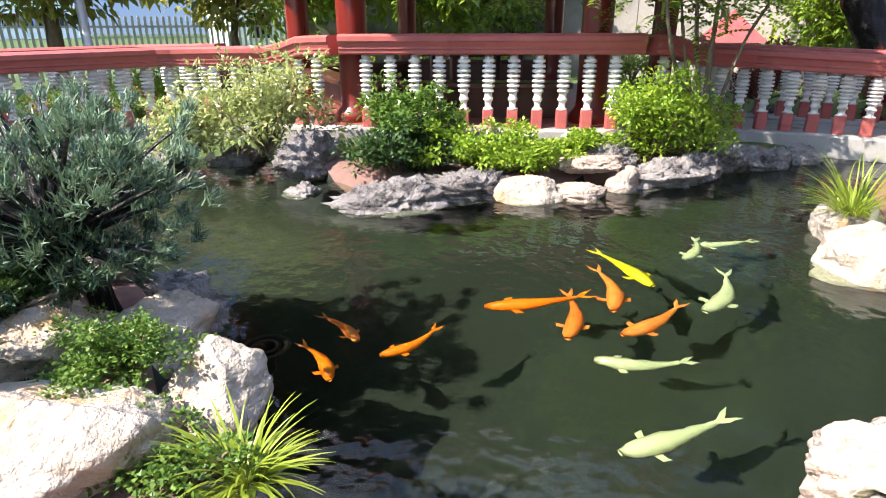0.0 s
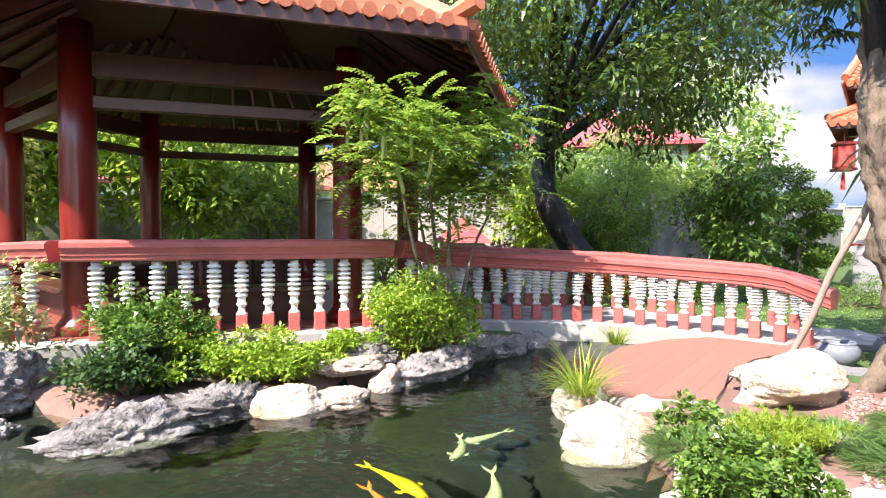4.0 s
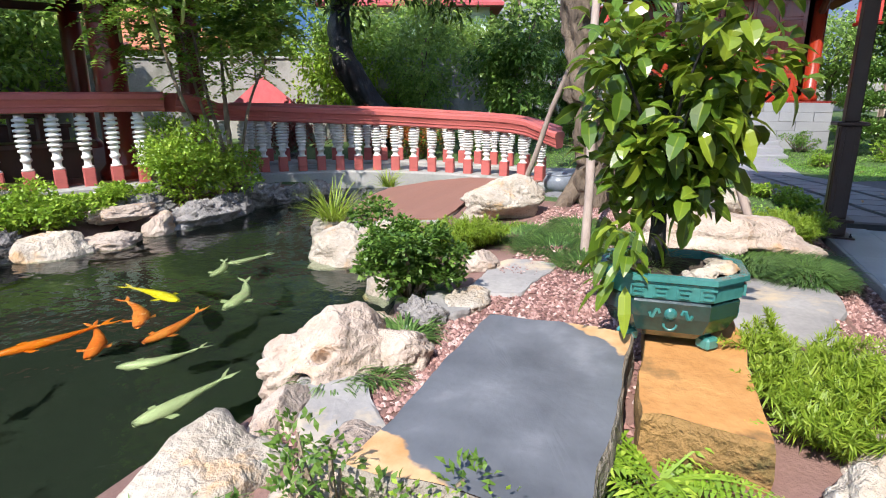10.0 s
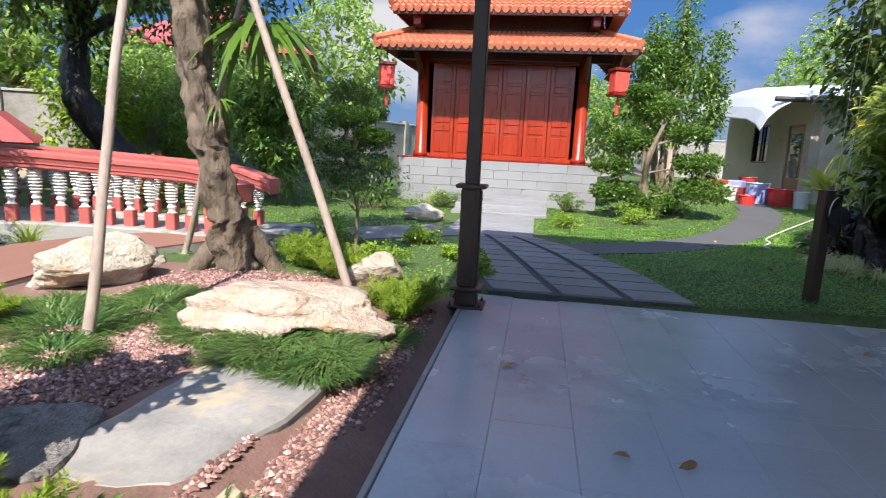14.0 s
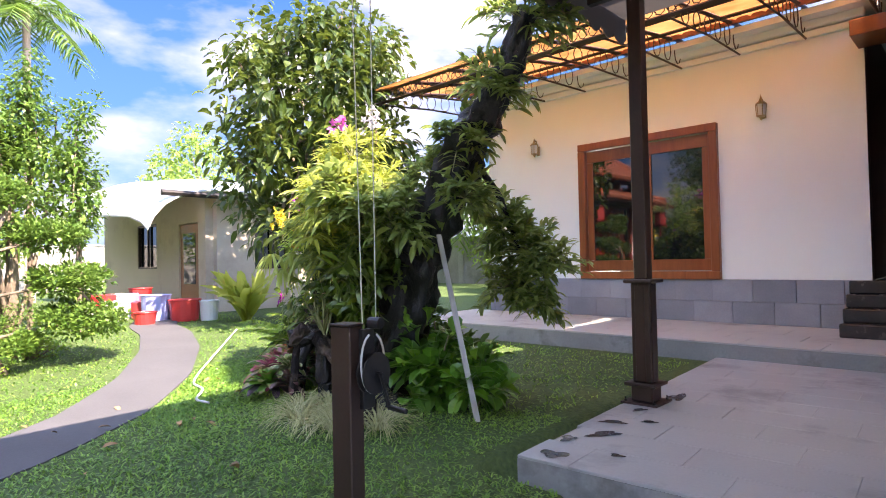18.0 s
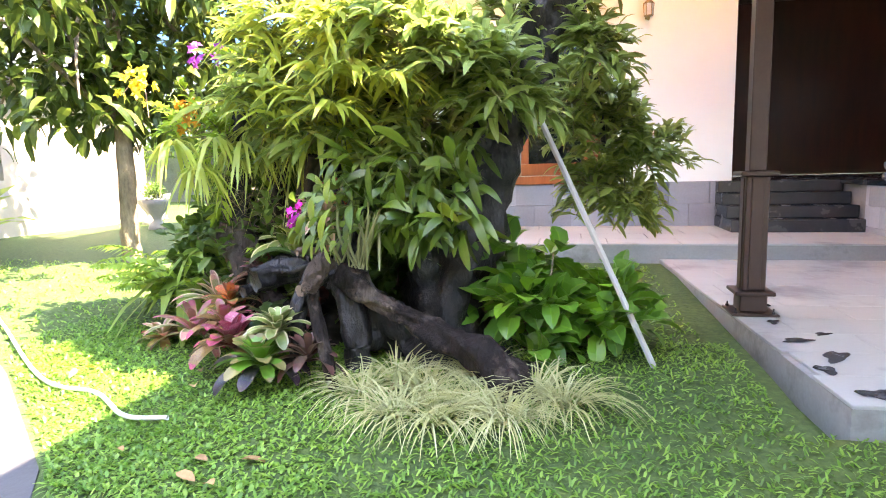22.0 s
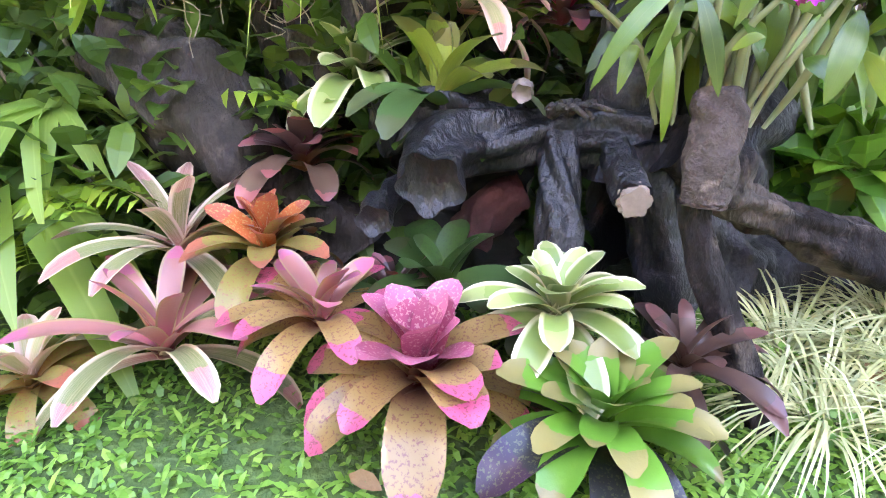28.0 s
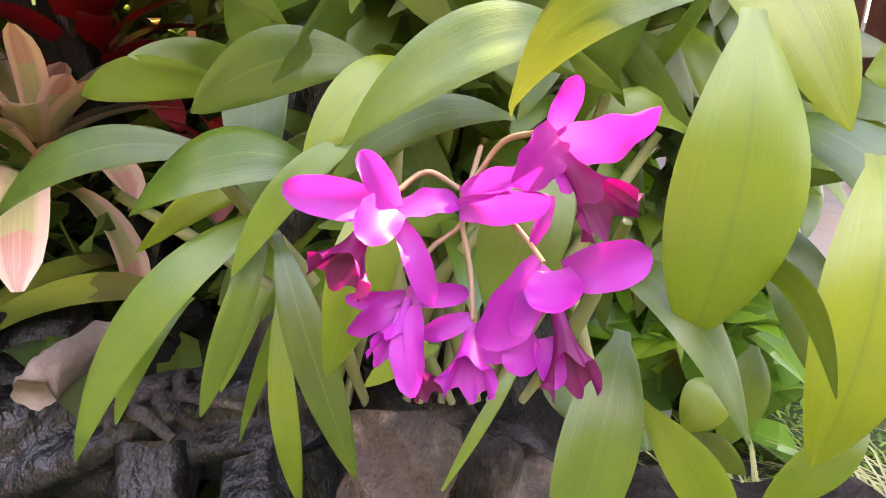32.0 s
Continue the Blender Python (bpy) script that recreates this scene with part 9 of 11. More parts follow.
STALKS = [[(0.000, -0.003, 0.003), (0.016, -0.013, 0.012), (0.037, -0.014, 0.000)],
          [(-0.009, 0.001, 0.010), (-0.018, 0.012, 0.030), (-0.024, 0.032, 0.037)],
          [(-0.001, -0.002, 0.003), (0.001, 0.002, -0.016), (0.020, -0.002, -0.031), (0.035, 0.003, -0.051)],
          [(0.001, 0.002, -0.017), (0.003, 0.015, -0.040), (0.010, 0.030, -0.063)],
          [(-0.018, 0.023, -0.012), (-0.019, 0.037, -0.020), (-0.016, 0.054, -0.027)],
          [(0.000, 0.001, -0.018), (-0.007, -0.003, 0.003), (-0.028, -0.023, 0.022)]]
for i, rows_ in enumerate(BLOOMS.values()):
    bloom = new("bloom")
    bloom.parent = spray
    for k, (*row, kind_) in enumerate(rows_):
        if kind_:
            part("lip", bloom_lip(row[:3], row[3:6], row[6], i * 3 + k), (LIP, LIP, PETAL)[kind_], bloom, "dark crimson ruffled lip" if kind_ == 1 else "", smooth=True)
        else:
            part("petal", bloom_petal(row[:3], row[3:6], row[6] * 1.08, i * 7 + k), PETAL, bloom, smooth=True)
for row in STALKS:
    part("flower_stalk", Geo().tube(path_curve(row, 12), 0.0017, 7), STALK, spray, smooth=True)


# ---- masses of orchids and other growth on the stump ----
L_LANCE = leafy("lance_orchid_leaf", (0.04, 0.095, 0.02), (0.155, 0.255, 0.05), (0.42, 0.5, 0.14), 0.32, 0.46, vein=0.3)
L_LIME = leafy("yellow_green_strap_leaf", (0.18, 0.26, 0.03), (0.38, 0.45, 0.06), (0.62, 0.64, 0.15), 0.4, 0.5, vein=0.2)
L_STRAP = leafy("olive_strap_leaf", (0.11, 0.18, 0.03), (0.34, 0.42, 0.07), (0.62, 0.66, 0.18), 0.4, 0.42)
L_GLOSS = leafy("bright_oval_leaf", (0.015, 0.07, 0.012), (0.045, 0.18, 0.02), (0.26, 0.52, 0.05), 0.30, 0.2, vein=0.4)
L_NEST = leafy("birds_nest_frond", (0.09, 0.2, 0.03), (0.24, 0.38, 0.06), (0.5, 0.6, 0.16), 0.35, 0.5, vein=0.4)
L_PALE = leafy("pale_striped_grass_blade", (0.26, 0.28, 0.08), (0.52, 0.51, 0.2), (0.74, 0.72, 0.42), 0.5, 0.25)


def orchid_clump(x, y, z, r, canes, foliage=None, leaf=(0.16, 0.045), lean=(0, 0, 0.3), label="clump of orchids with lance-shaped leaves on the stump", name="orchid_plant"):
    """Many canes from one root, each with leaves along its upper part."""
    s = thing(name, label, "orchid", (x, y, z), group="orchids on the stump")
    c, pos, way = Geo(), [], []
    for _ in range(canes):
        d = unit(rng.normal(size=3) * (1, 1, 0.7) + lean)
        e = d * r * (0.6 + 0.5 * rng.random())
        p = path_curve([(0, 0, 0), e * 0.5 + (0, 0, 0.12 * r), e + (0, 0, -0.05 * r)], 10)
        c.tube(p, np.linspace(0.008, 0.004, len(p)), 5, cap=False)
        for k in range(4, len(p)):
            for sgn in (-1, 1):
                pos.append(p[k])
                sd = np.cross(d, (0, 0, 1.0))
                way.append(0.55 * d + sgn * 0.8 * sd + (0, 0, 0.25) + 0.3 * rng.normal(size=3))
    n = len(pos)
    part("foliage", leaves(Geo(), pos, way, leaf[0] * (0.7 + 0.5 * rng.random(n)), leaf[1] * (0.8 + 0.4 * rng.random(n)), "oval", 0.3), foliage or L_LANCE, s)
    part("cane", c, CANE, s)
    return s


for row in ((11.0, -8.4, 1.85, 0.5, 40), (10.45, -8.25, 1.65, 0.45, 40), (9.85, -8.2, 1.65, 0.45, 44), (9.45, -8.3, 2.0, 0.38, 34), (10.45, -8.35, 2.2, 0.5, 44), (10.0, -8.3, 2.2, 0.45, 40), (10.9, -8.45, 2.35, 0.48, 40), (10.5, -8.45, 2.7, 0.42, 34), (10.05, -8.4, 1.25, 0.4, 30), (9.75, -8.35, 1.25, 0.35, 26), (10.85, -8.9, 1.9, 0.5, 26), (9.55, -7.85, 1.95, 0.38, 34), (9.9, -7.85, 2.15, 0.38, 34), (9.3, -7.95, 1.8, 0.3, 24), (10.2, -7.95, 2.3, 0.36, 30), (10.2, -8.8, 1.5, 0.5, 26)):
    top = row[2] > 2.15 and row[0] > 9.9
    orchid_clump(*row[:4], int(row[4] * 0.75), foliage=L_LIME if top else None, leaf=(0.24, 0.036) if top else (0.2, 0.056))
for row in ((8.65, -9.15, 1.55, 0.42, 48), (8.35, -9.15, 1.4, 0.36, 32), (8.5, -9.1, 1.1, 0.3, 26), (8.9, -9.1, 1.85, 0.34, 30), (8.75, -9.0, 1.2, 0.3, 24), (8.9, -8.5, 2.6, 0.38, 36), (8.8, -8.45, 2.1, 0.3, 24), (8.5, -8.55, 3.1, 0.4, 36), (8.15, -8.6, 3.65, 0.45, 36), (9.3, -8.5, 2.35, 0.3, 24)):
    orchid_clump(*row, label="orchid with dark lance-shaped leaves on the leaning trunk")
part("aerial_root", gnarl([(8.85, -8.65, 2.5), (8.75, -8.95, 2.1), (8.65, -9.15, 1.5)], 0.035, 0.02, 31, 16, 8), BARK_DARK, stump, smooth=True)


def strap_clump(x, y, z, n, L, w, material, label, droop=1.0, up=0.6, name="strap_leaved_plant"):
    s = thing(name, label, "plant", (x, y, z))
    for i in range(n):
        a, k = rng.random() * 6.283, 0.7 + 0.5 * rng.random()
        g = Geo()
        leaves(g, [(0, 0, 0)], [(math.cos(a), math.sin(a), up * (0.4 + rng.random()))], L * k, w * k, "strap", droop, 0.2)
        part("leaf", g, material, s, smooth=True)
    return s


strap_clump(10.9, -8.6, 2.7, 26, 0.5, 0.045, L_LIME, "yellow-green strap-leaved plant on top of the stump", 0.8, 1.3)
strap_clump(10.75, -8.7, 2.35, 20, 0.45, 0.04, L_LIME, "yellow-green strap-leaved plant on top of the stump", 0.9, 1.0)
for lx, ly, lz in ((10.5, -8.15, 2.5), (10.15, -8.1, 2.4), (10.85, -8.25, 2.1), (10.3, -8.0, 2.0), (11.1, -8.3, 2.3), (11.35, -8.35, 1.85)):
    strap_clump(lx, ly, lz, 22, 0.42, 0.04, L_LIME, "yellow-green strap-leaved orchid on the stump", 0.9, 1.1)
for hx, hy, hz in ((11.12, -8.62, 1.8), (10.9, -8.62, 1.85), (11.36, -8.66, 1.72), (11.0, -8.72, 1.55)):
    strap_clump(hx, hy, hz, 44, 0.46, 0.017, L_STRAP, "hanging clump of narrow strap leaves on the stump", 1.5, 0.5)
for hx, hy, hz in ((11.62, -8.05, 1.6), (11.35, -8.15, 1.62), (11.18, -8.2, 1.58), (11.48, -8.12, 1.42)):
    strap_clump(hx, hy, hz, 30, 0.30, 0.026, L_STRAP, "hanging clump of narrow yellow-green strap leaves", 1.4, 0.7)
for hx, hy, hz in ((10.78, -8.0, 1.72), (10.6, -7.95, 1.85), (10.95, -8.1, 1.85), (10.42, -7.82, 1.95), (10.12, -7.72, 1.92), (9.85, -7.62, 1.85), (10.28, -7.75, 1.72)):
    strap_clump(hx, hy, hz, 24, 0.36, 0.042, L_LIME, "yellow-green strap-leaved orchid on the stump", 0.8, 1.2)
strap_clump(10.55, -8.25, 1.75, 16, 0.34, 0.055, L_LIME, "hanging broad strap leaves on the stump", 1.4, 0.3)
strap_clump(12.0, -8.62, 0.42, 26, 0.72, 0.10, L_NEST, "bird's-nest fern with broad bright leaves beside the stump", 0.9, 1.2, "birds_nest_fern")
strap_clump(11.8, -8.52, 0.76, 14, 0.3, 0.07, L_NEST, "broad drooping leaves beside the stump", 1.1, 0.6)
wire = Geo()
for i in range(16):
    x0 = 11.05 + 0.35 * rng.random()
    p = np.array((x0, -8.42, 1.3)) + np.cumsum(rng.normal(size=(9, 3)) * (0.04, 0.02, 0.02) + (0, 0, -0.035), 0)
    wire.tube(path_curve(p, 24), 0.0017, 5, cap=False)
single("aerial_roots", wire, BARK, "tangle of thin pale aerial roots hanging from the stump", "roots", kind="stuff")

shrub("broad_leaved_shrub", 9.12, -8.35, 0.48, 0.4, 0.68, L_GLOSS, "low shrub with bright broad oval leaves", 34, 7, (0.19, 0.105), "oval", clump=0.17)
shrub("broad_leaved_shrub", 8.72, -8.45, 0.28, 0.28, 0.46, L_GLOSS, "low shrub with bright broad oval leaves", 16, 7, (0.17, 0.095), "oval", clump=0.15)
for gx, gy, gl in ((10.06, -7.42, 0.40), (9.80, -7.21, 0.44), (9.56, -7.15, 0.42), (9.35, -7.33, 0.41), (9.08, -7.53, 0.45), (8.92, -7.43, 0.43), (9.69, -7.49, 0.41), (9.43, -7.70, 0.45), (9.92, -7.66, 0.44), (9.22, -7.21, 0.42)):
    tuft("striped_grass", gx, gy, 105, gl, 0.009, 0.07, L_PALE, "clump of pale variegated grass with arching blades", group="grass clumps before the stump", droop=1.3, upright=0.8)


def far_spray(x, y, z, n, material, label, size=0.05, hang=0.25):
    """Flower spray: an arching stem set with small five-petalled blooms."""
    s = thing("flower_spray", label, "flowers", (x, y, z), group="flower sprays on the stump")
    p = path_curve([(0, 0.05, -0.25), (0.04, 0.02, 0), (0.12, 0, hang * 0.3), (0.22, 0.05, -hang * 0.2)], 12)
    part("stem", Geo().tube(p, 0.004, 5, cap=False), STALK, s)
    g = Geo()
    a = np.arange(5) * 2 * math.pi / 5
    leaves(g, np.zeros((5, 3)), np.stack([np.cos(a), np.sin(a), 0.25 + 0 * a], -1), size, size * 0.7, "small", 0.1)
    me = g.mesh("bloom", True)
    me.materials.append(material)
    for i in range(n):
        q = p[int(rng.random() * (len(p) - 4)) + 4] + rng.normal(size=3) * 0.05
        ob = part("bloom", me, material, s)
        ob.matrix_basis = pose(*q, 60 + 30 * rng.normal(), 30 * rng.normal(), 360 * rng.random())


F_YELLOW = leafy("yellow_petal", (0.55, 0.38, 0.02), (0.7, 0.52, 0.03), (0.8, 0.65, 0.08), 0.5, 0.3)
F_ORANGE = leafy("orange_petal", (0.5, 0.16, 0.02), (0.62, 0.24, 0.02), (0.7, 0.34, 0.04), 0.5, 0.3)
F_PINK = leafy("pink_petal", (0.5, 0.04, 0.3), (0.6, 0.08, 0.4), (0.7, 0.2, 0.5), 0.5, 0.3)
F_WHITE = leafy("white_pink_petal", (0.6, 0.5, 0.52), (0.72, 0.64, 0.66), (0.8, 0.76, 0.76), 0.5, 0.3)
F_PURPLE = leafy("purple_petal", (0.3, 0.03, 0.32), (0.42, 0.05, 0.42), (0.52, 0.12, 0.5), 0.5, 0.3)
far_spray(12.2, -8.6, 2.1, 26, F_YELLOW, "spray of yellow orchid blooms")
far_spray(11.7, -8.6, 1.85, 18, F_ORANGE, "spray of orange orchid blooms")
far_spray(10.8, -8.6, 3.15, 14, F_PINK, "spray of pink orchid blooms above the stump", 0.06)
far_spray(10.2, -8.6, 3.1, 18, F_WHITE, "spray of white and pink orchid blooms")
far_spray(11.5, -8.55, 2.25, 10, F_PURPLE, "spray of purple orchid blooms")
for row in ((11.6, -8.7, 1.5, 0.45, 22), (11.9, -8.8, 1.7, 0.45, 20), (11.4, -8.8, 2.1, 0.5, 22)):
    orchid_clump(*row, foliage=L_BRIGHT, leaf=(0.12, 0.045), label="leafy climbing plant with yellow blooms beside the stump", name="climbing_plant")


part("limb", gnarl([(11.6, -8.65, 0.0), (11.2, -8.6, 0.5), (10.9, -8.55, 1.0), (10.75, -8.5, 1.5)], 0.15, 0.08, 15, lump=0.3), BARK_BROWN, stump, smooth=True)
# added leaf masses: they stand in for the dark gaps behind the stump
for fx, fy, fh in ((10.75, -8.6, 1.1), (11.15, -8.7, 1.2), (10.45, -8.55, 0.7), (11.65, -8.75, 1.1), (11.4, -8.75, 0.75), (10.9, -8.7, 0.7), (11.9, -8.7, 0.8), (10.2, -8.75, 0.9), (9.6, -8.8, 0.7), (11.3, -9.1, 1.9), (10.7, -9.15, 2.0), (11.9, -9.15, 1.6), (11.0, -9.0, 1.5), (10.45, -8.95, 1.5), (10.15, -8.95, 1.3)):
    shrub("dark_leaf_filler", fx, fy, 0.4, 0.3, fh, L_SHADE, "dark leaf mass added to darken the gaps behind the stump", 26 + int(22 * (fh > 1.3)), 12, (0.12, 0.05), "oval", clump=0.2)


# ---- ferns by the far lawn ----
fern("cycad", 12.1, -8.95, 34, 1.15, 0.16, L_BRIGHT, "green cycad with stiff feather-shaped fronds", pairs=26, cat="cycad", rise=0.9)
strap_clump(16.9, -10.5, 0.3, 46, 1.6, 0.19, L_LIME, "large bird's-nest fern with yellow-green fronds", 0.32, 1.9, "birds_nest_fern")
strap_clump(14.3, -10.6, 0.12, 16, 0.6, 0.1, L_LIME, "small bird's-nest fern with yellow-green fronds", 0.7, 0.7, "birds_nest_fern")


# ---- trees ----
def tree(name, label, trunk, r0, r1, centre, size, n, per, leaf, foliage, bark=BARK, shape="small", limbs=9, clump=0.45, hollow=0.35, cat="tree", group="", lift=0.1, droop=0.3, keep=None):
    """Tapered trunk, limbs into the crown, and a crown of many leaf clumps with gaps."""
    base = np.asarray(trunk[0], float)
    t = thing(name, label, cat, tuple(base), group=group)
    part("trunk", gnarl(np.asarray(trunk, float) - base, r0, r1, len(name) + n, 28, 14, 0.12, 0.4), bark, t, smooth=True)
    c = crown_points(n, *size, hollow, n + base[0]) + (np.asarray(centre, float) - base)
    if keep:
        c = c[[keep(*q) for q in c + base]]
    top = np.asarray(trunk[-1], float) - base
    far = c[np.argsort(-np.linalg.norm(c - top, axis=1))][: limbs * 3: 3]
    for e in far:
        s = np.asarray(trunk[-1 if rng.random() < 0.6 else -2], float) - base
        part("limb", stems_to(Geo(), s, [e], r1 * 0.75, 0.012, 0.12, 7), bark, t, smooth=True)
    part("crown", clumps(Geo(), c, clump, per, leaf[0], leaf[1], shape, droop, lift), foliage, t)
    return t


def palmate(g, pos, way, size):
    """Hand-shaped leaves: seven leaflets spread from one point."""
    n = len(pos)
    way = unit(np.asarray(way, float))
    side = unit(np.cross(way, (0, 0, 1.0)) + 1e-6)
    for a in (-1.5, -1.0, -0.5, 0, 0.5, 1.0, 1.5):
        leaves(g, pos, way * math.cos(a) + side * math.sin(a), size * (1 - 0.2 * abs(a)) * (0.8 + 0.4 * rng.random(n)), size * 0.2, "oval", 0.35)


# the propped tree by the deck
prop = thing("propped_tree", "old leaning tree with pale furrowed bark held by poles", "tree", (6.62, -0.35, 0.08))
part("trunk", gnarl([(0, 0, -0.1), (-0.06, 0.06, 0.5), (-0.17, 0.2, 1.3), (-0.22, 0.32, 2.1), (-0.2, 0.38, 3.0), (-0.05, 0.3, 4.1)], 0.185, 0.115, 51, 110, 44, 0.2, 0.8), BARK_SHADED, prop, smooth=True)
for k, e in enumerate([(1.3, -0.2, 4.3), (0.6, -1.0, 4.4), (-1.2, 0.9, 4.2), (-0.4, -1.1, 4.5), (0.9, 1.0, 4.6), (-1.2, -0.2, 4.6)]):
    part("limb", stems_to(Geo(), (-0.2, 0.38, 2.7 + 0.12 * k), [e], 0.09, 0.03, 0.12, 8), BARK_DARK, prop, smooth=True)
g = Geo()
c = crown_points(95, 1.75, 1.6, 0.95, 0.35, 3) + (0.1, 0.1, 4.35)
k = np.repeat(c, 11, 0) + rng.normal(size=(len(c) * 11, 3)) * 0.2
palmate(g, k, rng.normal(size=k.shape) * (1, 1, 0.4) + (0, 0, -0.15), 0.19)
part("crown", g, L_DARK, prop)
part("buttress", gnarl([(0.02, -0.05, 0.5), (0.12, -0.2, 0.2), (0.2, -0.42, -0.08)], 0.13, 0.06, 52, 12, 10), BARK_SHADED, prop, smooth=True)
part("buttress", gnarl([(0.05, 0.1, 0.5), (-0.15, 0.3, 0.15), (-0.3, 0.45, -0.08)], 0.13, 0.06, 53, 12, 10), BARK_SHADED, prop, smooth=True)
strap_clump(6.92, -0.45, 2.4, 44, 0.95, 0.075, L_MID, "strap-leaved fern growing on the propped trunk", 0.9, 0.7, "staghorn_fern")
strap_clump(6.55, -0.2, 1.75, 16, 0.35, 0.03, L_MID, "small strap-leaved orchid on the propped trunk", 1.2, 0.6, "trunk_orchid")
for pts in ([(7.4, 0.75, 0.05), (6.75, -0.35, 2.9)], [(4.37, -0.52, 0.05), (4.93, -0.4, 2.0), (5.55, -0.25, 4.1)], [(5.6, -1.94, 0.0), (6.02, -0.67, 3.0), (6.16, -0.23, 4.0)]):
    p = path_curve(pts, 24)
    p[:, :2] += 0.012 * np.stack([np.sin(np.arange(len(p)) * 0.9), np.cos(np.arange(len(p)) * 0.7)], -1)
    single("prop_pole", Geo().tube(p, np.linspace(0.038, 0.028, len(p)), 10), POLE_WOOD, "bare grey wooden pole propping the leaning tree", "pole", group="poles propping the tree", smooth=True)

# the tree with hanging pods by the pavilion
L_FEATHER = leafy("small_round_leaflet", (0.045, 0.13, 0.015), (0.14, 0.29, 0.03), (0.36, 0.5, 0.08), 0.42, 0.5)
podtree = thing("pod_tree", "slender tree with feathery leaves and hanging pale green pods", "tree", (5.93, 4.31, 0.1))
for k, (e, r0) in enumerate([((0.2, 0.1, 1.9), 0.05), ((-0.5, -0.1, 2.0), 0.035), ((0.5, -0.35, 1.7), 0.03), ((-0.1, 0.5, 2.2), 0.035), ((-1.3, -0.2, 2.6), 0.03)]):
    part("stem", gnarl([(0.03 * k, 0, -0.1), (e[0] * 0.25 + 0.05, e[1] * 0.3, 0.55), (e[0] * 0.6, e[1] * 0.6, 1.2), e], r0, 0.014, 60 + k, 18, 8), BARK, podtree, smooth=True)
c = np.concatenate([crown_points(84, 1.7, 0.9, 0.95, 0.3, 5) + (-0.15, -0.05, 2.35), crown_points(14, 0.8, 0.4, 0.3, 0.3, 6) + (-1.7, -0.5, 2.5)])
g = Geo()
for q in c:
    for _ in range(6):
        d = unit(rng.normal(size=3) * (1, 1, 0.35))
        t = np.linspace(0.1, 1, 10)[:, None]
        p = q + d * 0.42 * t + (0, 0, -0.14) * t ** 2 + 0.12 * rng.normal(size=3)
        sd = unit(np.cross(d, (0, 0, 1.0)))
        for s in (-1, 1):
            leaves(g, p, np.tile(sd * s + 0.35 * d, (10, 1)), 0.08, 0.046, "small", 0.15)
part("crown", g, L_FEATHER, podtree)
pod = Geo().tube(path_curve([(0, 0, 0), (0.004, 0, -0.1), (0.0, 0.004, -0.22), (0.006, 0, -0.28)], 14), np.array([0.006, 0.012, 0.017, 0.02, 0.019, 0.02, 0.019, 0.02, 0.018, 0.019, 0.016, 0.012, 0.004])[:13], 8).mesh("pod", True)
for i in range(34):
    q = c[int(rng.random() * len(c))]
    ob = part("pod", pod, L_POD, podtree)
    ob.matrix_basis = pose(q[0], q[1], q[2] - 0.12, 5 * rng.normal(), 5 * rng.normal(), 360 * rng.random()) @ Matrix.Diagonal((*([0.8 + 0.4 * rng.random()] * 3), 1))

# the dark leaning tree behind the bridge
tree("shade_tree", "large dark leaning tree with a wide drooping crown", [(13.0, 4.9, 0.0), (12.3, 5.5, 1.1), (11.9, 5.95, 2.2), (12.3, 6.2, 3.3), (12.2, 6.0, 4.6)], 0.36, 0.17, (12.0, 4.6, 5.7), (4.4, 3.6, 2.6), 420, 62, (0.17, 0.08), L_SHADE, BARK_DARK, limbs=12, clump=0.55, keep=lambda x, y, z: z > 3.7 or (y + 0.3) / x > 0.42 or (y + 0.3) / x < 0.33)
tree("mango_tree", "rounded tree with layered mid-green leaves", [(13.4, 2.35, 0.05), (13.4, 2.4, 0.9), (13.45, 2.4, 1.7)], 0.06, 0.035, (13.4, 2.4, 1.75), (1.0, 1.0, 1.25), 120, 44, (0.14, 0.065), L_MID, BARK, "oval", 8, 0.28)
tree("small_lawn_tree", "small tree with dark tiered leaves on the lawn", [(8.1, -1.1, 0.03), (8.12, -1.1, 0.6), (8.1, -1.12, 1.1)], 0.022, 0.012, (8.1, -1.1, 1.12), (0.58, 0.58, 0.34), 34, 30, (0.055, 0.026), L_DARK, BARK, "small", 8, 0.14)
tree("round_shrub_tree", "tall leafy tree with large glossy leaves behind the stump", [(14.8, -11.2, 0.1), (14.7, -11.15, 2.0), (14.75, -11.2, 4.2)], 0.13, 0.06, (14.75, -11.1, 4.2), (1.9, 1.9, 2.7), 230, 32, (0.21, 0.115), L_BROAD, BARK, "oval", 12, 0.5, 0.45, droop=0.4, lift=0.0, keep=lambda x, y, z: z > 2.1)
tree("column_tree", "upright tree with bright green columns of leaves", [(18.2, -6.6, 0.2), (18.2, -6.6, 2.4)], 0.12, 0.07, (18.2, -6.6, 3.2), (1.5, 1.5, 1.7), 90, 44, (0.13, 0.07), L_MID, BARK, "small", 8, 0.36)
for cx, cy, cz in ((17.6, -6.0, 4.6), (18.3, -6.9, 5.2), (18.9, -6.5, 4.9), (17.9, -7.6, 4.3)):
    tree("leafy_column", "upright shoot clothed in bright green leaves", [(cx, cy, 0.3), (cx, cy, 2.6), (cx + 0.1, cy, cz)], 0.05, 0.02, (cx, cy, cz - 1.0), (0.3, 0.3, 1.5), 50, 40, (0.11, 0.06), L_MID, BARK, "small", 2, 0.24, group="leafy columns by the outbuilding")


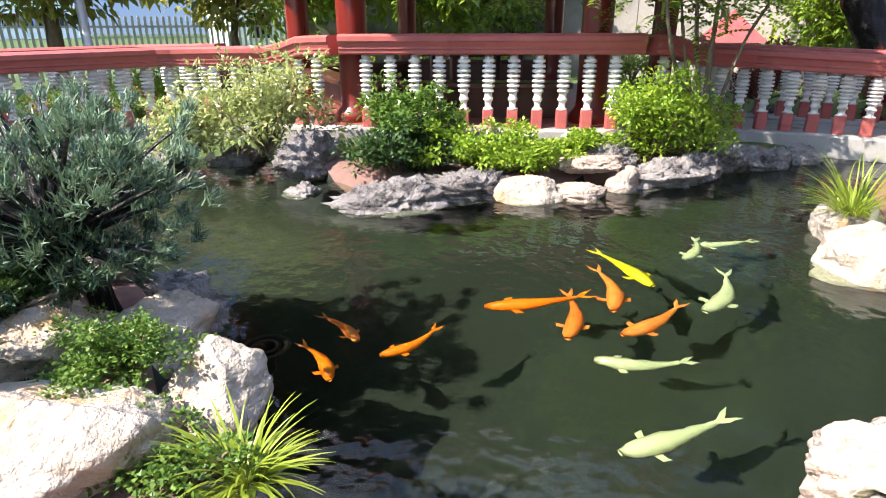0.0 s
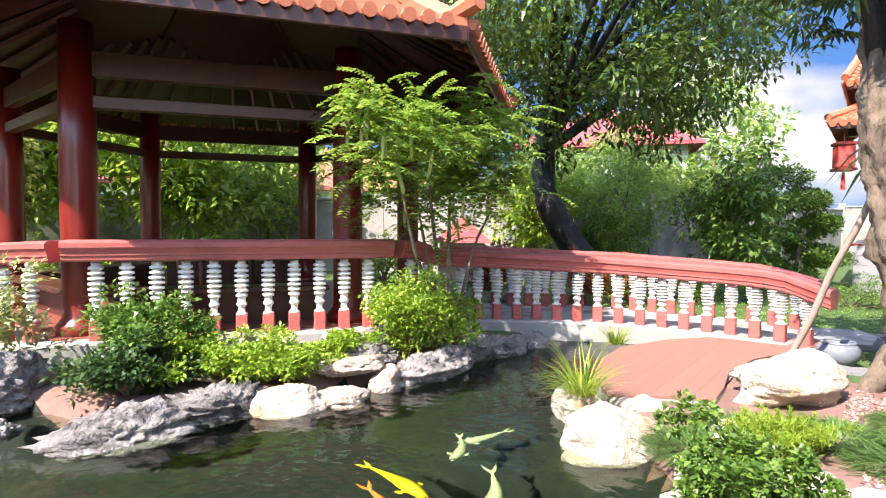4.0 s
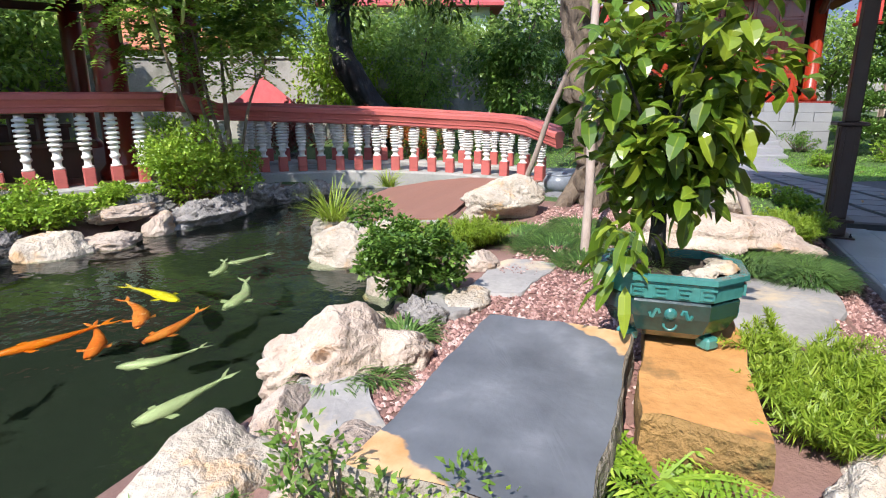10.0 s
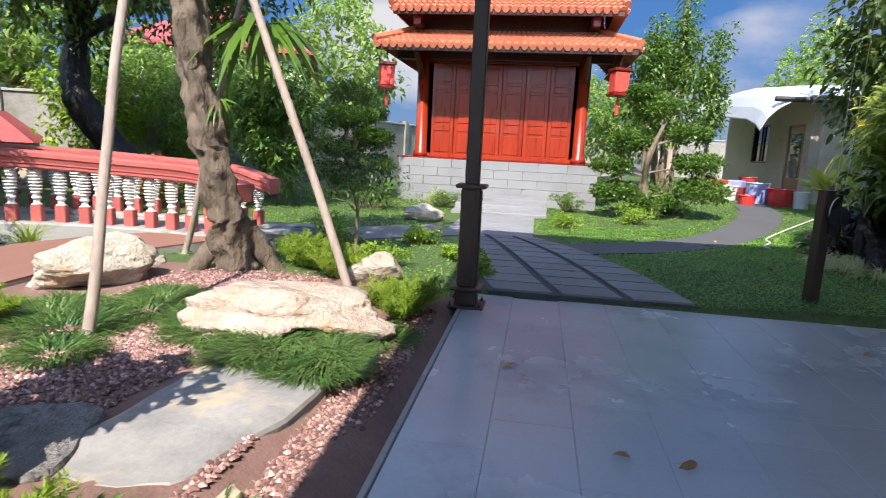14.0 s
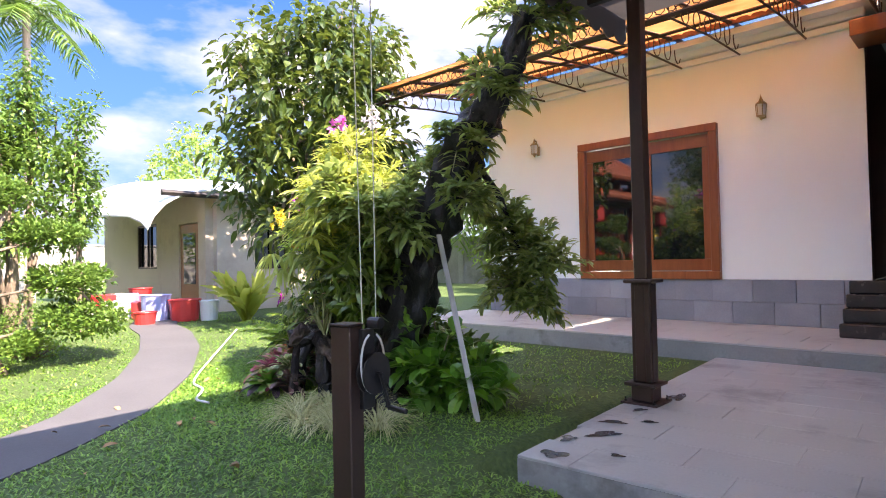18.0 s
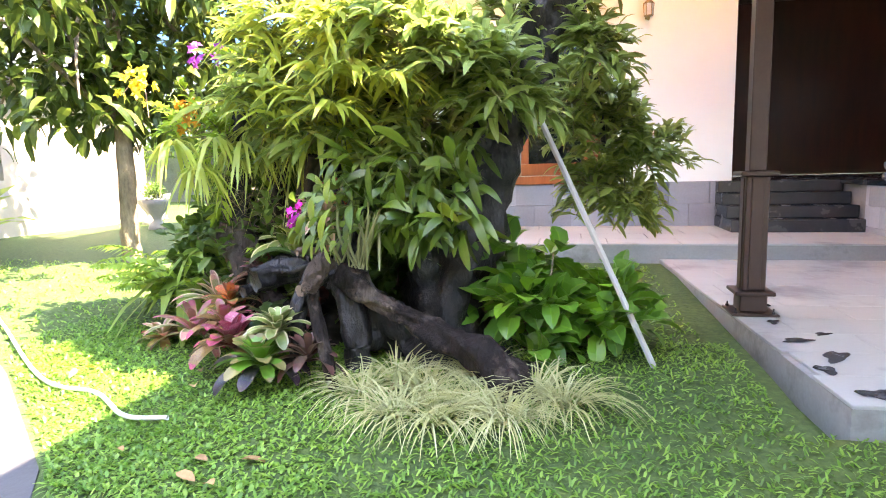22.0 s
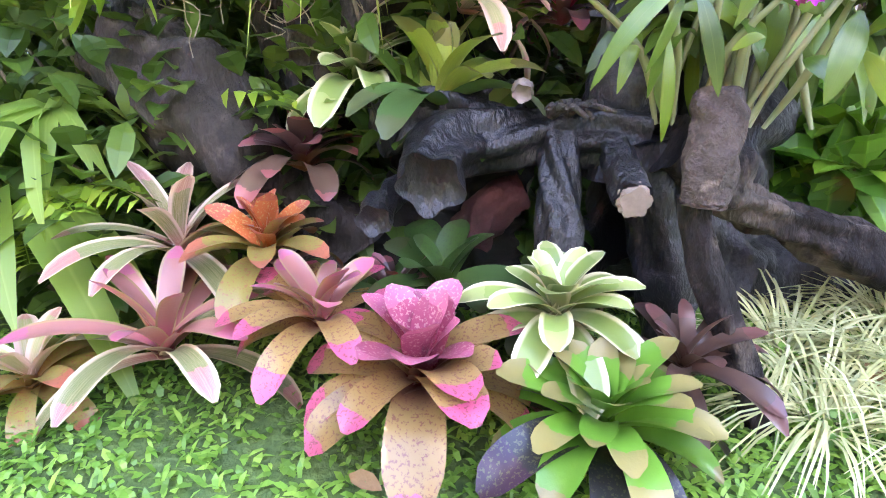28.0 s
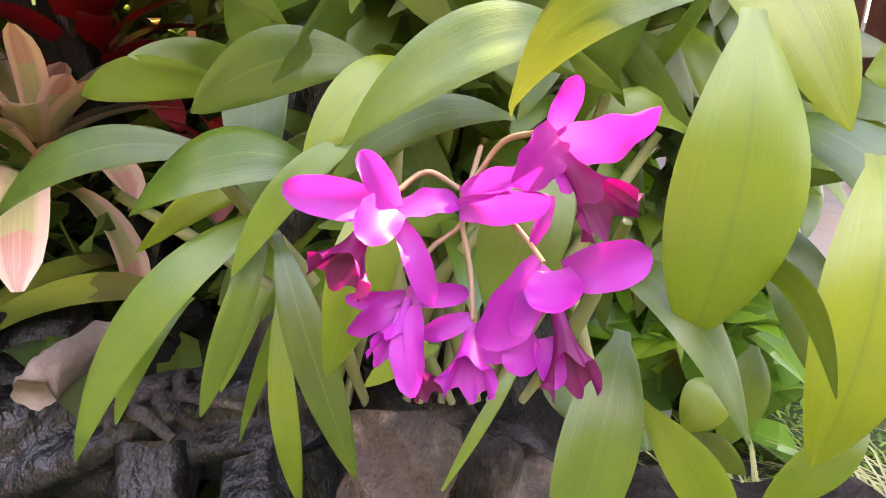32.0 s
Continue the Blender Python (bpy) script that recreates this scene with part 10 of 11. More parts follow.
def cloud_tree(x, y, pads, foliage, label, lean=(0.2, 0.1), r0=0.11, group="cloud-pruned trees"):
    """A bonsai-pruned garden tree: bent trunk and flat leafy pads."""
    z = float(ground_z(x, y))
    t = thing("cloud_pruned_tree", label, "topiary tree", (x, y, z), group=group)
    top = max(p[2] for p in pads)
    line = [(0, 0, -0.1), (lean[0], lean[1], top * 0.25), (-lean[0], lean[1], top * 0.55), (lean[0] * 0.5, -lean[1], top * 0.95)]
    part("trunk", gnarl(line, r0, 0.03, int(x * 10), 28, 12), BARK, t, smooth=True)
    tr = path_curve(line, 30)
    for px, py, pz, pr in pads:
        s = tr[np.argmin(np.abs(tr[:, 2] - pz + 0.25))]
        part("branch", stems_to(Geo(), s, [(px, py, pz - 0.05)], 0.03, 0.014, 0.05, 6), BARK, t, smooth=True)
        n = int(24 + 70 * pr)
        c = on_ball(n) * (pr * 0.85, pr * 0.85, pr * 0.3) + (px, py, pz)
        part("foliage_pad", clumps(Geo(), c, pr * 0.28, 40, 0.075, 0.045, "small", 0.1, 0.6), foliage, t)
    return t


cloud_tree(14.9, -5.9, [(0.3, 0.9, 0.55, 0.5), (-0.2, -0.9, 0.7, 0.55), (0.2, 1.0, 1.15, 0.45), (-0.1, -0.8, 1.25, 0.5), (0.2, 0.6, 1.75, 0.5), (0.0, -0.55, 1.9, 0.45), (0.1, 0.15, 2.45, 0.5), (0, 0.1, 0.4, 0.5), (0.1, 0.5, 2.75, 0.35)], L_MID, "cloud-pruned tree with bright green flat leaf pads on the lawn", (0.2, 0.25))
cloud_tree(17.2, 1.9, [(0, 0.6, 0.6, 0.6), (0, -0.6, 0.85, 0.6), (0.1, 0.5, 1.3, 0.6), (0, -0.55, 1.55, 0.6), (0, 0.45, 2.0, 0.55), (0, -0.4, 2.25, 0.55), (0, 0.1, 2.8, 0.65)], L_MID, "cloud-pruned tree with layered green pads beside the shrine", (0.15, 0.2))
cloud_tree(15.9, 1.3, [(0, 0.3, 0.5, 0.5), (0, -0.4, 0.85, 0.45), (0.1, 0.3, 1.25, 0.45), (0, -0.25, 1.65, 0.4), (0, 0.1, 2.1, 0.5)], L_MID, "smaller cloud-pruned tree with round green pads", (0.12, 0.15), 0.08)

for x, y, rx, h, fo, lab in ((15.75, -3.98, 0.35, 0.55, L_MID, "clipped round boxwood ball beside the shrine steps"), (12.5, -3.85, 0.32, 0.3, L_BRIGHT, "low bright green shrub on the lawn"), (15.4, -0.9, 0.5, 0.42, L_YELLOW, "low yellow-green shrub beside the shrine steps"), (15.0, -1.05, 0.3, 0.45, L_MID, "clipped round boxwood ball beside the shrine steps"),
                          (8.1, -2.55, 0.25, 0.2, L_BRIGHT, "low bright green cover plants at the path edge"), (7.65, -2.62, 0.2, 0.18, L_BRIGHT, "low bright green cover plants at the path edge"), (8.6, -2.3, 0.22, 0.18, L_BRIGHT, "low bright green cover plants at the path edge"), (7.7, -1.5, 0.32, 0.35, L_BRIGHT, "low bright fern-like shrub by the poles"),
                          (9.0, -0.5, 0.4, 0.4, L_BRIGHT, "bright low shrub on the lawn"), (9.6, -1.6, 0.3, 0.25, L_BRIGHT, "bright low shrub on the lawn"), (15.9, -6.4, 0.5, 0.45, L_BRIGHT, "low clipped shrub under the pruned tree"), (13.9, -5.3, 0.4, 0.4, L_BRIGHT, "low clipped shrub under the pruned tree")):
    shrub("low_shrub", x, y, rx, rx, h, fo, lab, 26, 30, (0.04, 0.02), clump=min(rx, h) * 0.4)
for x, y, rx, ry, h in ((13.9, 0.4, 0.7, 1.4, 0.55), (15.0, 3.3, 0.8, 1.0, 0.7), (12.6, 2.9, 0.9, 0.7, 0.6), (10.6, 3.6, 0.8, 0.6, 0.6), (18.0, -6.3, 0.8, 0.7, 0.7)):
    shrub("hedge", x, y, rx, ry, h, L_MID, "low clipped green hedge near the garden wall", 50, 30, (0.04, 0.02), clump=0.2, cat="hedge")
F_FLOWER = leafy("orange_red_flower", (0.5, 0.05, 0.01), (0.6, 0.14, 0.02), (0.65, 0.26, 0.03), 0.5, 0.3)
for x, y, rx, h in ((11.6, 3.9, 0.7, 0.85), (-0.6, 9.2, 0.35, 0.6), (0.4, 9.4, 0.35, 0.6)):
    s = shrub("flowering_shrub", x, y, rx, rx, h, L_MID, "shrub covered in orange-red flowers", 40, 26, (0.05, 0.025))
    c = on_ball(60) * (rx * 0.9, rx * 0.9, h * 0.42) + (0, 0, h * 0.58)
    part("blossom", clumps(Geo(), c, 0.05, 8, 0.03, 0.02), F_FLOWER, s, "orange-red blossom")
shrub("red_leaved_shrub", 10.7, 4.6, 0.3, 0.3, 1.0, L_RED, "upright shrub with dark red leaves", 24, 26, (0.12, 0.03))
shrub("red_leaved_shrub", 2.3, 12.6, 0.7, 0.5, 0.9, L_RED, "rounded shrub with dark red leaves beyond the bridge", 34, 26, (0.06, 0.03))

for i in range(26):
    rock(3.9 + 1.0 * rng.random(), 5.05 + 0.5 * rng.random() - 0.02 * i + 0.25, 0.2, 0.14 + 0.1 * rng.random(), 0.12 + 0.06 * rng.random(), 0.12, 180 * rng.random(), BALUSTER_WHITE, "small white pebble before the balustrade", 500 + i, name="pebble", group="white pebbles by the pavilion")

# grey jars under the propped tree
for x, y, s in ((7.28, -0.22, 0.2), (7.85, 0.3, 0.22), (7.5, -0.68, 0.14), (8.6, -0.2, 0.2)):
    j = thing("stoneware_jar", "squat blue-grey stoneware jar on the ground", "jar", (x, y, float(ground_z(x, y))), group="jars by the tree")
    part("body", Geo().lathe([(0, 0), (s * 0.55, 0), (s * 0.95, s * 0.5), (s, s * 0.85), (s * 0.8, s * 1.2), (s * 0.7, s * 1.25), (s * 0.7, s * 0.6), (0, s * 0.5)], 20), GREY_POT, j, smooth=True)
    part("rim", Geo().tube([(s * 0.75 * math.cos(a), s * 0.75 * math.sin(a), s * 1.25) for a in np.linspace(0, 6.2832, 19)], s * 0.07, 6, cap=False), GREY_POT, j, smooth=True)

# palms
def palm(x, y, h, n, L, label, r=0.13):
    t = thing("palm_tree", label, "palm", (x, y, 0.2), group="palms beyond the garden")
    part("trunk", Geo().tube([(0, 0, -0.2), (0.1, 0, h * 0.4), (0.05, 0.05, h)], np.array([r * 1.2, r, r * 0.8]), 10), POLE_WOOD, t, smooth=True)
    for i in range(n):
        a, up = i * 2.4, 0.9 - 1.3 * i / n
        tt = np.linspace(0, 1, 16)
        p = np.stack([0.05 + np.cos(a) * L * tt * math.cos(up), 0.05 + np.sin(a) * L * tt * math.cos(up), h + L * (math.sin(up) * tt - 0.55 * tt ** 2)], -1)
        way = unit(np.gradient(p, axis=0))
        sd = unit(np.cross(way, (0, 0, 1.0)))
        g = Geo().tube(p, np.linspace(0.03, 0.008, 16), 4, cap=False)
        for s in (-1, 1):
            leaves(g, np.repeat(p[2:], 2, 0), np.repeat(sd[2:] * s + 0.6 * way[2:], 2, 0) + 0.1 * rng.normal(size=(28, 3)), L * 0.33, 0.06, "needle", 0.45)
        part("frond", g, L_MID, t)
    return t


palm(26.8, -8.6, 9.4, 14, 1.9, "slender tall palm with a tuft of fronds")
palm(19.5, -22.5, 4.2, 14, 2.4, "low palm with arching fronds behind the house", 0.18)
palm(13.5, -20.5, 3.6, 12, 2.2, "low palm with arching fronds behind the house", 0.16)

# trees beyond the walls: a few crowns, repeated at other sizes and turns
L_FAR = leafy("distant_green_leaf", (0.06, 0.13, 0.03), (0.21, 0.36, 0.07), (0.44, 0.58, 0.14), 0.45, 0.5)
CROWNS = []
for k, (mat, rx, rz) in enumerate(((L_FAR, 2.2, 1.9), (L_OLIVE, 2.0, 1.7), (L_BRIGHT, 1.8, 2.0), (L_FAR, 2.0, 2.3))):
    c = crown_points(120, rx, rx, rz, 0.4, k * 3.0, 0.35) + (0, 0, 3.4)
    me = clumps(Geo(), c, 0.46, 36, 0.23, 0.13, "small", 0.25, 0.1).mesh("crown")
    me.materials.append(mat)
    CROWNS.append((me, mat, gnarl([(0, 0, -0.3), (0.1, 0.05, 1.2), (0, 0.1, 2.4), (0.15, 0.0, 3.8)], 0.14, 0.05, 70 + k, 20, 10).mesh("trunk", True), stems_to(Geo(), (0, 0.1, 2.0), c[::14], 0.05, 0.012, 0.1, 5).mesh("limb", True)))
FAR_LABEL = ("round green tree beyond the garden wall", "olive-yellow tree at the edge of the garden", "bright green tree beyond the pavilion", "dense green tree beyond the garden wall")


def far_tree(x, y, k, s, z=0.0):
    me, mat, trunk, limb = CROWNS[k]
    t = thing("garden_tree", FAR_LABEL[k], "tree", (x, y, z), 360 * rng.random(), group="trees round the garden")
    t.matrix_basis = t.matrix_basis @ Matrix.Diagonal((s, s, s, 1))
    part("trunk", trunk, BARK, t)
    part("limb", limb, BARK, t)
    part("crown", me, mat, t)


for row in ((-0.6, 13.8, 1, 1.0), (-3.2, 14.6, 0, 1.1), (3.2, 15.4, 1, 0.9), (5.4, 16.8, 2, 1.0), (7.9, 14.8, 2, 1.0), (9.6, 15.6, 3, 1.0), (-6.5, 15.6, 3, 1.3), (6.6, 19.5, 0, 1.5), (11.8, 15.9, 0, 0.85)):
    far_tree(*row)
for row in ((19.5, 7.2, 3, 0.85), (17.6, 8.6, 0, 0.8), (21.0, 6.2, 0, 0.8), (16.6, 6.9, 3, 0.55), (13.5, 18.5, 3, 1.4), (17.0, 12.5, 0, 1.3), (15.6, 5.6, 3, 0.6), (14.6, 7.6, 2, 0.62), (26.5, 5.5, 3, 1.4)):
    far_tree(*row)
for row in ((37.5, -19.0, 3, 1.55), (31.5, -15.8, 0, 0.75), (30.5, -5.0, 0, 1.0), (25.5, -2.6, 2, 0.9), (24.5, -6.3, 0, 0.8), (24.0, -21.5, 0, 0.9), (20.5, -24.5, 3, 1.0), (17.0, -21.0, 2, 0.7), (29.0, -22.0, 0, 1.0)):
    far_tree(*row)
for row in ((-9.5, 9.0, 0, 1.3), (-10.5, 3.0, 3, 1.3), (-11.5, -3.5, 0, 1.4), (-9.0, 14.0, 1, 1.2)):
    far_tree(*row)
for x, y, rx, ry, h in ((-2.6, 10.6, 1.5, 0.6, 0.95), (-5.0, 11.0, 1.3, 0.8, 0.9), (0.9, 12.9, 1.1, 0.6, 0.6), (4.2, 13.4, 1.3, 0.6, 0.9), (8.8, 12.6, 1.6, 0.6, 0.9), (11.8, 10.8, 1.0, 0.9, 1.0)):
    shrub("hedge", x, y, rx, ry, h, L_BRIGHT, "bright green hedge beyond the pavilion", 60, 20, (0.075, 0.04), clump=0.24, cat="hedge")


# ---- what stands beyond the garden ----
fence = thing("picket_fence", "grey metal picket fence at the garden edge", "fence", (0, 0, 0), kind="structure")
for i in range(88):
    part("picket", tile_mesh(0.07, 0.03, 1.7), GREY_SLIP, fence).matrix_basis = pose(6.0 - i * 0.16, 19.4 - 0.004 * i, 0.05, 0, 0, 0)
for z in (0.35, 1.45):
    part("fence_rail", Geo().box(-1.0, 19.22, z, 14.2, 0.04, 0.06, 1.4), GREY_SLIP, fence)
lamp = thing("street_lamp", "tall grey galvanised lamp post behind the garden", "street lamp", (-0.01, 12.9, 0.0))
part("post", Geo().tube([(0, 0, -0.2), (0, 0, 3.0), (0, 0, 7.0)], np.array([0.085, 0.075, 0.06]), 12), METAL_ROOF, lamp, smooth=True)
part("arm", Geo().tube([(0, 0, 6.9), (0.5, 0, 7.2), (1.1, 0, 7.3)], 0.035, 8), METAL_ROOF, lamp, smooth=True)
part("lamp_head", Geo().box(1.3, 0, 7.25, 0.5, 0.2, 0.1, 0, 0.03), METAL_ROOF, lamp)


def far_house(x, y, w, d, wall, roof_z, rz, wall_mat, tile_mat, label, rows_=2):
    h = thing("neighbour_house", label, "house", (x, y, 0.0), rz)
    part("wall", Geo().box(0, 0, -0.2, w, d, wall + 0.2), wall_mat, h)
    e = 0.5
    a, b, r = w / 2 + e, d / 2 + e, max(0.3, (w - d) / 2)
    v = [(-a, -b, wall), (a, -b, wall), (a, b, wall), (-a, b, wall), (-r, 0, roof_z), (r, 0, roof_z)]
    v += [(p[0], p[1], p[2] - 0.12) for p in v[:4]]
    part("roof", Geo().add(v, [[0, 1, 5, 4], [2, 3, 4, 5], [1, 2, 5], [3, 0, 4], [0, 6, 7, 1], [1, 7, 8, 2], [2, 8, 9, 3], [3, 9, 6, 0], [9, 8, 7, 6]]), tile_mat, h)
    for k in range(int(w / 2.2)):
        for q in range(rows_):
            for sy in (-1, 1):
                xx, zz = -w / 2 + 1.1 + 2.2 * k, 0.9 + 2.9 * q
                if zz + 1.2 < wall:
                    win = part("window", Geo().box(xx, sy * d / 2, zz, 1.1, 0.1, 1.2), PLASTIC_WHITE, h)
                    part("pane", Geo().box(xx, sy * (d / 2 + 0.052), zz + 0.1, 0.9, 0.01, 1.0), GLASS, win)
    return h


WALL_MINT = surface("pale_mint_wall_paint", (0.50, 0.62, 0.52), (0.60, 0.70, 0.60), 0.6, 40, 0.8, bump=0.1, spread=0.0)
ROOF_FAR = surface("faded_crimson_roof", (0.36, 0.05, 0.06), (0.48, 0.10, 0.10), 0.8, 14, 0.75, bump=0.5, spread=0.0, stretch=(1, 8, 8))
far_house(24.5, 9.6, 7.0, 6.0, 4.6, 6.6, 20, WALL_MINT, ROOF_FAR, "pale green neighbour house with a crimson hipped roof")
far_house(20.5, 22.5, 9.0, 6.0, 3.2, 5.4, -40, WALL_WHITE, TILE_ORANGE, "white neighbour house with an orange roof")
far_house(10.0, 30.0, 9.0, 6.0, 3.4, 5.2, 0, WALL_WHITE, ROOF_FAR, "white neighbour house with a crimson roof")
shed = thing("garden_shed", "low garden shed with a small red roof by the wall", "shed", (13.4, 9.3, 0.05), 35)
part("wall", Geo().box(0, 0, -0.1, 1.7, 1.2, 1.2), WALL_CREAM, shed)
part("roof", Geo().add([(-1.1, -0.8, 1.05), (1.1, -0.8, 1.05), (1.1, 0.8, 1.05), (-1.1, 0.8, 1.05), (-0.7, 0, 1.75), (0.7, 0, 1.75)], [[0, 1, 5, 4], [2, 3, 4, 5], [1, 2, 5], [3, 0, 4], [3, 2, 1, 0]]), ROOF_FAR, shed)
tower = thing("apartment_building", "pale blue and white apartment block far behind the trees", "building", (-12.0, 92.0, 0.0), 8)
part("wall", Geo().box(0, 0, 0, 22, 12, 19), WALL_WHITE, tower)
part("roof", Geo().box(0, 0, 19, 22.8, 12.8, 0.5), CONCRETE, tower)
for f in range(6):
    part("window_band", Geo().box(0, -6.02, 1.4 + f * 3.05, 20.5, 0.12, 1.5), GLASS, tower)
    for i in range(7):
        part("mullion", Geo().box(-10 + i * 3.33, -6.1, 1.4 + f * 3.05, 0.35, 0.1, 1.5), PLASTIC_BLUE, tower)
for x, y, s in ((18.2, -15.8, 0.3), (18.9, -16.9, 0.32), (17.4, -15.0, 0.28)):
    j = thing("pedestal_planter", "pale stone urn planter with a low plant", "planter", (x, y, float(ground_z(x, y))), group="urns by the far path")
    part("urn", Geo().lathe([(0, 0), (s * 0.7, 0), (s * 0.6, 0.1), (s * 0.3, 0.18), (s * 0.35, 0.25), (s * 0.9, 0.5), (s, 0.62), (s * 0.85, 0.62), (0, 0.55)], 18), CONCRETE, j, smooth=True)
    part("plant", clumps(Geo(), on_ball(10) * 0.12 + (0, 0, 0.75), 0.12, 30, 0.09, 0.035), L_MID, j)


# ---- lawn blades, fallen leaves, damp patches ----
PATHS = [([(10.0, -3.85), (10.35, -4.45), (10.8, -5.25), (11.5, -6.1), (12.85, -7.1), (14.5, -7.95), (16.2, -8.55), (17.4, -8.75), (18.6, -9.3)], 0.46), ([(11.2, -1.8), (10.4, -0.9), (9.8, -0.2), (9.5, 0.4)], 0.64), ([(7.0, -3.85), (7.9, -3.6), (9.0, -3.3), (10.3, -2.9), (10.9, -2.65)], 1.0), ([(10.8, -2.15), (16.2, -2.15)], 0.82)]


def free_lawn(x, y):
    ok = (x > 7.05) & ((x > 7.85) | (y > -7.25)) & ((y > -11.9) | (x > 14.2)) & (pond_depth(x, y) > 0.45)
    for line, w in PATHS:
        for (x0, y0), (x1, y1) in zip(line, line[1:]):
            t = np.clip(((x - x0) * (x1 - x0) + (y - y0) * (y1 - y0)) / ((x1 - x0) ** 2 + (y1 - y0) ** 2), 0, 1)
            ok &= np.hypot(x - x0 - t * (x1 - x0), y - y0 - t * (y1 - y0)) > w
    return ok


L_TURF = leafy("carpet_grass_blade", (0.03, 0.12, 0.016), (0.13, 0.33, 0.04), (0.34, 0.54, 0.09), 0.4, 0.35)


def turf(x0, x1, y0, y1, density, length, width, label):
    n = int((x1 - x0) * (y1 - y0) * density)
    x, y = x0 + (x1 - x0) * rng.random(n), y0 + (y1 - y0) * rng.random(n)
    keep = free_lawn(x, y) & (rng.random(n) < 0.75 + 0.35 * fbm(np.stack([x, y, 0 * x], -1), 2.2, 4, 2))
    x, y = x[keep], y[keep]
    n = len(x)
    a, up, L, W = rng.random(n) * 6.283, 0.25 + 0.9 * rng.random(n), length * (0.5 + 0.8 * rng.random(n)), width * (0.7 + 0.6 * rng.random(n))
    o, s = np.stack([np.cos(a), np.sin(a), 0 * a], -1), np.stack([-np.sin(a), np.cos(a), 0 * a], -1)
    root = np.stack([x, y, ground_z(x, y) - 0.003 + 0.02 * rng.random(n)], -1)
    v = []
    for t, w in ((0, 0.35), (0.5, 0.5), (1.0, 0.06)):
        c = root + o * (L * t * np.cos(up))[:, None] + np.array((0, 0, 1)) * (L * (t * np.sin(up) - 0.35 * t * t))[:, None]
        v += [c - s * (w * W)[:, None], c + s * (w * W)[:, None]]
    f = (np.arange(n) * 6)[:, None, None] + np.array([(0, 1, 3, 2), (2, 3, 5, 4)])[None]
    single("lawn_blades", Geo().add(np.stack(v, 1).reshape(-1, 3), f.reshape(-1, 4)), L_TURF, label, "grass", kind="stuff")


turf(7.0, 13.0, -8.6, -3.2, 2600, 0.05, 0.011, "short broad-bladed lawn grass before the stump")
turf(9.9, 12.6, -8.5, -6.3, 4200, 0.036, 0.016, "thick low cover of small lawn leaves round the bromeliads")
turf(7.0, 19.0, -3.2, 3.0, 330, 0.06, 0.016, "short lawn grass beside the shrine path")
turf(13.0, 19.5, -11.0, -3.2, 420, 0.06, 0.016, "short lawn grass beside the winding path")
turf(8.0, 13.0, -12.0, -8.6, 450, 0.06, 0.016, "short lawn grass behind the stump")

DAMP = surface("damp_stone_patch", (0.05, 0.05, 0.052), (0.09, 0.09, 0.092), 6, 40, 0.25, bump=0.05, spread=0.0)
for k, (x, y, w, d, a) in enumerate(((7.42, -8.62, 0.2, 0.1, 20), (7.32, -8.28, 0.26, 0.12, 60), (7.47, -8.02, 0.16, 0.1, 100), (7.36, -7.66, 0.2, 0.14, 10), (7.02, -7.9, 0.1, 0.06, 0), (7.35, -9.75, 0.3, 0.14, 90), (7.2, -8.8, 0.12, 0.07, 30), (7.42, -9.1, 0.14, 0.08, 70))):
    t = np.linspace(0, 6.2832, 22, endpoint=False)
    rr = 1 + 0.22 * np.sin(3 * t + k) + 0.12 * np.sin(5 * t + 2 * k)
    single("damp_patch", Geo().add(np.stack([np.cos(t) * rr * w / 2, np.sin(t) * rr * d / 2, 0 * t], -1), [list(range(22))]), DAMP, "dark damp patch on the grey stone platform", "stain", (x, y, 0.1845), a, group="damp patches by the post")

DRY = surface("dry_fallen_leaf", (0.26, 0.13, 0.05), (0.45, 0.27, 0.12), 9, 60, 0.7, bump=0.3, spread=0.3)
dry = leaves(Geo(), [(0, 0, 0)], [(1, 0, 0.1)], 0.12, 0.055, "oval", -0.1, 0.5).mesh("fallen_leaf", True)
dry.materials.append(DRY)
r_ = np.random.default_rng(5)
spots = [(8.1 + 4.4 * r_.random(), -7.6 + 4.2 * r_.random()) for _ in range(34)] + [(2 + 5 * r_.random(), -6.5 + 3.5 * r_.random()) for _ in range(4)]
for x, y in spots:
    ob = part("fallen_leaf", dry, DRY)
    tagged(ob, "small dry brown leaf fallen on the ground", "leaf", "fallen leaves")
    ob.matrix_basis = pose(x, y, (float(ground_z(x, y)) + 0.03) if x > 7.05 else 0.012, 12 * r_.normal(), 12 * r_.normal(), 360 * r_.random()) @ Matrix.Diagonal((*([0.5 + 0.7 * r_.random()] * 3), 1))

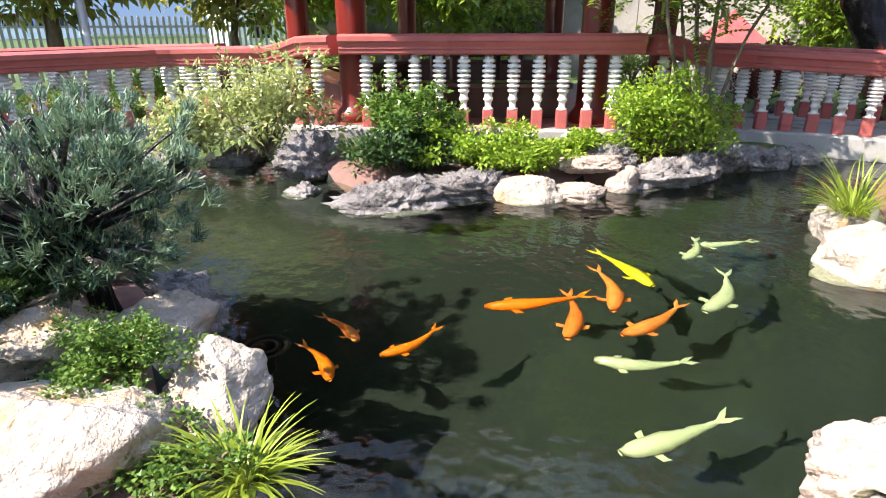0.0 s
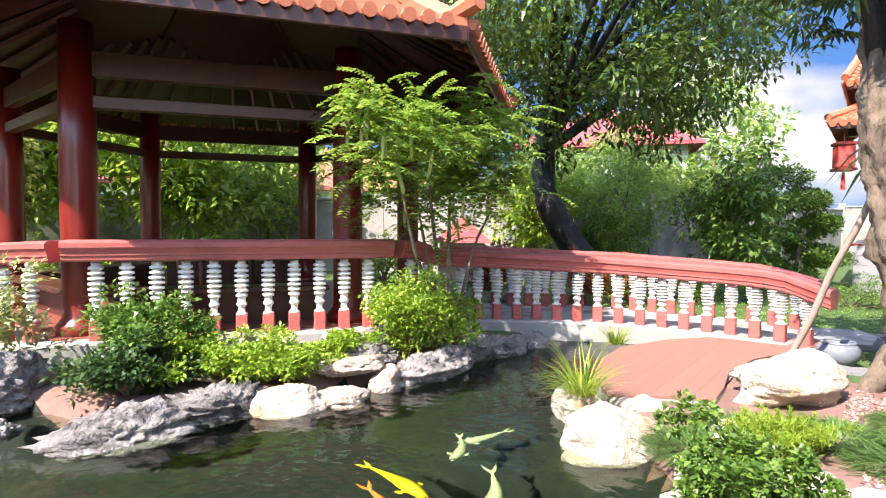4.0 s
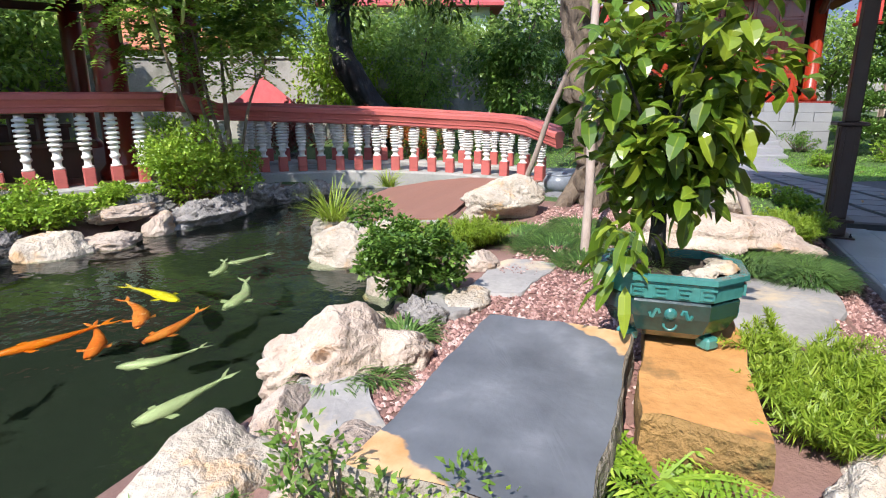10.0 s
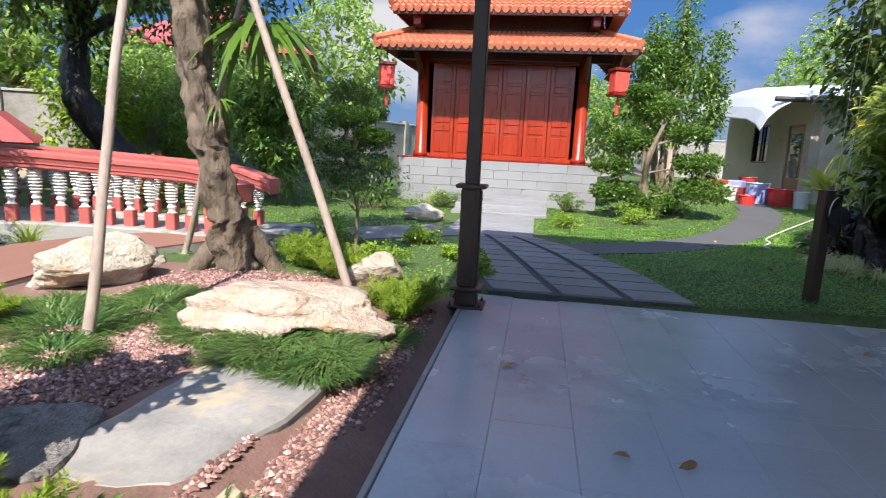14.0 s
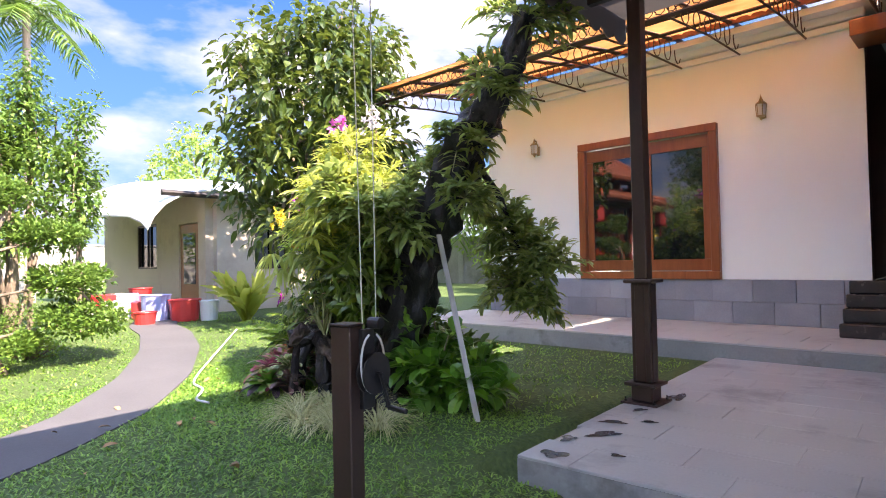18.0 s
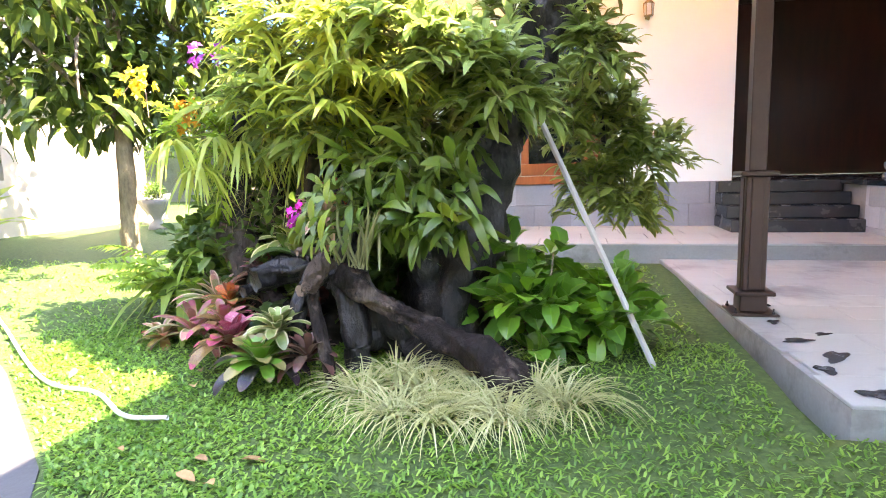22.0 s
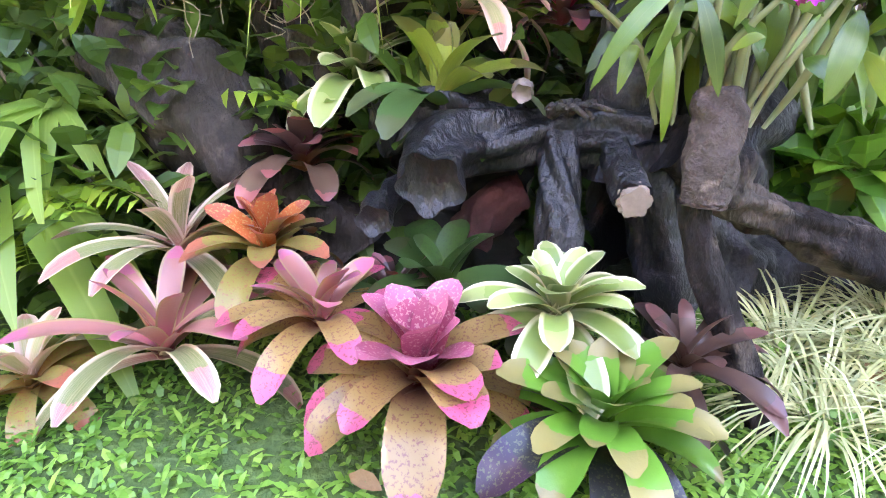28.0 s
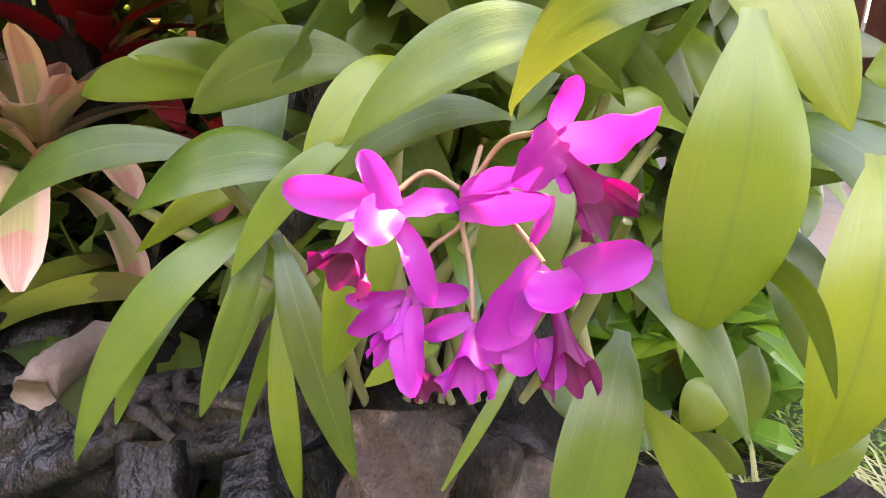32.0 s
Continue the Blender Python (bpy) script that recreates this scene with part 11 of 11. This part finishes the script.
# ---- black rings in the pond ----
for x, y, r in ((0.44, 2.56, 0.11), (4.95, 2.48, 0.13)):
    t = thing("pond_skimmer", "round black plastic skimmer ring at the water surface", "skimmer", (x, y, -0.1), group="skimmers in the pond")
    a = np.linspace(0, 2 * math.pi, 25)
    for k, q in (("outer_ring", r), ("inner_ring", r * 0.55)):
        part(k, Geo().tube(np.stack([q * np.cos(a), q * np.sin(a), 0.035 + 0 * a], -1), 0.014, 8, cap=False), STEEL_DARK, t, smooth=True)
    part("funnel", Geo().lathe([(r * 0.9, 0.03), (r * 0.5, -0.02), (r * 0.3, -0.25)], 18), STEEL_DARK, t, smooth=True)


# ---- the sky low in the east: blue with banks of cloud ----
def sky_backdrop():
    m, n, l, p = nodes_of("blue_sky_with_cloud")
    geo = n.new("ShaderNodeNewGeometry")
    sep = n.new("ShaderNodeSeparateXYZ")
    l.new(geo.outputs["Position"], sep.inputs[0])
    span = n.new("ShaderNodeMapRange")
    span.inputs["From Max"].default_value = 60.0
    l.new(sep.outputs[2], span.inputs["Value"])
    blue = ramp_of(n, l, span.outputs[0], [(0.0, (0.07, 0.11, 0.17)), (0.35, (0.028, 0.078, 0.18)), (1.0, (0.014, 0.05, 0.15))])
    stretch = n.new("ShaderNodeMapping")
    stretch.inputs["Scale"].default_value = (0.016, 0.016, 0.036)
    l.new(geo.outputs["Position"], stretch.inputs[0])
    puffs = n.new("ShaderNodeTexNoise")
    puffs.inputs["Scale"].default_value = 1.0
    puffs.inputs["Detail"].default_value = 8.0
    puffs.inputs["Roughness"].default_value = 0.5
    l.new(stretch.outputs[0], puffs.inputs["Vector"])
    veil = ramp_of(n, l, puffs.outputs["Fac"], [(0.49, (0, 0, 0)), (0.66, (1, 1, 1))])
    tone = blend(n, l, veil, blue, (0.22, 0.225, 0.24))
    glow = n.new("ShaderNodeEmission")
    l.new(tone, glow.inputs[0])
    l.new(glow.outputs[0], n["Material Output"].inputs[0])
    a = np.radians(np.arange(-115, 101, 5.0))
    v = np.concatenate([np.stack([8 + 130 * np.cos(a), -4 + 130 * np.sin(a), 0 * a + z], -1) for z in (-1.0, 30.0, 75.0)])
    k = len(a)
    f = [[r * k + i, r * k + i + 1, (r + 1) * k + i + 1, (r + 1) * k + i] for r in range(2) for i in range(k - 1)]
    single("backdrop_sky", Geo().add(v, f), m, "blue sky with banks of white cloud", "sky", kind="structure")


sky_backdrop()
